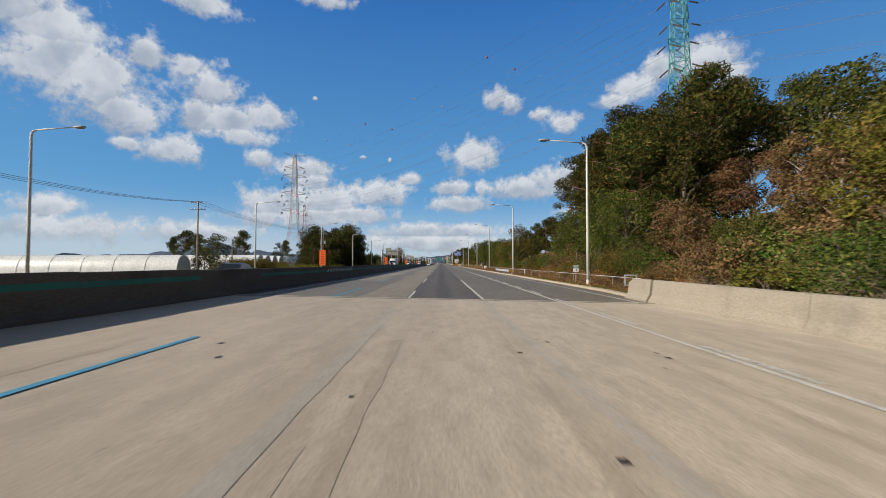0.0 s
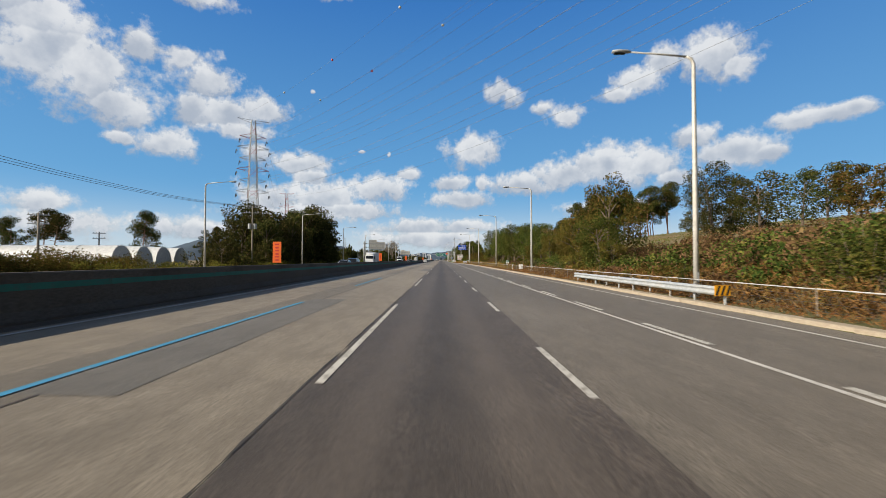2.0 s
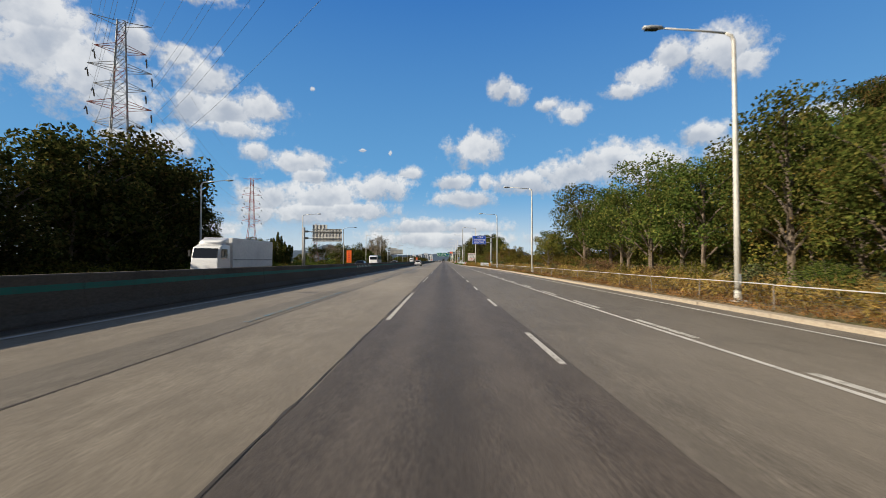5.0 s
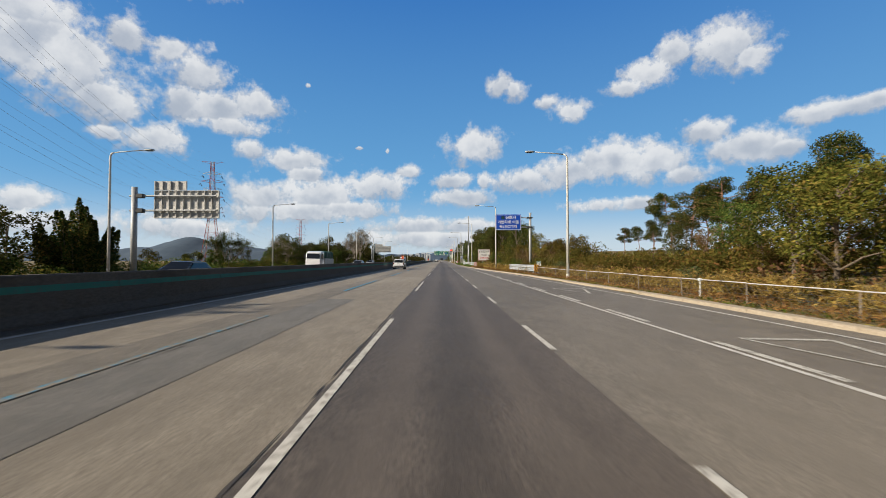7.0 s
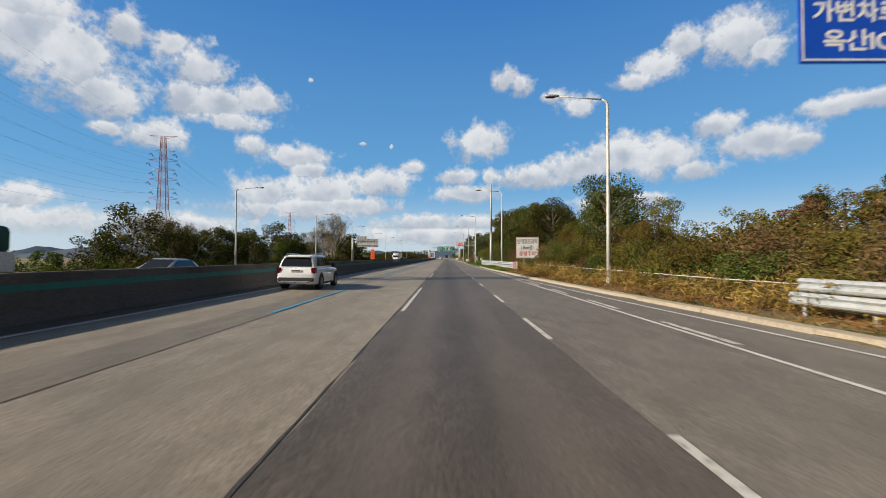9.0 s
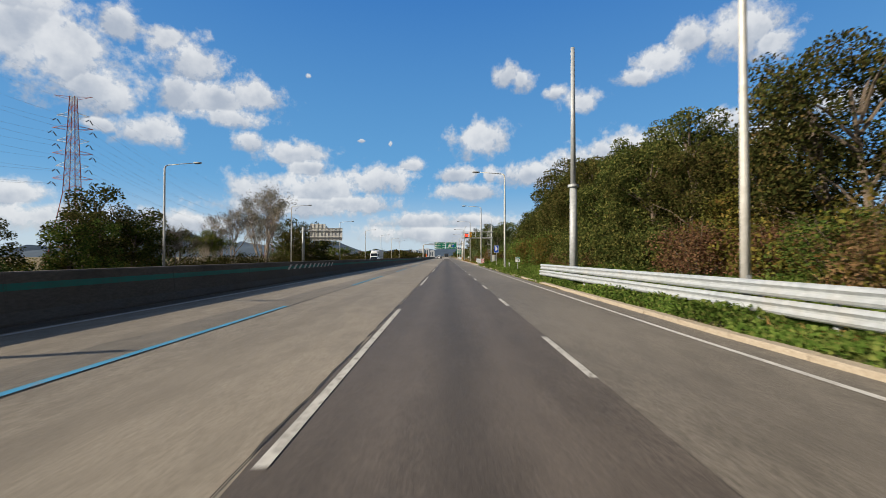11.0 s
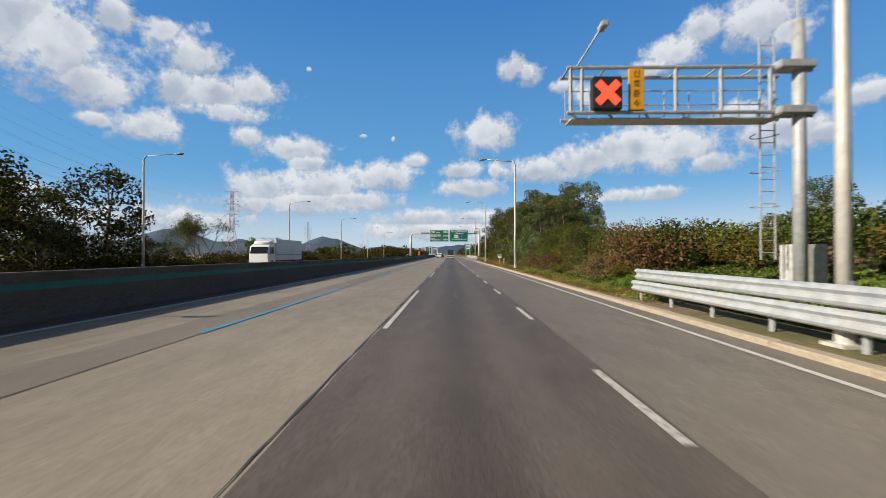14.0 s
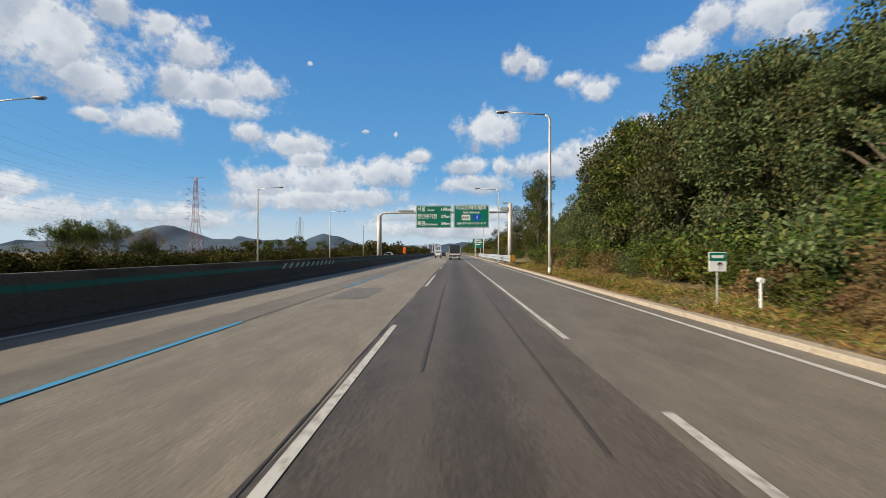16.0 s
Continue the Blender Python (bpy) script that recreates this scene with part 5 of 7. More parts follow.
KINDS = {
    "green": [broad_tree(9, 3.3, 11, M_LEAF, "green leafy tree on the roadside bank"), broad_tree(10, 3.0, 12, M_LEAF, "tall green leafy tree on the roadside bank")],
    "dark": [broad_tree(11, 4.0, 21, M_LEAFDARK, "dense dark green tree in a roadside wood", total=12000), broad_tree(12, 3.6, 22, M_LEAFDARK, "dense dark tree with a ragged top", low=0.15, total=12000)],
    "gold": [broad_tree(8, 3.0, 31, M_LEAFGOLD, "tree with yellow-green autumn leaves"), broad_tree(9, 3.4, 32, M_LEAFGOLD, "tree turning yellow and rust in autumn", low=0.2)],
    "rust": [broad_tree(8, 3.0, 41, M_LEAFRUST, "thin tree with rusty brown leaves"), broad_tree(7, 2.8, 42, M_LEAFRUST, "reddish brown scrub tree with pale stems", low=0.15, bark=M_TWIG)],
    "silver": [broad_tree(11, 3.6, 51, M_SILVER, "tall tree with grey-green leaves turned by wind", low=0.08, total=16000), broad_tree(10, 3.0, 52, M_SILVER, "upright grey-green tree beside the road", low=0.06, total=15000)],
    "creeperwood": [broad_tree(11, 3.7, 23, M_CREEPERWOOD, "broad dark tree hung with creeper in a dense wood", low=0.06, n=46, size=(0.06, 0.145), total=20000), broad_tree(11, 3.4, 24, M_CREEPERWOOD, "dark leafy tree smothered by creeper", low=0.06, n=46, size=(0.06, 0.145), total=20000)],
    "poplar": [broad_tree(13, 1.7, 61, M_LEAFDARK, "narrow dark poplar beside the road", low=0.08, rad=(0.09, 0.15))],
    "cone": [spire_tree(10.5, 4.6, 62, "spiky dark evergreen tree with many leaders")],
    "pine": [pine_tree(13, 3.4, 71, "red-trunked pine with a flat dark crown"), pine_tree(12, 3.8, 72, "leaning red pine with tufted branches", 0.42), pine_tree(14, 3.0, 73, "tall red pine with sparse lower branches", 0.55)],
    "bare": [bare_tree(11, 81, "half-bare tree with pale twigs and few leaves", M_DRYTIP, 6500), bare_tree(9, 82, "airy tree with thin autumn foliage", M_LEAF, 9000)],
    "bush": [shrub(2.0, 1.7, 91, M_LEAF, "green bush on the verge"), shrub(1.8, 1.6, 92, M_LEAFGOLD, "yellowing bush on the verge"), shrub(1.7, 1.7, 93, M_LEAFRUST, "dry rust-brown bush on the verge", count=2000),
             shrub(2.2, 1.6, 94, M_SILVER, "grey-green bush beside the road")],
    "thicket": [shrub(3.2, 2.2, 95, M_LEAFGOLD, "tall yellow and rust autumn thicket", 24, 5200, (0.04, 0.085)), shrub(3.4, 2.2, 96, M_LEAF, "tall green thicket beside the road", 24, 5200, (0.04, 0.085)),
                shrub(3.0, 2.3, 97, M_LEAFRUST, "tall brown thicket of dry stems", 24, 4600, (0.04, 0.085))],
}
# plainer growth of the same kinds for the rows that stand farther back
BACK = dict(total=3800, size=(0.12, 0.25), n=36)
KINDS.update({
    "green_back": [broad_tree(9, 3.3, 111, M_LEAF, "green leafy tree standing back from the road", **BACK), broad_tree(10, 3.0, 112, M_LEAF, "tall green leafy tree standing back", **BACK)],
    "dark_back": [broad_tree(11, 4.0, 121, M_LEAFDARK, "dark green tree in a thick wood", low=0.15, **BACK), broad_tree(12, 3.6, 122, M_LEAFDARK, "dark tree with a ragged top", low=0.12, **BACK)],
    "gold_back": [broad_tree(8, 3.0, 131, M_LEAFGOLD, "yellow-green autumn tree standing back", **BACK), broad_tree(9, 3.4, 132, M_LEAFGOLD, "tree turning rust and yellow standing back", low=0.2, **BACK)],
    "rust_back": [broad_tree(8, 3.0, 141, M_LEAFRUST, "thin rusty brown tree standing back", **BACK)],
    "silver_back": [broad_tree(11, 3.6, 151, M_SILVER, "tall grey-green tree standing back", low=0.12, **BACK)],
})
PARENTS = [o for group in KINDS.values() for o in group]
used = set()


SIZE = {"dark": 0.97, "gold": 0.82, "rust": 0.86, "bush": 0.92, "thicket": 0.9, "bare": 0.92}


def plant(kind, x, y, scale=1.0, which=None, sink=0.0):
    pool = KINDS.get(kind + "_back" if abs(x) > 26 else kind) or KINDS[kind]
    ob = pool[int(rng.integers(len(pool))) if which is None else which % len(pool)]
    s = scale * SIZE.get(kind, 1.0) * rng.uniform(0.9, 1.1)
    m = Matrix.Translation((x, y, land_z(x, y) - 0.05 - sink)) @ Matrix.Rotation(rng.random() * 6.283, 4, "Z") @ Matrix.Diagonal((s * rng.uniform(0.92, 1.1), s * rng.uniform(0.92, 1.1), s, 1))
    if ob.name not in used:
        used.add(ob.name)
        ob.matrix_basis = m
        return ob
    made = copy_thing(ob, m)
    made.matrix_basis = m
    return made


def belt(y0, y1, step, e0, e1, kinds, s0, s1, side=1, x_left=-33.0):
    """Plants at random in a belt along the road, measured outwards from the kerb, or from the far verge."""
    y = y0
    while y < y1:
        yy = y + rng.uniform(-0.4, 0.4) * step
        e = rng.uniform(e0, e1)
        x = along(KERB, yy) + e if side > 0 else x_left - e
        plant(kinds[int(rng.integers(len(kinds)))], x, yy, rng.uniform(s0, s1))
        y += step


def scrub(name, y0, y1, e0, e1, step, h0, h1, leaf, label, side=1, x_left=-33.0, size=(0.06, 0.14), per=150, slim=0.55):
    """A tangle of low growth that nobody could count, in one mesh."""
    r = np.random.default_rng(abs(int(y0 * 7 + e0 * 13)) + 3)
    cs, rs = [], []
    y = y0
    while y < y1:
        yy, e, h = y + r.uniform(-1, 1), r.uniform(e0, e1), r.uniform(h0, h1)
        x = along(KERB, yy) + e if side > 0 else x_left - e
        z = land_z(x, yy)
        for _ in range(6):
            cs.append(np.array([x + r.normal(0, 0.38 * h), yy + r.normal(0, 0.38 * h), z + h * r.uniform(0.15, 0.8)]))
            rs.append(h * r.uniform(0.2, 0.36))
        y += step
    p = clump_points(r, cs, rs, per, 0.85, 0.4)
    return tagged(new(name, leaves_mesh(name, p, size, leaf, r, slim=slim)), label, "scrub", kind="stuff")


# right bank, from the bridge onwards
belt(6, 70, 3.6, 3.2, 4.6, ["bush", "bush", "thicket"], 0.7, 1.1)
belt(4, 36, 4.2, 6.0, 8.0, ["rust", "gold", "thicket"], 0.75, 1.0)
belt(36, 66, 3.6, 6.0, 8.0, ["thicket", "green", "thicket"], 0.6, 0.85)
belt(2, 34, 4.6, 10, 13, ["rust", "rust", "green"], 0.74, 0.92)
belt(34, 66, 4.0, 10, 13, ["green", "green", "rust"], 0.72, 0.95)
belt(6, 34, 5.2, 15, 19, ["dark", "dark", "green"], 0.5, 0.62)
belt(34, 64, 4.6, 15, 19, ["pine", "dark", "pine"], 0.9, 1.1)
for x, y in ((16.5, 36), (18, 40.5), (17, 45), (19.5, 48.5), (21, 53), (20, 36), (22, 43)):
    plant("pine", x, y, rng.uniform(0.98, 1.12), 1)
for k, x, y in (("rust", 14.6, 27), ("green", 14.4, 35), ("green", 15.0, 42), ("green", 14.8, 49)):
    plant(k, x, y, 0.7)
for x, y in ((17.5, 33), (19, 38), (20.5, 46)):
    plant("dark", x, y, 0.95)
scrub("bank_scrub", 4, 70, 4.5, 12.0, 0.30, 1.0, 2.2, M_LEAFRUST, "rust-brown scrub covering the wooded bank")
scrub("bank_scrub", 4, 72, 4.0, 10.0, 0.35, 0.9, 2.0, M_LEAF, "green scrub covering the wooded bank")
belt(38, 70, 6.0, 21, 28, ["pine", "dark", "pine"], 0.95, 1.15)
for x, y, s, w in ((19.5, 60, 1.05, 1), (22.0, 66, 1.15, 0), (23.5, 55, 1.2, 2), (26, 62, 1.25, 1)):
    plant("pine", x, y, s, w)
belt(68, 125, 3.2, 3.0, 4.6, ["bush"], 0.55, 0.95)
scrub("verge_scrub", 66, 122, 4.5, 9.0, 0.9, 0.6, 1.3, M_LEAFRUST, "rust-brown bramble tangle below the grassy hill")
scrub("hill_scrub", 66, 126, 4.2, 9.0, 0.35, 0.9, 1.9, M_LEAF, "green bushes along the foot of the grassy hill")
scrub("hill_scrub", 124, 190, 6.5, 17.0, 0.25, 0.8, 2.0, M_LEAF, "dense green scrub covering the hillside")
scrub("hill_scrub", 128, 190, 7.5, 20.0, 0.45, 1.0, 2.4, M_LEAFGOLD, "yellowing scrub covering the hillside")
scrub("hill_scrub", 70, 124, 3.4, 7.5, 0.3, 0.6, 1.2, M_LEAFRUST, "rust-brown scrub at the foot of the hill")
scrub("hill_scrub", 71, 105, 5.5, 14.0, 0.13, 0.7, 1.6, M_LEAFRUST, "rust-brown bramble covering the lower slope")
scrub("hill_scrub", 104, 136, 7.0, 13.0, 0.4, 0.8, 1.6, M_LEAFGOLD, "green and yellow scrub climbing the hill")
for k, x, y, s in (("gold", 16.6, 97.5, 1.3), ("green", 18.6, 100, 0.82), ("gold", 14.9, 100.5, 0.85), ("green", 19.0, 106.5, 0.72), ("dark", 26, 95, 0.62), ("dark", 29.5, 98, 0.62), ("dark", 27.5, 91, 0.5), ("green", 14.6, 93.5, 0.6), ("dark", 38, 107, 0.5), ("gold", 15.0, 92, 0.5), ("dark", 58, 119, 0.8), ("dark", 64, 122, 0.75), ("dark", 41, 103, 0.62), ("gold", 43, 98, 0.75)):
    plant(k, x, y, s)
belt(118, 190, 3.0, 3.0, 4.6, ["bush", "bush", "thicket"], 0.6, 0.95)
belt(124, 150, 2.6, 5.5, 9.0, ["green", "gold", "green"], 0.58, 0.78)
belt(150, 188, 2.6, 5.5, 9.0, ["green", "gold", "green"], 0.72, 0.95)
belt(140, 156, 3.0, 9, 14, ["green", "gold", "rust"], 0.6, 0.75)
belt(150, 186, 3.2, 9, 15, ["green", "green", "rust"], 0.6, 0.85)
belt(136, 182, 4.0, 16, 26, ["dark", "green", "green"], 0.5, 0.75)
for x, y in ((45, 178), (48, 183), (51, 176), (54, 181), (57, 174), (60, 179), (63, 176), (42, 186), (39, 180), (66, 181), (41, 174), (44, 184), (47, 173), (55, 186), (59, 184), (63, 184)):
    plant("pine", x, y, rng.uniform(0.86, 1.04))
for x, y, q in ((64, 160, 0.42), (67, 164, 0.48), (70, 160, 0.44), (73, 163, 0.5), (61, 163, 0.36)):
    plant("dark", x, y, q)
scrub("dry_brush", 26, 128, 1.9, 5.4, 0.12, 0.5, 1.15, M_STRAW, "rust-brown dry weeds crowding the fence", size=(0.06, 0.18), per=210, slim=0.14)
scrub("dry_brush", 128, 296, 1.9, 5.4, 0.13, 0.5, 1.2, M_STRAW, "rust-brown dry weeds below the fence", size=(0.06, 0.18), per=210, slim=0.14)
belt(188, 238, 3.4, 3.0, 5.0, ["bush"], 0.5, 0.85)
scrub("verge_scrub", 186, 240, 4.5, 10.0, 0.9, 0.5, 1.2, M_LEAFRUST, "rust-brown bramble tangle behind the fence")
scrub("hill_scrub", 190, 300, 10.0, 24.0, 0.8, 0.8, 1.8, M_LEAFGOLD, "yellowing scrub on the low rise")
for k, x, y, s in (("gold", 19.5, 212, 0.52), ("gold", 22.5, 208, 0.48), ("green", 21, 217, 0.55), ("gold", 25, 214, 0.42), ("rust", 23.5, 224, 0.6), ("gold", 27, 221, 0.42), ("gold", 16.8, 204, 0.92), ("green", 18.6, 208.5, 0.66), ("gold", 29, 228, 0.45), ("dark", 34, 250, 0.45), ("gold", 17.5, 222, 0.4), ("dark", 33, 245, 0.5)):
    plant(k, x, y, s)
for x, y in ((42, 260), (45, 256), (47, 264), (50, 258), (52, 268), (55, 262), (44, 270), (57, 256)):
    plant("pine", x, y, rng.uniform(0.88, 1.05))
for x, y in ((52, 242), (56, 248), (60, 244), (63, 251), (66, 246), (70, 252), (59, 252)):
    plant("pine", x, y, rng.uniform(0.9, 1.05))
scrub("verge_scrub", 192, 244, 7.0, 14.0, 0.4, 1.2, 2.4, M_LEAFGOLD, "yellow and rust thicket behind the fence")
for x, y in ((47, 284), (50, 290), (53, 286), (44, 292), (49, 296)):
    plant("pine", x, y, rng.uniform(0.5, 0.62))
belt(240, 300, 2.6, 4.2, 5.6, ["bush", "bush", "thicket"], 0.6, 0.95)
belt(244, 318, 2.8, 6.0, 8.0, ["thicket"], 0.9, 1.2)
belt(246, 300, 3.0, 8.5, 12.0, ["gold", "rust", "gold"], 0.5, 0.68)
scrub("thicket_edge", 244, 318, 7.0, 13.0, 0.5, 2.0, 3.6, M_LEAFGOLD, "dense yellow and rust thicket along the verge")
belt(280, 322, 4.0, 10, 15, ["dark", "green", "gold"], 0.75, 0.95)
# tall trees hung with creeper
WOOD_TOP = [(316, 9.5), (323, 11.0), (333, 12.6), (350, 12.6), (356, 11.7), (362, 10.3), (367, 9.4), (372, 8.0), (375, 6.4), (380, 4.6)]
for back, gap in ((8.8, 3.0), (12.0, 3.4), (16.0, 4.5)):
    y = 318.0
    while y < 378:
        e = back + rng.uniform(-0.7, 0.7)
        x = along(KERB, y) + e
        tall = along(WOOD_TOP, y) * rng.uniform(0.88, 1.06) * (1.0 if back > 10 else 0.86) - (land_z(x, y) + 0.1)
        plant("creeperwood", x, y, tall / 10.6)
        y += gap * rng.uniform(0.8, 1.2) * (1.0 if y < 356 else 0.8)
belt(356, 382, 4.0, 12, 19, ["gold", "dark", "green"], 0.38, 0.5)
belt(322, 356, 2.6, 5.2, 6.8, ["thicket", "bush"], 0.6, 0.95)
scrub("thicket_edge", 316, 340, 5.6, 7.6, 0.3, 1.6, 3.6, M_CREEPERWOOD, "dark vines climbing the wood edge", size=(0.06, 0.12), per=190)
scrub("thicket_edge", 339, 357, 5.4, 7.4, 0.3, 1.6, 3.8, M_VINE, "green vines climbing the wood edge", size=(0.05, 0.10), per=200)
scrub("thicket_edge", 336, 354, 5.2, 7.0, 0.7, 1.6, 3.6, M_LEAFGOLD, "yellow and rust vines climbing the wood edge")
belt(376, 398, 3.0, 5.5, 8.0, ["thicket", "bush"], 0.7, 1.0)
belt(376, 400, 4.0, 9, 14, ["green", "thicket", "gold"], 0.34, 0.48)
scrub("thicket_edge", 355, 372, 6.5, 11.0, 0.25, 1.8, 3.6, M_LEAFDARK, "dark wood edge hung with creeper")
scrub("thicket_edge", 374, 402, 7.0, 13.0, 0.35, 1.3, 2.4, M_LEAF, "green thicket behind the guard rail")
for x, y, q in ((9.6, 404.5, 0.42), (10.2, 408, 0.46), (9.8, 412, 0.45), (10.4, 416, 0.48), (11.2, 410, 0.5), (10.8, 404, 0.44)):
    plant("green", x, y, 0.84 * q)
belt(394, 434, 2.2, 2.8, 4.2, ["thicket", "bush"], 0.6, 0.85)
belt(392, 434, 2.4, 4.6, 7.0, ["thicket"], 0.95, 1.25)
scrub("thicket_edge", 392, 410, 5.0, 9.0, 0.5, 1.6, 2.8, M_LEAFRUST, "dense brown thicket along the verge")
scrub("thicket_edge", 405, 436, 4.6, 9.5, 0.28, 1.8, 3.8, M_SILVER, "tall grey-green thicket along the verge", per=170)
for x, y, s in ((11.5, 421, 0.4), (12.4, 428, 0.44)):
    plant("silver", x, y, s)
belt(436, 474, 2.4, 3.6, 4.8, ["thicket", "bush"], 0.65, 0.85)
scrub("thicket_edge", 436, 476, 4.2, 6.5, 0.6, 1.4, 2.6, M_LEAF, "green thicket at the foot of tall trees")
SILVER_TOP = [(434, 6.5), (438, 9.5), (442, 11.8), (451, 12.2), (460, 10.2), (473, 7.2), (484, 5.5)]
for back, gap in ((7.2, 2.8), (10.5, 3.2), (14.0, 4.2)):
    y = 436.5
    while y < 482:
        x = along(KERB, y) + back + rng.uniform(-0.7, 0.7)
        plant("silver" if rng.random() < 0.8 else "green", x, y, along(SILVER_TOP, y) * rng.uniform(0.86, 1.05) * (1.0 if back > 8 else 0.82) / 10.5)
        y += gap * rng.uniform(0.8, 1.2)
for x, y, q in ((7.9, 431.0, 0.5), (8.4, 429.2, 0.62), (8.8, 432.6, 0.55), (8.1, 427.0, 0.45)):
    plant("bush", x, y, q, 2)
belt(474, 600, 5.5, 5.0, 8.0, ["thicket", "bush", "bush"], 0.7, 1.0)
for x, y, s in ((11.5, 486, 0.95), (12.6, 492, 1.0), (13.8, 499, 0.9), (11.0, 503, 0.8)):
    plant("poplar", x, y, s)
belt(500, 640, 9, 12, 24, ["green", "dark", "gold"], 0.7, 1.0)

# beyond the far carriageway
scrub("far_scrub", -20, 112, 0.5, 5.0, 1.2, 0.8, 1.7, M_LEAF, "green scrub beyond the far carriageway", -1)
scrub("far_mound", 86, 110, 6.0, 10.0, 0.35, 2.6, 4.4, M_LEAFGOLD, "green and yellow bushes before the greenhouses", -1)
scrub("far_scrub", 98, 222, 0.5, 3.5, 0.9, 1.4, 2.6, M_LEAFGOLD, "green and yellow scrub at the foot of the wood", -1)
belt(128, 150, 3.4, 3.0, 9.0, ["dark"], 0.5, 0.68, -1, -33)
belt(148, 200, 3.4, 3.0, 7.0, ["dark"], 0.95, 1.15, -1, -33)
belt(150, 180, 3.6, 8, 13, ["dark"], 1.2, 1.38, -1, -33)
belt(180, 202, 3.0, 5, 12, ["dark"], 1.4, 1.6, -1, -33)
belt(201, 226, 3.2, 2.5, 9, ["dark", "dark", "gold"], 0.6, 0.78, -1, -33)
belt(138, 176, 7.0, 26, 55, ["dark", "pine"], 0.9, 1.1, -1, -33)
scrub("far_scrub", 128, 222, 3.0, 9.0, 0.6, 2.0, 4.5, M_LEAFDARK, "dark undergrowth of the far wood", -1, -33, (0.12, 0.25), 60)
for x, y, s in ((-46.6, 89.4, 0.78), (-50, 93.5, 0.62)):
    plant("dark", x, y, s)
scrub("far_scrub", 190, 345, 0.5, 5.0, 0.8, 1.5, 3.0, M_LEAF, "green and yellow scrub beyond the far carriageway", -1)
scrub("far_scrub", 192, 345, 1.0, 7.0, 1.5, 1.6, 3.4, M_LEAFGOLD, "yellowing scrub beyond the far carriageway", -1)
belt(240, 290, 5.0, 4.0, 12.0, ["green", "dark"], 0.38, 0.52, -1, -33)
belt(288, 348, 3.0, 2.0, 8.0, ["dark", "dark", "green"], 0.58, 0.78, -1, -33)
for x, y, s in ((-38, 417, 1.1), (-41, 412, 1.0), (-36.5, 408, 0.85), (-39, 403, 1.0), (-44, 409, 1.1), (-37, 397, 0.9)):
    plant("dark", x, y, s)
plant("cone", -36.5, 229, 0.98)
plant("cone", -39.5, 233, 0.8)
for x, y, s, w in ((-38, 262, 0.85, 1), (-37, 300, 0.8, 1), (-39, 292, 0.9, 0), (-44, 306, 0.9, 0), (-37, 379, 1.55, 0), (-40, 364, 0.85, 1), (-41, 373, 1.2, 0), (-38, 357, 0.9, 1), (-41, 369, 0.8, 1), (-39.5, 386, 1.15, 0), (-40, 441, 1.15, 1), (-41, 473, 0.8, 1), (-44, 471, 0.75, 1), (-38.5, 475, 0.6, 1), (-37, 349, 0.7, 0), (-47, 318, 1.0, 0)):
    plant("bare", x, y, s, w)
scrub("far_scrub", 345, 412, 0.5, 4.0, 0.8, 1.6, 3.2, M_LEAFDARK, "dark scrub beyond the far carriageway", -1)
belt(391, 430, 4.2, 3.0, 9.0, ["dark", "bare"], 0.5, 0.7, -1, -33)
for x, y, s in ((-38, 346, 0.85), (-40.5, 341, 0.9), (-37, 351.5, 0.62)):
    plant("dark", x, y, s)
scrub("far_scrub", 412, 640, 0.5, 6.0, 0.4, 1.8, 3.0, M_LEAFDARK, "dark green field-edge scrub beyond the far carriageway", -1, size=(0.09, 0.2), per=100)
belt(480, 620, 14, 6.0, 20.0, ["green", "bare", "dark"], 0.5, 0.75, -1, -33)
scrub("far_hedge", 500, 700, 2.0, 44.0, 0.9, 2.0, 4.8, M_LEAFDARK, "dark hedgerow trees across the fields", -1, -33, (0.16, 0.34), 30)
scrub("far_wood", 600, 1040, 1.0, 14.0, 1.6, 4.0, 8.5, M_LEAFDARK, "distant dark wood along the far carriageway", -1, -33, (0.3, 0.6), 9)
scrub("far_wood", 620, 1040, 8.0, 22.0, 1.6, 4.0, 8.5, M_LEAFDARK, "distant dark wood along the motorway", 1, -33, (0.3, 0.6), 9)

for ob in PARENTS:
    if ob.name not in used:
        for c in list(ob.children):
            bpy.data.objects.remove(c)
        bpy.data.objects.remove(ob)


# ---------------------------------------------------------------- grass, straw and creeper on the verges
def verge_stuff(name, y0, y1, e0, e1, count, mat, label, size, slim, up, height, bare=0.1):
    r = np.random.default_rng(int(y0) + 5)
    ys = r.uniform(y0, y1, count)
    es = e0 + (e1 - e0) * r.random(count) ** 1.2
    xs = np.interp(ys, [q[0] for q in KERB], [q[1] for q in KERB]) + es
    patch = np.array([noise.noise(Vector((x * 0.5, y * 0.35, 2.0))) for x, y in zip(xs, ys)])
    keep = patch > r.uniform(-0.8, bare, count)
    c = np.array([(x, y, land_z(x, y) + height * q * (0.6 + p)) for x, y, q, p in zip(xs[keep], ys[keep], r.random(keep.sum()), patch[keep])])
    ob = new(name, leaves_mesh(name, c, size, mat, r, -0.6 if up > 1 else 0.2, slim, up))
    return tagged(ob, label, "plants", kind="stuff")


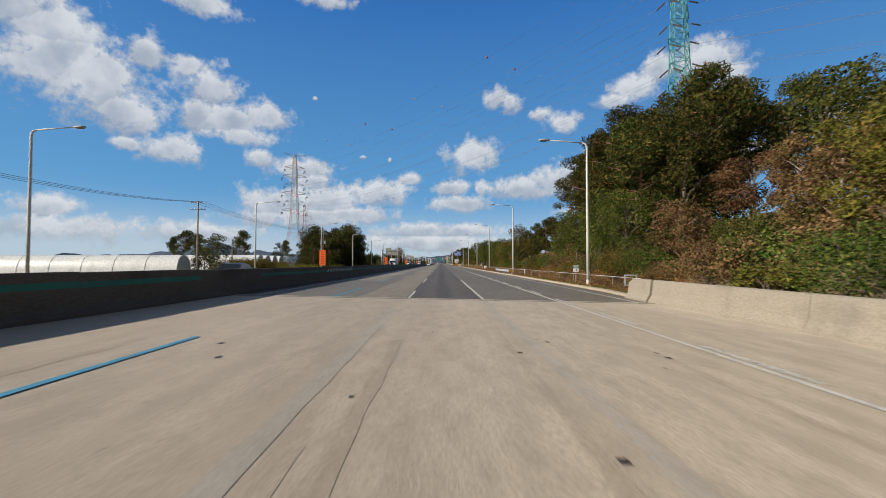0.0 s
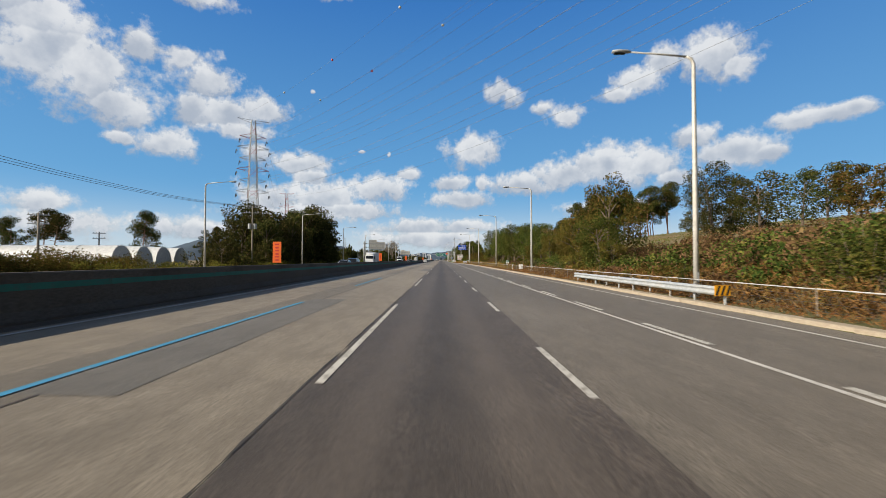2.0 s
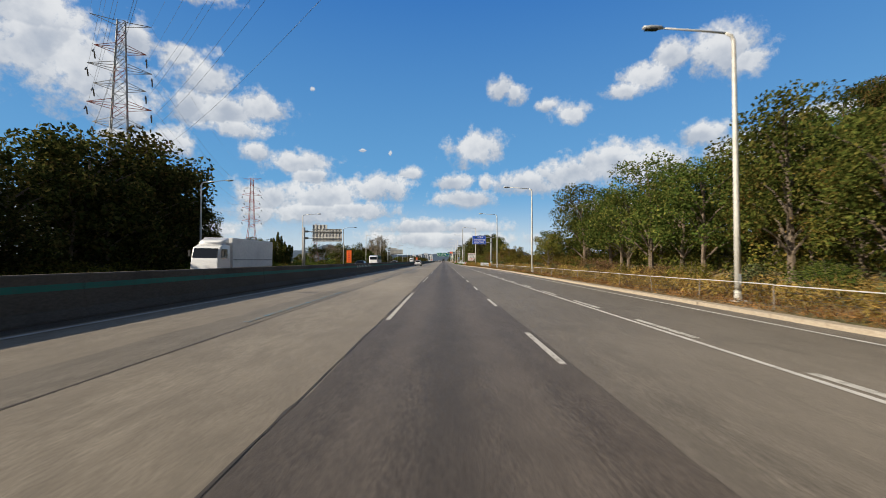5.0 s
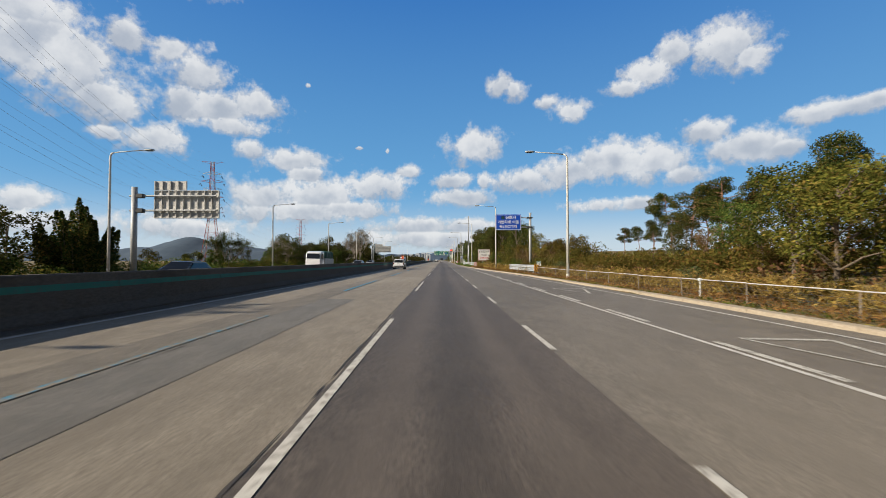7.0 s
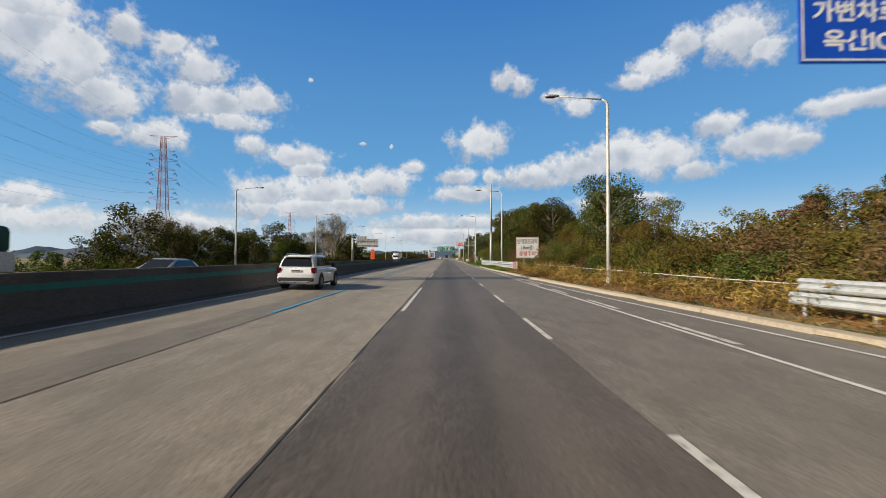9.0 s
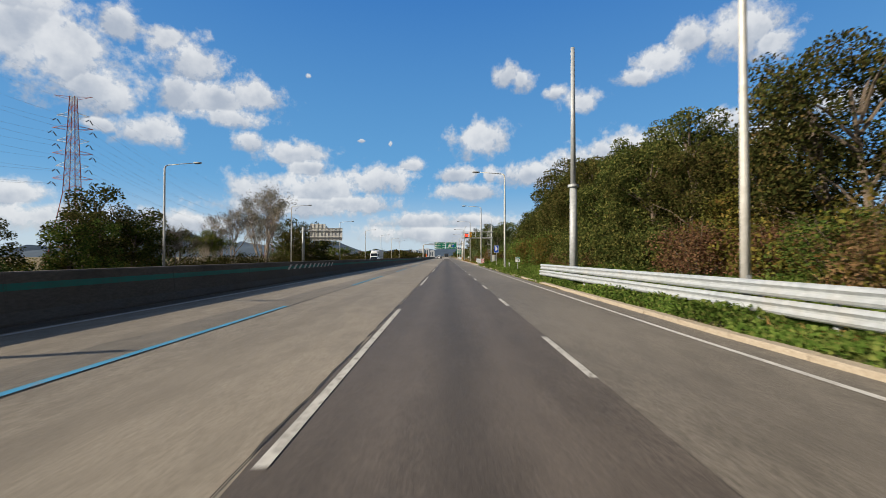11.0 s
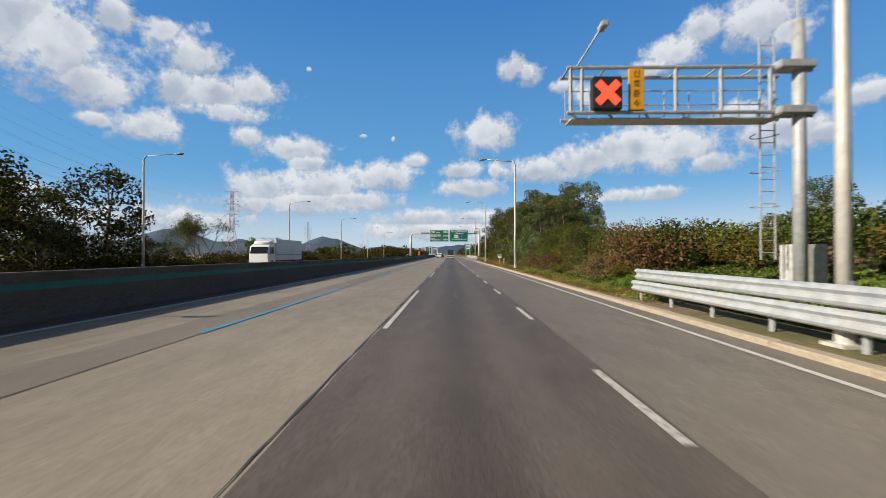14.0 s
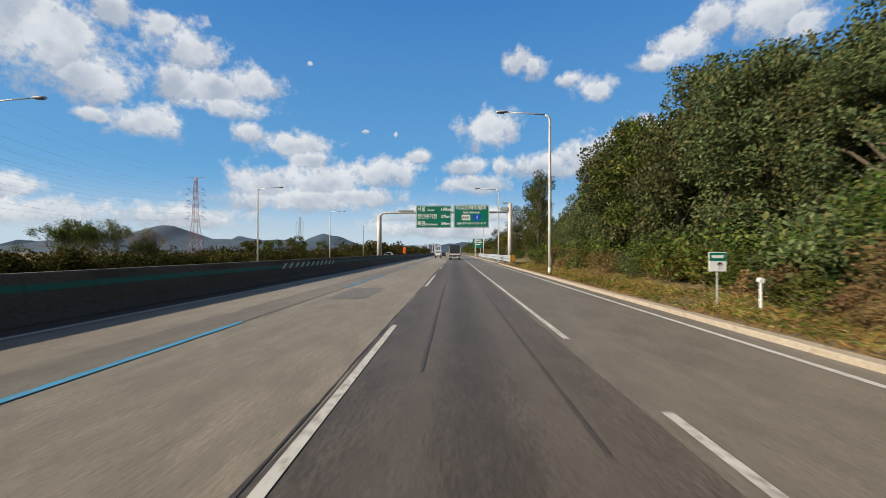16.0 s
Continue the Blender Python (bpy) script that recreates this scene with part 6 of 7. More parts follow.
verge_stuff("dry_grass", 23, 130, 0.7, 5.0, 30000, M_STRAW, "dry brown grass and dead stems on the verge", (0.06, 0.19), 0.10, 0.2, 0.32)
verge_stuff("dry_grass", 130, 300, 0.7, 4.4, 42000, M_STRAW, "dry brown grass and dead stems below the fence", (0.06, 0.19), 0.10, 0.2, 0.34)
verge_stuff("green_grass", 24, 60, 0.6, 1.8, 3000, M_GRASS, "short yellow-green grass behind the kerb", (0.06, 0.16), 0.12, 0.3, 0.1)
verge_stuff("green_grass", 180, 300, 0.6, 1.6, 6000, M_GRASS, "short yellow-green grass behind the kerb", (0.06, 0.16), 0.12, 0.3, 0.1)
verge_stuff("creeper", 290, 372, 0.22, 9.0, 190000, M_VINE, "bright green creeper covering the bank", (0.032, 0.07), 0.75, 1.2, 0.42, -0.4)
verge_stuff("creeper_fringe", 318, 371, -0.08, 0.7, 9000, M_VINE, "creeper spilling over the kerb stones", (0.04, 0.085), 0.75, 1.2, 0.34, 0.5)
verge_stuff("creeper", 372, 400, 2.0, 7.5, 26000, M_VINE, "bright green creeper behind the guard rail", (0.04, 0.085), 0.75, 1.2, 0.40, -0.4)
verge_stuff("verge_grass", 384, 480, 0.55, 3.4, 34000, M_GRASS, "mixed green and dry grass behind the kerb", (0.04, 0.13), 0.13, 0.3, 0.22)
verge_stuff("dry_grass", 425, 480, 0.7, 4.0, 12000, M_STRAW, "dry brown grass on the verge", (0.06, 0.17), 0.10, 0.2, 0.3)
verge_stuff("dry_grass", 386, 482, 0.3, 2.4, 20000, M_STRAW, "short dry yellow grass behind the kerb", (0.05, 0.14), 0.10, 0.2, 0.14)
verge_stuff("hill_grass", 72, 300, 8.0, 60.0, 42000, M_GRASS, "yellowing grass on the hillside", (0.12, 0.34), 0.10, 0.3, 0.2)


# ---------------------------------------------------------------- transmission towers and wires
M_TOWERGREY = surface("tower_steel", (0.34, 0.35, 0.36), (0.45, 0.46, 0.46), 2, 0.3, 0.6, 0.3, 0)
M_TOWERRED = paint("tower_red", (0.42, 0.10, 0.07), 0.6)
M_TOWERWHITE = paint("tower_white", (0.62, 0.62, 0.60), 0.6)
M_TOWERTEAL = paint("tower_teal", (0.10, 0.36, 0.36), 0.6)
M_WIRE = paint("wire", (0.22, 0.23, 0.24), 0.5)
ARM_Z = [0.50, 0.575, 0.65, 0.725, 0.80, 0.875]


def tower(x, y, h, turn, mats, label):
    t = thing("transmission_tower", label, "transmission tower", "transmission towers")

    def half(z):
        return float(np.interp(z / h, [0, 0.42, 1.0], [0.085 * h, 0.032 * h, 0.013 * h]))

    zs = list(np.linspace(0, 0.42 * h, 5)) + list(np.linspace(0.42 * h, h, 13))[1:]
    r = 0.0021 * h
    for i, (sx, sy) in enumerate(((1, 1), (1, -1), (-1, -1), (-1, 1))):
        part("leg", Build().pipe([(sx * half(z), sy * half(z), z - (0.5 if z == 0 else 0)) for z in (0, 0.42 * h, h)], r * 1.3, r, 5), mats[0], t)
    for k, (a, b) in enumerate(zip(zs, zs[1:])):
        w = Build()
        ha, hb = half(a), half(b)
        for s in (1, -1):
            for p, q in (((-ha, a), (hb, b)), ((ha, a), (-hb, b))):
                w.tube((p[0], s * ha, p[1]), (q[0], s * hb, q[1]), r * 0.55, n=4, caps=False)
                w.tube((s * ha, p[0], p[1]), (s * hb, q[0], q[1]), r * 0.55, n=4, caps=False)
            w.tube((-hb, s * hb, b), (hb, s * hb, b), r * 0.5, n=4, caps=False)
            w.tube((s * hb, -hb, b), (s * hb, hb, b), r * 0.5, n=4, caps=False)
        part("lattice_panel", w, mats[k % len(mats)], t)
    for k, f in enumerate(ARM_Z):
        ln = (0.085 if k % 2 else 0.105) * h
        for s in (1, -1):
            c = s * half(f * h)
            arm = Build()
            for yy in (-1, 1):
                arm.tube((c, yy * half(f * h), f * h), (s * ln, 0, f * h + 0.01 * h), r * 0.6, n=4)
                arm.tube((c, yy * half(f * h), f * h + 0.028 * h), (s * ln, 0, f * h + 0.01 * h), r * 0.6, n=4)
            a = part("crossarm", arm, mats[k % len(mats)], t)
            part("insulator", Build().tube((s * ln, -0.5, f * h - 0.012 * h), (s * ln, -2.2, f * h - 0.03 * h), 0.16, n=6).tube((s * ln, 0.5, f * h - 0.012 * h), (s * ln, 2.2, f * h - 0.03 * h), 0.16, n=6), M_DARKMETAL, a)
    top = Build()
    for s in (1, -1):
        top.tube((s * half(h), 0, h), (s * 0.10 * h, 0, h + 0.004 * h), r * 0.7, n=4).tube((s * half(h), 0, h - 0.02 * h), (s * 0.10 * h, 0, h + 0.004 * h), r * 0.6, n=4)
    part("top_arm", top, mats[0], t)
    t.matrix_basis = Matrix.Translation((x, y, land_z(x, y))) @ Matrix.Rotation(turn, 4, "Z")
    return Vector((x, y, land_z(x, y))), turn, h


def span(a, b, name, label, sag, balls=False):
    """Conductors hung between two towers."""
    w = thing(name, label, "power line", "power lines")
    (pa, ta, ha), (pb, tb, hb) = a, b
    rows = [(f, (0.085 if k % 2 else 0.105)) for k, f in enumerate(ARM_Z)] + [(1.004, 0.10)]
    for f, ln in rows:
        for s in (1, -1):
            p = pa + Matrix.Rotation(ta, 3, "Z") @ Vector((s * ln * ha, 0, 0)) + Vector((0, 0, f * ha - (0.02 * ha if f < 1 else 0)))
            q = pb + Matrix.Rotation(tb, 3, "Z") @ Vector((s * ln * hb, 0, 0)) + Vector((0, 0, f * hb - (0.02 * hb if f < 1 else 0)))
            pts = [p.lerp(q, u) - Vector((0, 0, 4 * sag * u * (1 - u))) for u in np.linspace(0, 1, 25)]
            part("conductor", Build().pipe(pts, 0.022 if f < 1 else 0.016, n=4), M_WIRE, w)
            if balls and f > 1:
                for u in (0.25, 0.42, 0.58, 0.75):
                    c = p.lerp(q, u) - Vector((0, 0, 4 * sag * u * (1 - u)))
                    bm = bmesh.new()
                    bmesh.ops.create_icosphere(bm, subdivisions=2, radius=0.32, matrix=Matrix.Translation(c))
                    bm.verts.index_update()
                    part("marker_ball", Build().add([v.co for v in bm.verts], [[v.index for v in g.verts] for g in bm.faces]), M_RED if u in (0.25, 0.58) else M_TOWERWHITE, w, smooth=True)
                    bm.free()
    return w


T0 = tower(50.0, 91.7, 60.0, 0.75, [M_TOWERTEAL], "teal steel lattice transmission tower behind the trees")
T1 = tower(-79.8, 239.9, 62.0, 0.55, [M_TOWERGREY, M_TOWERGREY, M_TOWERRED], "grey and red lattice transmission tower beside the wood")
T2 = tower(-140.4, 454.9, 63.0, 0.22, [M_TOWERRED, M_TOWERWHITE], "red and white lattice transmission tower")
T3 = tower(-164.0, 699.0, 50.0, 0.12, [M_TOWERRED, M_TOWERWHITE], "distant red and white transmission tower")
T4 = tower(-210.0, 1020.0, 50.0, 0.12, [M_TOWERGREY], "distant grey transmission tower")
T5 = tower(175.0, -40.0, 60.0, 0.75, [M_TOWERTEAL], "teal lattice transmission tower behind the hill")
span(T5, T0, "power_line", "high voltage wires reaching the hill", 9)
span(T0, T1, "power_line", "high voltage wires with marker balls crossing the road", 7, True)
span(T1, T2, "power_line", "high voltage wires over the fields", 9)
span(T2, T3, "power_line", "high voltage wires over the distant fields", 9)
span(T3, T4, "power_line", "far high voltage wires", 11)


# ---------------------------------------------------------------- concrete utility poles
def utility_pole(x, y, h, transformer, label):
    p = thing("utility_pole", label, "utility pole", "utility poles")
    part("pole", Build().tube((0, 0, -0.5), (0, 0, h), 0.19, 0.11, 12), M_CONC, p, smooth=True)
    for z in (h - 0.35, h - 1.5):
        arm = part("crossarm", Build().box(-1.2, 1.2, -0.05, 0.05, z, z + 0.1), M_STEEL, p)
        for s in (-1.05, -0.5, 0.5, 1.05):
            part("insulator", Build().tube((s, 0, z + 0.1), (s, 0, z + 0.32), 0.06, 0.04, 8), M_SIGNWHITE, arm)
    if transformer:
        for s in (-1, 1):
            part("transformer", Build().tube((s * 0.5, 0, h - 4.6), (s * 0.5, 0, h - 3.6), 0.32, n=14), M_STEEL, p)
    p.matrix_basis = Matrix.Translation((x, y, land_z(x, y))) @ Matrix.Rotation(0.3, 4, "Z")
    return Vector((x, y, land_z(x, y) + h - 0.1))


tops = [utility_pole(-46, 20, 13.2, False, "concrete utility pole beside the greenhouses"), utility_pole(-42, 76.1, 13.6, False, "concrete utility pole with steel crossarms"), utility_pole(-37.7, 141, 13.6, True, "concrete utility pole with a transformer")]
for a, b in zip(tops, tops[1:]):
    w = thing("overhead_line", "thin overhead lines between utility poles", "power line")
    for s in (-1, 0, 1):
        part("conductor", Build().pipe([a.lerp(b, u) + Vector((s, 0, -4 * 1.6 * u * (1 - u))) for u in np.linspace(0, 1, 15)], 0.022, n=4), M_WIRE, w)
for x, y in ((-52, 110), (-75, 150)):
    utility_pole(x, y, 9.0, False, "slim concrete utility pole on the land")


# ---------------------------------------------------------------- greenhouses
def greenhouse(x, y_mid, y0, y1, w, h):
    g = thing("greenhouse", "long arched greenhouse of white plastic film", "greenhouse", "greenhouses beyond the road")
    arc = [(w / 2 * math.cos(a), h * max(0.0, math.sin(a)) ** 0.7) for a in np.linspace(0, math.pi, 13)]
    b = Build()
    ys = list(np.arange(y0, y1, 3.0)) + [y1]
    n = len(arc)
    v = [(px, y, pz * (1 + 0.012 * math.sin(y * 2.1))) for y in ys for px, pz in arc]
    f = [(j * n + i, j * n + i + 1, (j + 1) * n + i + 1, (j + 1) * n + i) for j in range(len(ys) - 1) for i in range(n - 1)]
    part("film", b.add(v, f), M_VINYL, g, smooth=True)
    for y in (y0, y1):
        part("end_wall", Build().add([(px, y, pz) for px, pz in arc], [tuple(range(n))]), M_VINYL, g)
    for y in ys[::2] + [y1 + 0.03]:
        part("hoop", Build().pipe([(px * 1.008, y, pz * 1.012 + 0.01) for px, pz in arc], 0.03, n=5), M_STEEL, g)
    part("door", Build().box(-0.9, 0.9, y1 + 0.03, y1 + 0.08, 0, 2.0, 0.01), M_SIGNWHITE, g)
    g.matrix_basis = Matrix.Translation((x, y_mid, land_z(x, y_mid) - 0.02)) @ Matrix.Rotation(radians(-90), 4, "Z")


for k in range(2):
    greenhouse(-50.0 - 3 * k, 86.0 + 5.2 * k, -84, 0.0, 5.0, 4.5 - 0.2 * k)
for k in range(4):
    greenhouse(-49.6, 121.6 + 5.2 * k, -48 - 3.0 * k, 0.0, 5.0, 5.2)


# ---------------------------------------------------------------- far town
def apartment_block(x, y, w, h):
    a = thing("apartment_building", "pale high-rise apartment slab far away", "building", "far apartment slabs")
    part("wall", Build().box(-w / 2, w / 2, -7, 7, -2, h), M_CLAD, a)
    part("roof", Build().box(-w / 2 + 2, w / 2 - 2, -4, 4, h, h + 4), M_CLAD, a)
    for k in range(int(w / 7)):
        xx = -w / 2 + 3.5 + k * 7
        part("window_column", Build().box(xx - 2.2, xx + 2.2, -7.2, -6.95, 2, h - 3), M_HILL, a)
    a.matrix_basis = Matrix.Translation((x, y, 0))


for k in range(4):
    apartment_block(-128 + 24 * k, 2050 + 40 * (k % 3), 18, 22 + 4 * (k % 3))


# ---------------------------------------------------------------- vehicles
def rounded(w, z0, z1, y, r=0.12, n=4, tuck=0.0):
    """A rounded upright section across a vehicle, half width w; tuck narrows its top."""
    pts = []
    for cx, cz, a0 in ((w - r, z0 + r, -90), (w - r - tuck, z1 - r, 0), (-w + r + tuck, z1 - r, 90), (-w + r, z0 + r, 180)):
        for k in range(n + 1):
            a = radians(a0 + 90 * k / n)
            pts.append((cx + r * math.cos(a), y, cz + r * math.sin(a)))
    return pts


def wheel(parent, x, y, r, w, rim_mat=None):
    s = 1 if x > 0 else -1
    t = part("wheel", Build().tube((x - s * w, y, r), (x, y, r), r, n=24), M_TYRE, parent)
    part("rim", Build().tube((x - s * 0.03, y, r), (x + s * 0.008, y, r), r * 0.64, r * 0.60, 16), rim_mat or M_CHROME, t)
    return t


def suv(at, paint_mat, label, name="suv_car"):
    c = thing(name, label, "car")
    low = [(0.0, 0.78, 0.42, 0.80), (0.06, 0.90, 0.34, 1.02), (0.35, 0.945, 0.26, 1.10), (1.0, 0.95, 0.24, 1.08), (2.4, 0.95, 0.24, 1.06), (3.5, 0.945, 0.24, 1.04), (4.2, 0.92, 0.26, 1.00), (4.6, 0.84, 0.30, 0.90), (4.78, 0.70, 0.36, 0.74)]
    body = Build().loft([rounded(w, a, b, y, 0.13, 4, 0.03) for y, w, a, b in low])
    part("body", smooth_by_angle(body.mesh("body", paint_mat)), paint_mat, c)
    cab = [(0.10, 0.86, 1.02, 1.12), (0.20, 0.84, 1.02, 1.42), (0.42, 0.82, 1.02, 1.63), (1.0, 0.81, 1.02, 1.69), (2.2, 0.80, 1.02, 1.69), (2.75, 0.79, 1.02, 1.62), (3.45, 0.80, 1.02, 1.12)]
    part("roof", smooth_by_angle(Build().loft([rounded(w, a, b, y, 0.05, 3, 0.13 * min(1, (b - a) / 0.6)) for y, w, a, b in cab]).mesh("roof", paint_mat)), paint_mat, c)
    # windows stand a little proud of the cabin
    part("rear_window", Build().add([(-0.74, 0.085, 1.13), (0.74, 0.085, 1.13), (0.68, 0.170, 1.40), (-0.68, 0.170, 1.40), (0.62, 0.30, 1.54), (-0.62, 0.30, 1.54)], [(0, 1, 2, 3), (3, 2, 4, 5)]), M_GLASS, c)
    part("spoiler", Build().box(-0.64, 0.64, 0.16, 0.5, 1.57, 1.62, 0.02), paint_mat, c)
    for s in (1, -1):
        f = (lambda q: q) if s > 0 else (lambda q: q[::-1])
        part("side_window", Build().add([(s * 0.845, 0.62, 1.14), (s * 0.835, 2.05, 1.14), (s * 0.73, 2.0, 1.58), (s * 0.735, 0.95, 1.57)], [f((0, 1, 2, 3))]), M_GLASS, c)
        part("front_window", Build().add([(s * 0.835, 2.12, 1.14), (s * 0.825, 3.22, 1.14), (s * 0.74, 2.62, 1.56), (s * 0.73, 2.07, 1.58)], [f((0, 1, 2, 3))]), M_GLASS, c)
        part("tail_light", Build().box(min(s * 0.72, s * 0.925), max(s * 0.72, s * 0.925), 0.0, 0.34, 0.80, 1.07, 0.03), M_TAIL, c)
        part("mirror", Build().box(min(s * 0.92, s * 1.1), max(s * 0.92, s * 1.1), 2.95, 3.12, 1.08, 1.26, 0.03), M_TRIM, c)
        part("roof_rail", Build().pipe([(s * 0.66, 0.5, 1.66), (s * 0.66, 0.8, 1.74), (s * 0.66, 2.2, 1.74), (s * 0.66, 2.5, 1.68)], 0.018, n=6), M_CHROME, c)
        part("sill", Build().box(min(s * 0.90, s * 0.965), max(s * 0.90, s * 0.965), 1.2, 3.4, 0.24, 0.34, 0.02), M_TRIM, c)
        for y in (0.98, 3.80):
            arch = Build()
            ring = [(s * 0.955, y + 0.46 * math.cos(a), 0.37 + 0.46 * math.sin(a)) for a in np.linspace(-0.25, math.pi + 0.25, 14)]
            arch.add(ring, [tuple(range(14)) if s > 0 else tuple(range(13, -1, -1))])
            part("wheel_arch", arch, M_BLACK, c)
            wheel(c, s * 0.965, y, 0.37, 0.24, M_STEELDARK)
        part("door_handle", Build().box(min(s * 0.945, s * 0.975), max(s * 0.945, s * 0.975), 1.25, 1.45, 0.93, 0.965, 0.008), M_CHROME, c)
    part("rear_bumper", Build().box(-0.86, 0.86, -0.06, 0.3, 0.40, 0.60, 0.04), M_TRIM, c)
    part("skid_plate", Build().box(-0.7, 0.7, -0.075, 0.1, 0.36, 0.44, 0.02), M_CHROME, c)
    plate = part("number_plate", Build().box(-0.26, 0.26, -0.012, 0.02, 0.86, 0.98, 0.004), M_SIGNWHITE, c)
    part("text_bar", Build().box(-0.2, 0.2, -0.016, -0.012, 0.89, 0.95), M_BLACK, plate)
    part("windscreen", Build().add([(-0.72, 3.43, 1.14), (0.72, 3.43, 1.14), (0.62, 2.80, 1.585), (-0.62, 2.80, 1.585)], [(3, 2, 1, 0)]), M_GLASS, c)
    c.matrix_basis = at
    return c


def sedan(at, paint_mat, label):
    c = thing("sedan_car", label, "car", "cars on the opposite carriageway")
    low = [(0.0, 0.70, 0.40, 0.72), (0.12, 0.86, 0.28, 0.90), (0.9, 0.91, 0.22, 0.95), (2.6, 0.91, 0.22, 0.94), (3.6, 0.90, 0.22, 0.90), (4.4, 0.84, 0.26, 0.80), (4.65, 0.66, 0.36, 0.64)]
    part("body", smooth_by_angle(Build().loft([rounded(w, a, b, y, 0.12, 4, 0.03) for y, w, a, b in low]).mesh("body", paint_mat)), paint_mat, c)
    cab = [(0.55, 0.80, 0.86, 0.94), (1.15, 0.76, 0.86, 1.38), (1.8, 0.74, 0.86, 1.46), (2.5, 0.74, 0.86, 1.45), (3.5, 0.80, 0.86, 0.94)]
    part("roof", smooth_by_angle(Build().loft([rounded(w, a, b, y, 0.04, 3, 0.14 * min(1, (b - a) / 0.5)) for y, w, a, b in cab]).mesh("roof", paint_mat)), paint_mat, c)
    part("rear_window", Build().add([(-0.62, 0.70, 1.0), (0.62, 0.70, 1.0), (0.56, 1.12, 1.35), (-0.56, 1.12, 1.35)], [(0, 1, 2, 3)]), M_GLASS, c)
    part("windscreen", Build().add([(-0.66, 3.42, 0.99), (0.66, 3.42, 0.99), (0.58, 2.58, 1.42), (-0.58, 2.58, 1.42)], [(3, 2, 1, 0)]), M_GLASS, c)
    for s in (1, -1):
        part("side_window", Build().add([(s * 0.80, 0.95, 0.98), (s * 0.80, 3.2, 0.98), (s * 0.665, 2.5, 1.38), (s * 0.665, 1.3, 1.37)], [(0, 1, 2, 3) if s > 0 else (3, 2, 1, 0)]), M_GLASS, c)
        part("head_light", Build().box(min(s * 0.5, s * 0.8), max(s * 0.5, s * 0.8), 4.40, 4.58, 0.58, 0.72, 0.02), M_CHROME, c)
        part("mirror", Build().box(min(s * 0.86, s * 1.02), max(s * 0.86, s * 1.02), 2.9, 3.05, 0.92, 1.05, 0.02), paint_mat, c)
        for y in (0.9, 3.65):
            wheel(c, s * 0.92, y, 0.33, 0.22)
    c.matrix_basis = at
    return c


def box_truck(at, label, length=8.5, body_mat=None, open_load=False, name="box_truck"):
    """A forward-control lorry; y runs from its tail to its nose."""
    c = thing(name, label, "truck")
    body_mat = body_mat or M_BOXWHITE
    L = length
    part("chassis", Build().box(-0.45, 0.45, 0.2, L + 1.6, 0.55, 0.85, 0.03), M_DARKMETAL, c)
    if open_load:
        part("bed", Build().box(-1.15, 1.15, 0, L - 0.2, 0.95, 1.75, 0.04), body_mat, c)
        part("load", Build().loft([rounded(1.1 - 0.1 * (k % 2), 1.7, 2.75 + 0.12 * math.sin(k * 2), 0.2 + (L - 0.7) * k / 5, 0.25, 3) for k in range(6)]), M_TARP, c, "green tarpaulin load")
    else:
        part("cargo_box", Build().box(-1.2, 1.2, 0, L - 0.15, 0.95, 3.35, 0.05), body_mat, c)
        for s in (1, -1):
            part("side_rail", Build().box(min(s * 1.2, s * 1.23), max(s * 1.2, s * 1.23), 0.1, L - 0.3, 1.55, 1.65), M_STEEL, c)
        part("rear_door", Build().box(-1.12, 1.12, -0.03, 0.0, 1.0, 3.25, 0.008), body_mat, c)
    cab = [(L, 1.12, 0.7, 2.75), (L + 0.9, 1.12, 0.6, 2.8), (L + 1.5, 1.12, 0.5, 2.55), (L + 1.8, 1.08, 0.5, 1.7), (L + 1.85, 1.05, 0.5, 1.4)]
    part("cab", smooth_by_angle(Build().loft([rounded(w, a, b, y, 0.14, 4, 0.05) for y, w, a, b in cab]).mesh("cab", M_CARWHITE)), M_CARWHITE, c)
    if not open_load:
        part("wind_deflector", Build().loft([rounded(1.0, 2.7, 3.3, L + 0.1, 0.1, 3), rounded(0.95, 2.7, 3.1, L + 0.7, 0.1, 3), rounded(0.8, 2.7, 2.95, L + 1.2, 0.1, 3)]), M_CARWHITE, c, smooth=True)
    part("windscreen", Build().add([(-0.95, L + 1.83, 1.72), (0.95, L + 1.83, 1.72), (0.92, L + 1.60, 2.45), (-0.92, L + 1.60, 2.45)], [(3, 2, 1, 0)]), M_GLASS, c)
    for s in (1, -1):
        part("side_window", Build().add([(s * 1.125, L + 0.5, 1.7), (s * 1.125, L + 1.5, 1.7), (s * 1.1, L + 1.4, 2.4), (s * 1.1, L + 0.5, 2.4)], [(0, 1, 2, 3) if s > 0 else (3, 2, 1, 0)]), M_GLASS, c)
        part("mirror", Build().box(min(s * 1.2, s * 1.4), max(s * 1.2, s * 1.4), L + 1.5, L + 1.6, 1.8, 2.3, 0.03), M_TRIM, c)
        part("tail_light", Build().box(min(s * 0.8, s * 1.1), max(s * 0.8, s * 1.1), -0.06, 0.0, 0.70, 0.86, 0.01), M_TAIL, c)
        for y in (1.2, 2.3, L + 0.9):
            wheel(c, s * 1.12, y, 0.48, 0.3, M_STEEL)
    part("bumper", Build().box(-1.1, 1.1, L + 1.75, L + 1.95, 0.45, 0.75, 0.04), M_TRIM, c)
    part("under_run_bar", Build().box(-1.1, 1.1, -0.02, 0.1, 0.5, 0.62, 0.02), M_DARKMETAL, c)
    c.matrix_basis = at
    return c


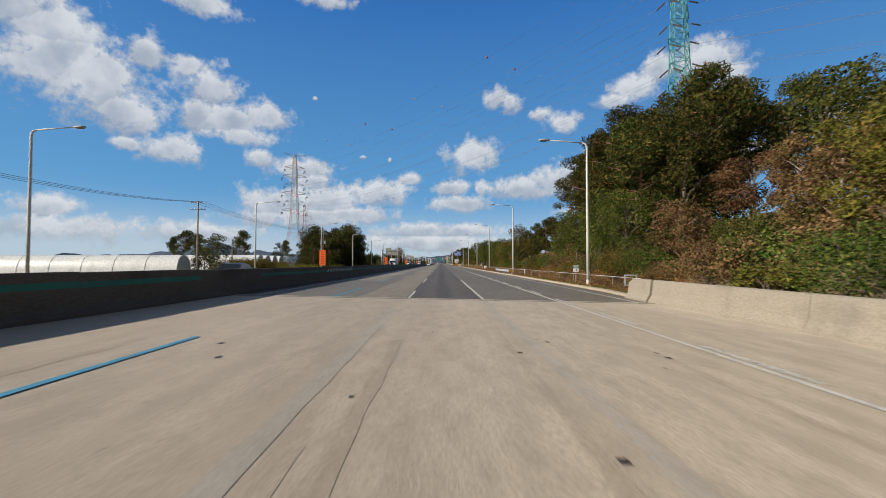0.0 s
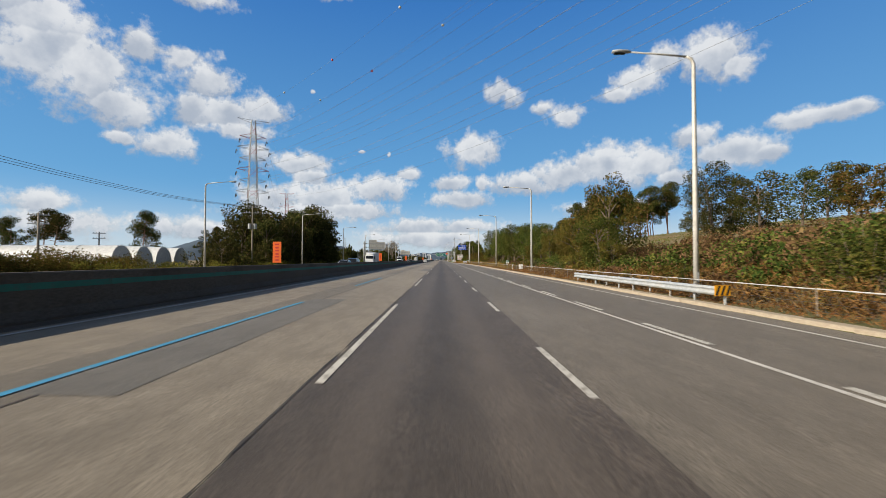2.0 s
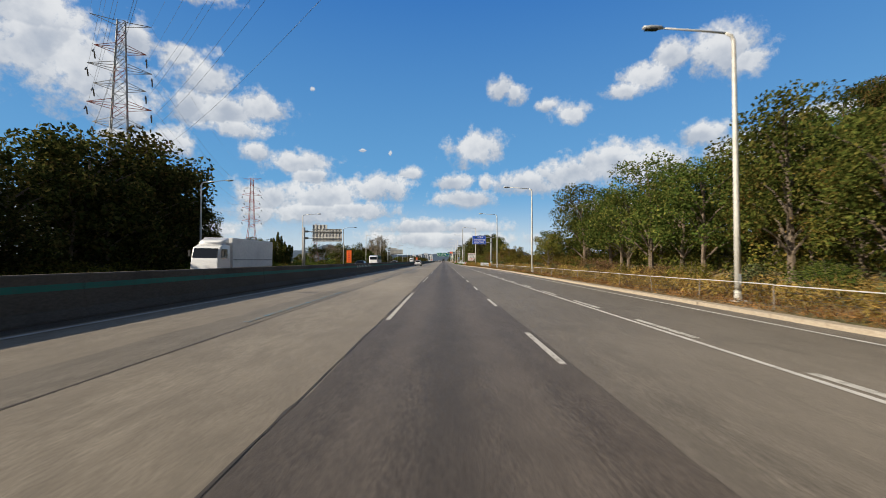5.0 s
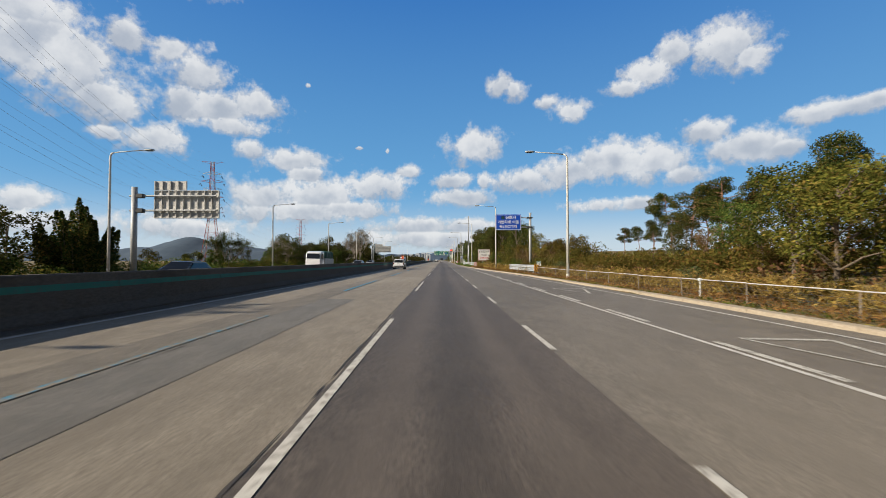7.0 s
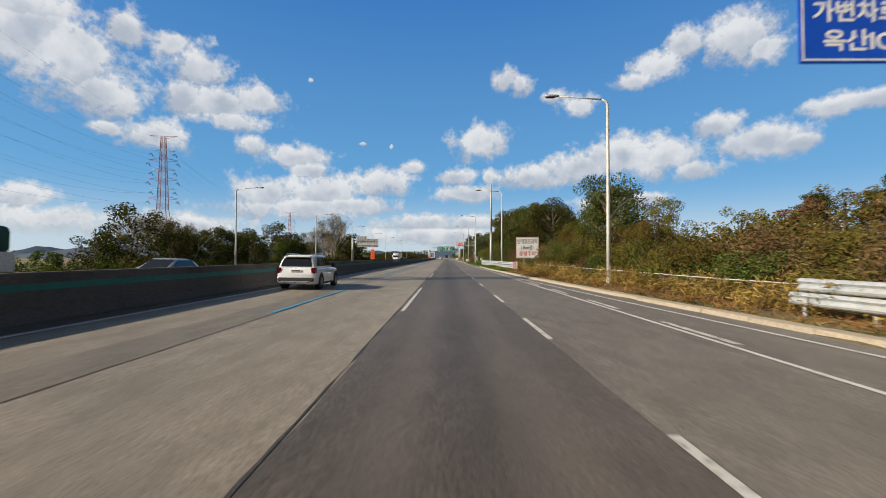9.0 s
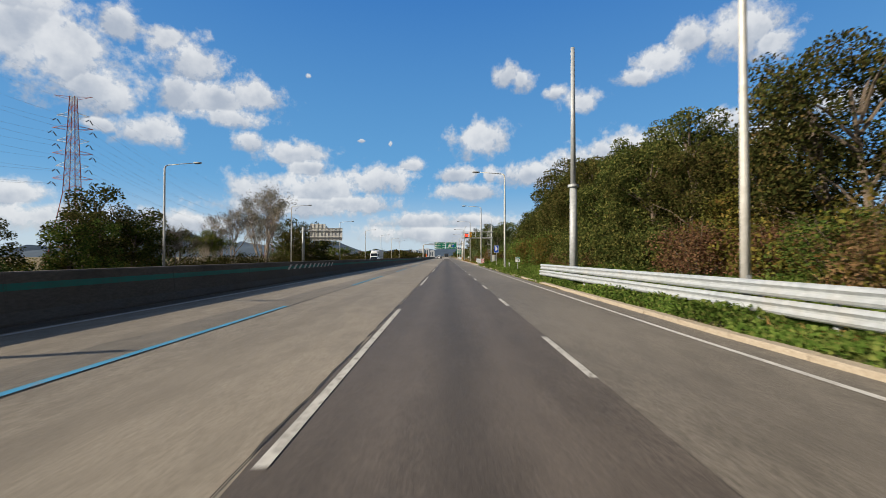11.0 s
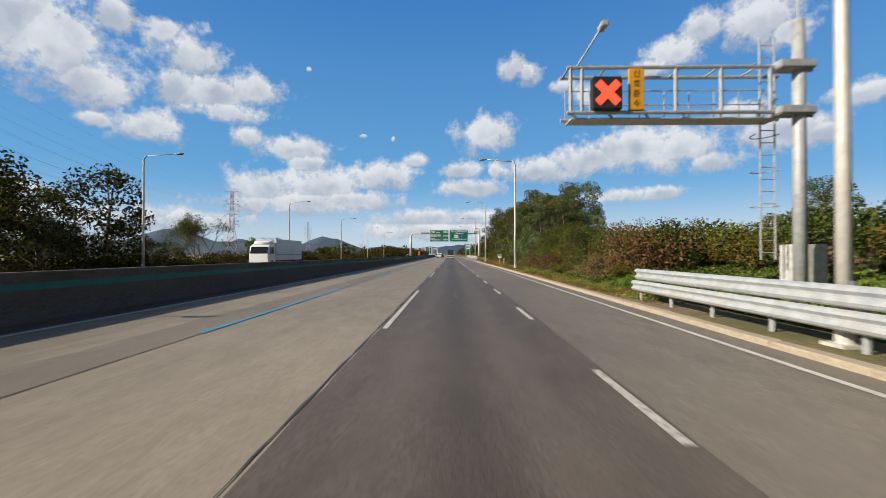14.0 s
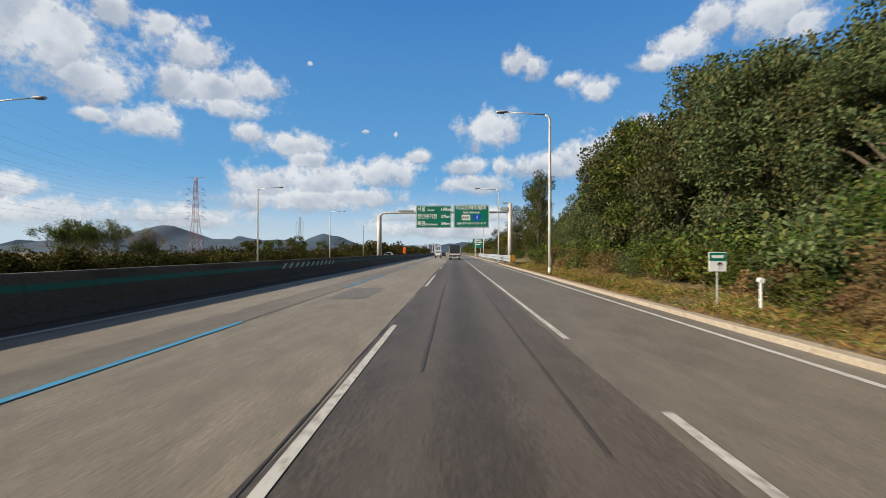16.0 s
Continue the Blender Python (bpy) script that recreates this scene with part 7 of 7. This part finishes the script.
def flatbed_truck(at, label):
    """A lorry seen from behind, with a rack body and dark load."""
    c = thing("rack_truck", label, "truck")
    part("chassis", Build().box(-0.45, 0.45, 0.0, 8.0, 0.6, 0.9, 0.02), M_DARKMETAL, c)
    part("bed", Build().box(-1.2, 1.2, 0, 6.3, 1.05, 1.35, 0.03), M_TRIM, c)
    part("load", Build().box(-1.05, 1.05, 0.4, 6.0, 1.35, 3.0, 0.12), M_CARDARK, c, "dark covered load")
    for s in (-1, 1):
        part("rack_post", Build().box(s * 1.15 - 0.04, s * 1.15 + 0.04, 0.02, 0.1, 1.3, 2.6), M_STEEL, c)
        part("tail_light", Build().box(min(s * 0.75, s * 1.1), max(s * 0.75, s * 1.1), -0.06, 0.0, 0.72, 0.9, 0.01), M_TAIL, c)
        part("mud_flap", Build().box(min(s * 0.6, s * 1.15), max(s * 0.6, s * 1.15), 0.3, 0.32, 0.25, 0.9), M_BLACK, c)
        for y in (1.0, 2.2, 6.9):
            wheel(c, s * 1.16, y, 0.5, 0.45, M_STEEL)
    part("rear_board", Build().box(-1.1, 1.1, -0.05, 0.02, 0.95, 1.25, 0.01), M_SIGNBACK, c)
    part("under_run_bar", Build().box(-1.15, 1.15, -0.06, 0.04, 0.45, 0.6, 0.01), M_SIGNWHITE, c)
    part("cab", smooth_by_angle(Build().loft([rounded(1.15, 0.7, 2.85, 6.4, 0.15, 4), rounded(1.15, 0.6, 2.8, 7.6, 0.15, 4), rounded(1.08, 0.6, 1.8, 8.0, 0.12, 4)]).mesh("cab", M_CARSILVER)), M_CARSILVER, c)
    c.matrix_basis = at
    return c


def pickup(at, label):
    """A small forward-control pickup truck with a rack behind the cab."""
    c = thing("pickup_truck", label, "truck")
    part("bed", Build().box(-0.82, 0.82, 0.0, 2.8, 0.72, 1.12, 0.03), M_CARWHITE, c)
    part("cab", smooth_by_angle(Build().loft([rounded(0.82, 0.5, 1.9, 2.9, 0.12, 4, 0.08), rounded(0.82, 0.4, 1.95, 3.8, 0.12, 4, 0.08), rounded(0.80, 0.4, 1.1, 4.7, 0.12, 4), rounded(0.76, 0.4, 0.9, 5.0, 0.1, 4)]).mesh("cab", M_CARWHITE)), M_CARWHITE, c)
    part("rear_window", Build().box(-0.6, 0.6, 2.86, 2.90, 1.35, 1.72, 0.01), M_GLASS, c)
    for x in (-0.7, -0.35, 0.0, 0.35, 0.7):
        part("rack_bar", Build().tube((x, 2.7, 1.1), (x, 2.7, 1.95), 0.025, n=6), M_SIGNWHITE, c)
    part("rack_rail", Build().tube((-0.78, 2.7, 1.95), (0.78, 2.7, 1.95), 0.03, n=6), M_SIGNWHITE, c)
    part("bumper", Build().box(-0.75, 0.75, -0.08, 0.04, 0.48, 0.64, 0.02), M_TRIM, c)
    plate = part("number_plate", Build().box(-0.26, 0.26, -0.02, -0.003, 0.84, 0.98), M_YELLOW, c)
    part("text_bar", Build().box(-0.2, 0.2, -0.024, -0.02, 0.88, 0.94), M_BLACK, plate)
    for s in (1, -1):
        part("tail_light", Build().box(min(s * 0.58, s * 0.8), max(s * 0.58, s * 0.8), -0.04, 0.0, 0.74, 1.0, 0.01), M_TAIL, c)
        part("mirror", Build().box(min(s * 0.84, s * 1.0), max(s * 0.84, s * 1.0), 3.9, 4.0, 1.25, 1.5, 0.02), M_TRIM, c)
        for y in (0.75, 4.0):
            wheel(c, s * 0.80, y, 0.33, 0.2, M_STEEL)
    part("tailgate", Build().box(-0.80, 0.80, -0.025, 0.0, 0.73, 1.1, 0.01), M_CARWHITE, c)
    c.matrix_basis = at
    return c


def on_road(x, y, turn=0.0):
    return Matrix.Translation((x, y, road_z(x, y) + 0.004)) @ Matrix.Rotation(math.atan(along(FALL, y)), 4, "Y") @ Matrix.Rotation(radians(turn), 4, "Z")


suv(on_road(-7.55, 258.6), M_CARWHITE, "white sport utility car in the bus lane beside the median")
flatbed_truck(on_road(-0.2, 514.0), "dark loaded rack truck driving ahead in the lane")
pickup(on_road(-4.4, 534.0), "small white pickup truck with a rack ahead")
sedan(on_road(-4.0, 566.0), M_CARDARK, "dark saloon car far ahead on the road")
suv(on_road(-7.4, 600.0), M_CARSILVER, "silver sport utility car far ahead on the road", "estate_car")
# oncoming traffic behind the barrier
sedan(on_road(-14.4, 120.6, 180), M_CARWHITE, "white oncoming saloon car behind the median barrier")
suv(on_road(-14.6, 127.5, 180), M_CARDARK, "dark oncoming sport utility car behind the barrier", "oncoming_suv")
sedan(on_road(-14.4, 262.0, 180), M_CARSILVER, "silver oncoming saloon car behind the median barrier")
sedan(on_road(-14.4, 380.0, 180), M_CARWHITE, "white oncoming saloon car near the message board")
sedan(on_road(-14.8, 212.0, 180), M_CARDARK, "dark oncoming saloon car behind the median barrier")
box_truck(on_road(-21.0, 427.5, 180), "white oncoming box truck with a wind deflector")
box_truck(on_road(-18.6, 255.0, 180), "oncoming lorry with a green tarpaulin load", 5.5, M_SIGNBACK, True, "tarpaulin_truck")
sedan(on_road(-14.4, 32.5, 180), M_CARDARK, "dark oncoming saloon car near the bridge")
box_truck(on_road(-18.4, 176.0, 180), "tall white oncoming box truck beside the wood")
sedan(on_road(-18.5, 300.0, 180), M_CARSILVER, "silver oncoming saloon car on the far lanes")
sedan(on_road(-14.4, 520.0, 180), M_CARWHITE, "white oncoming saloon car far ahead")
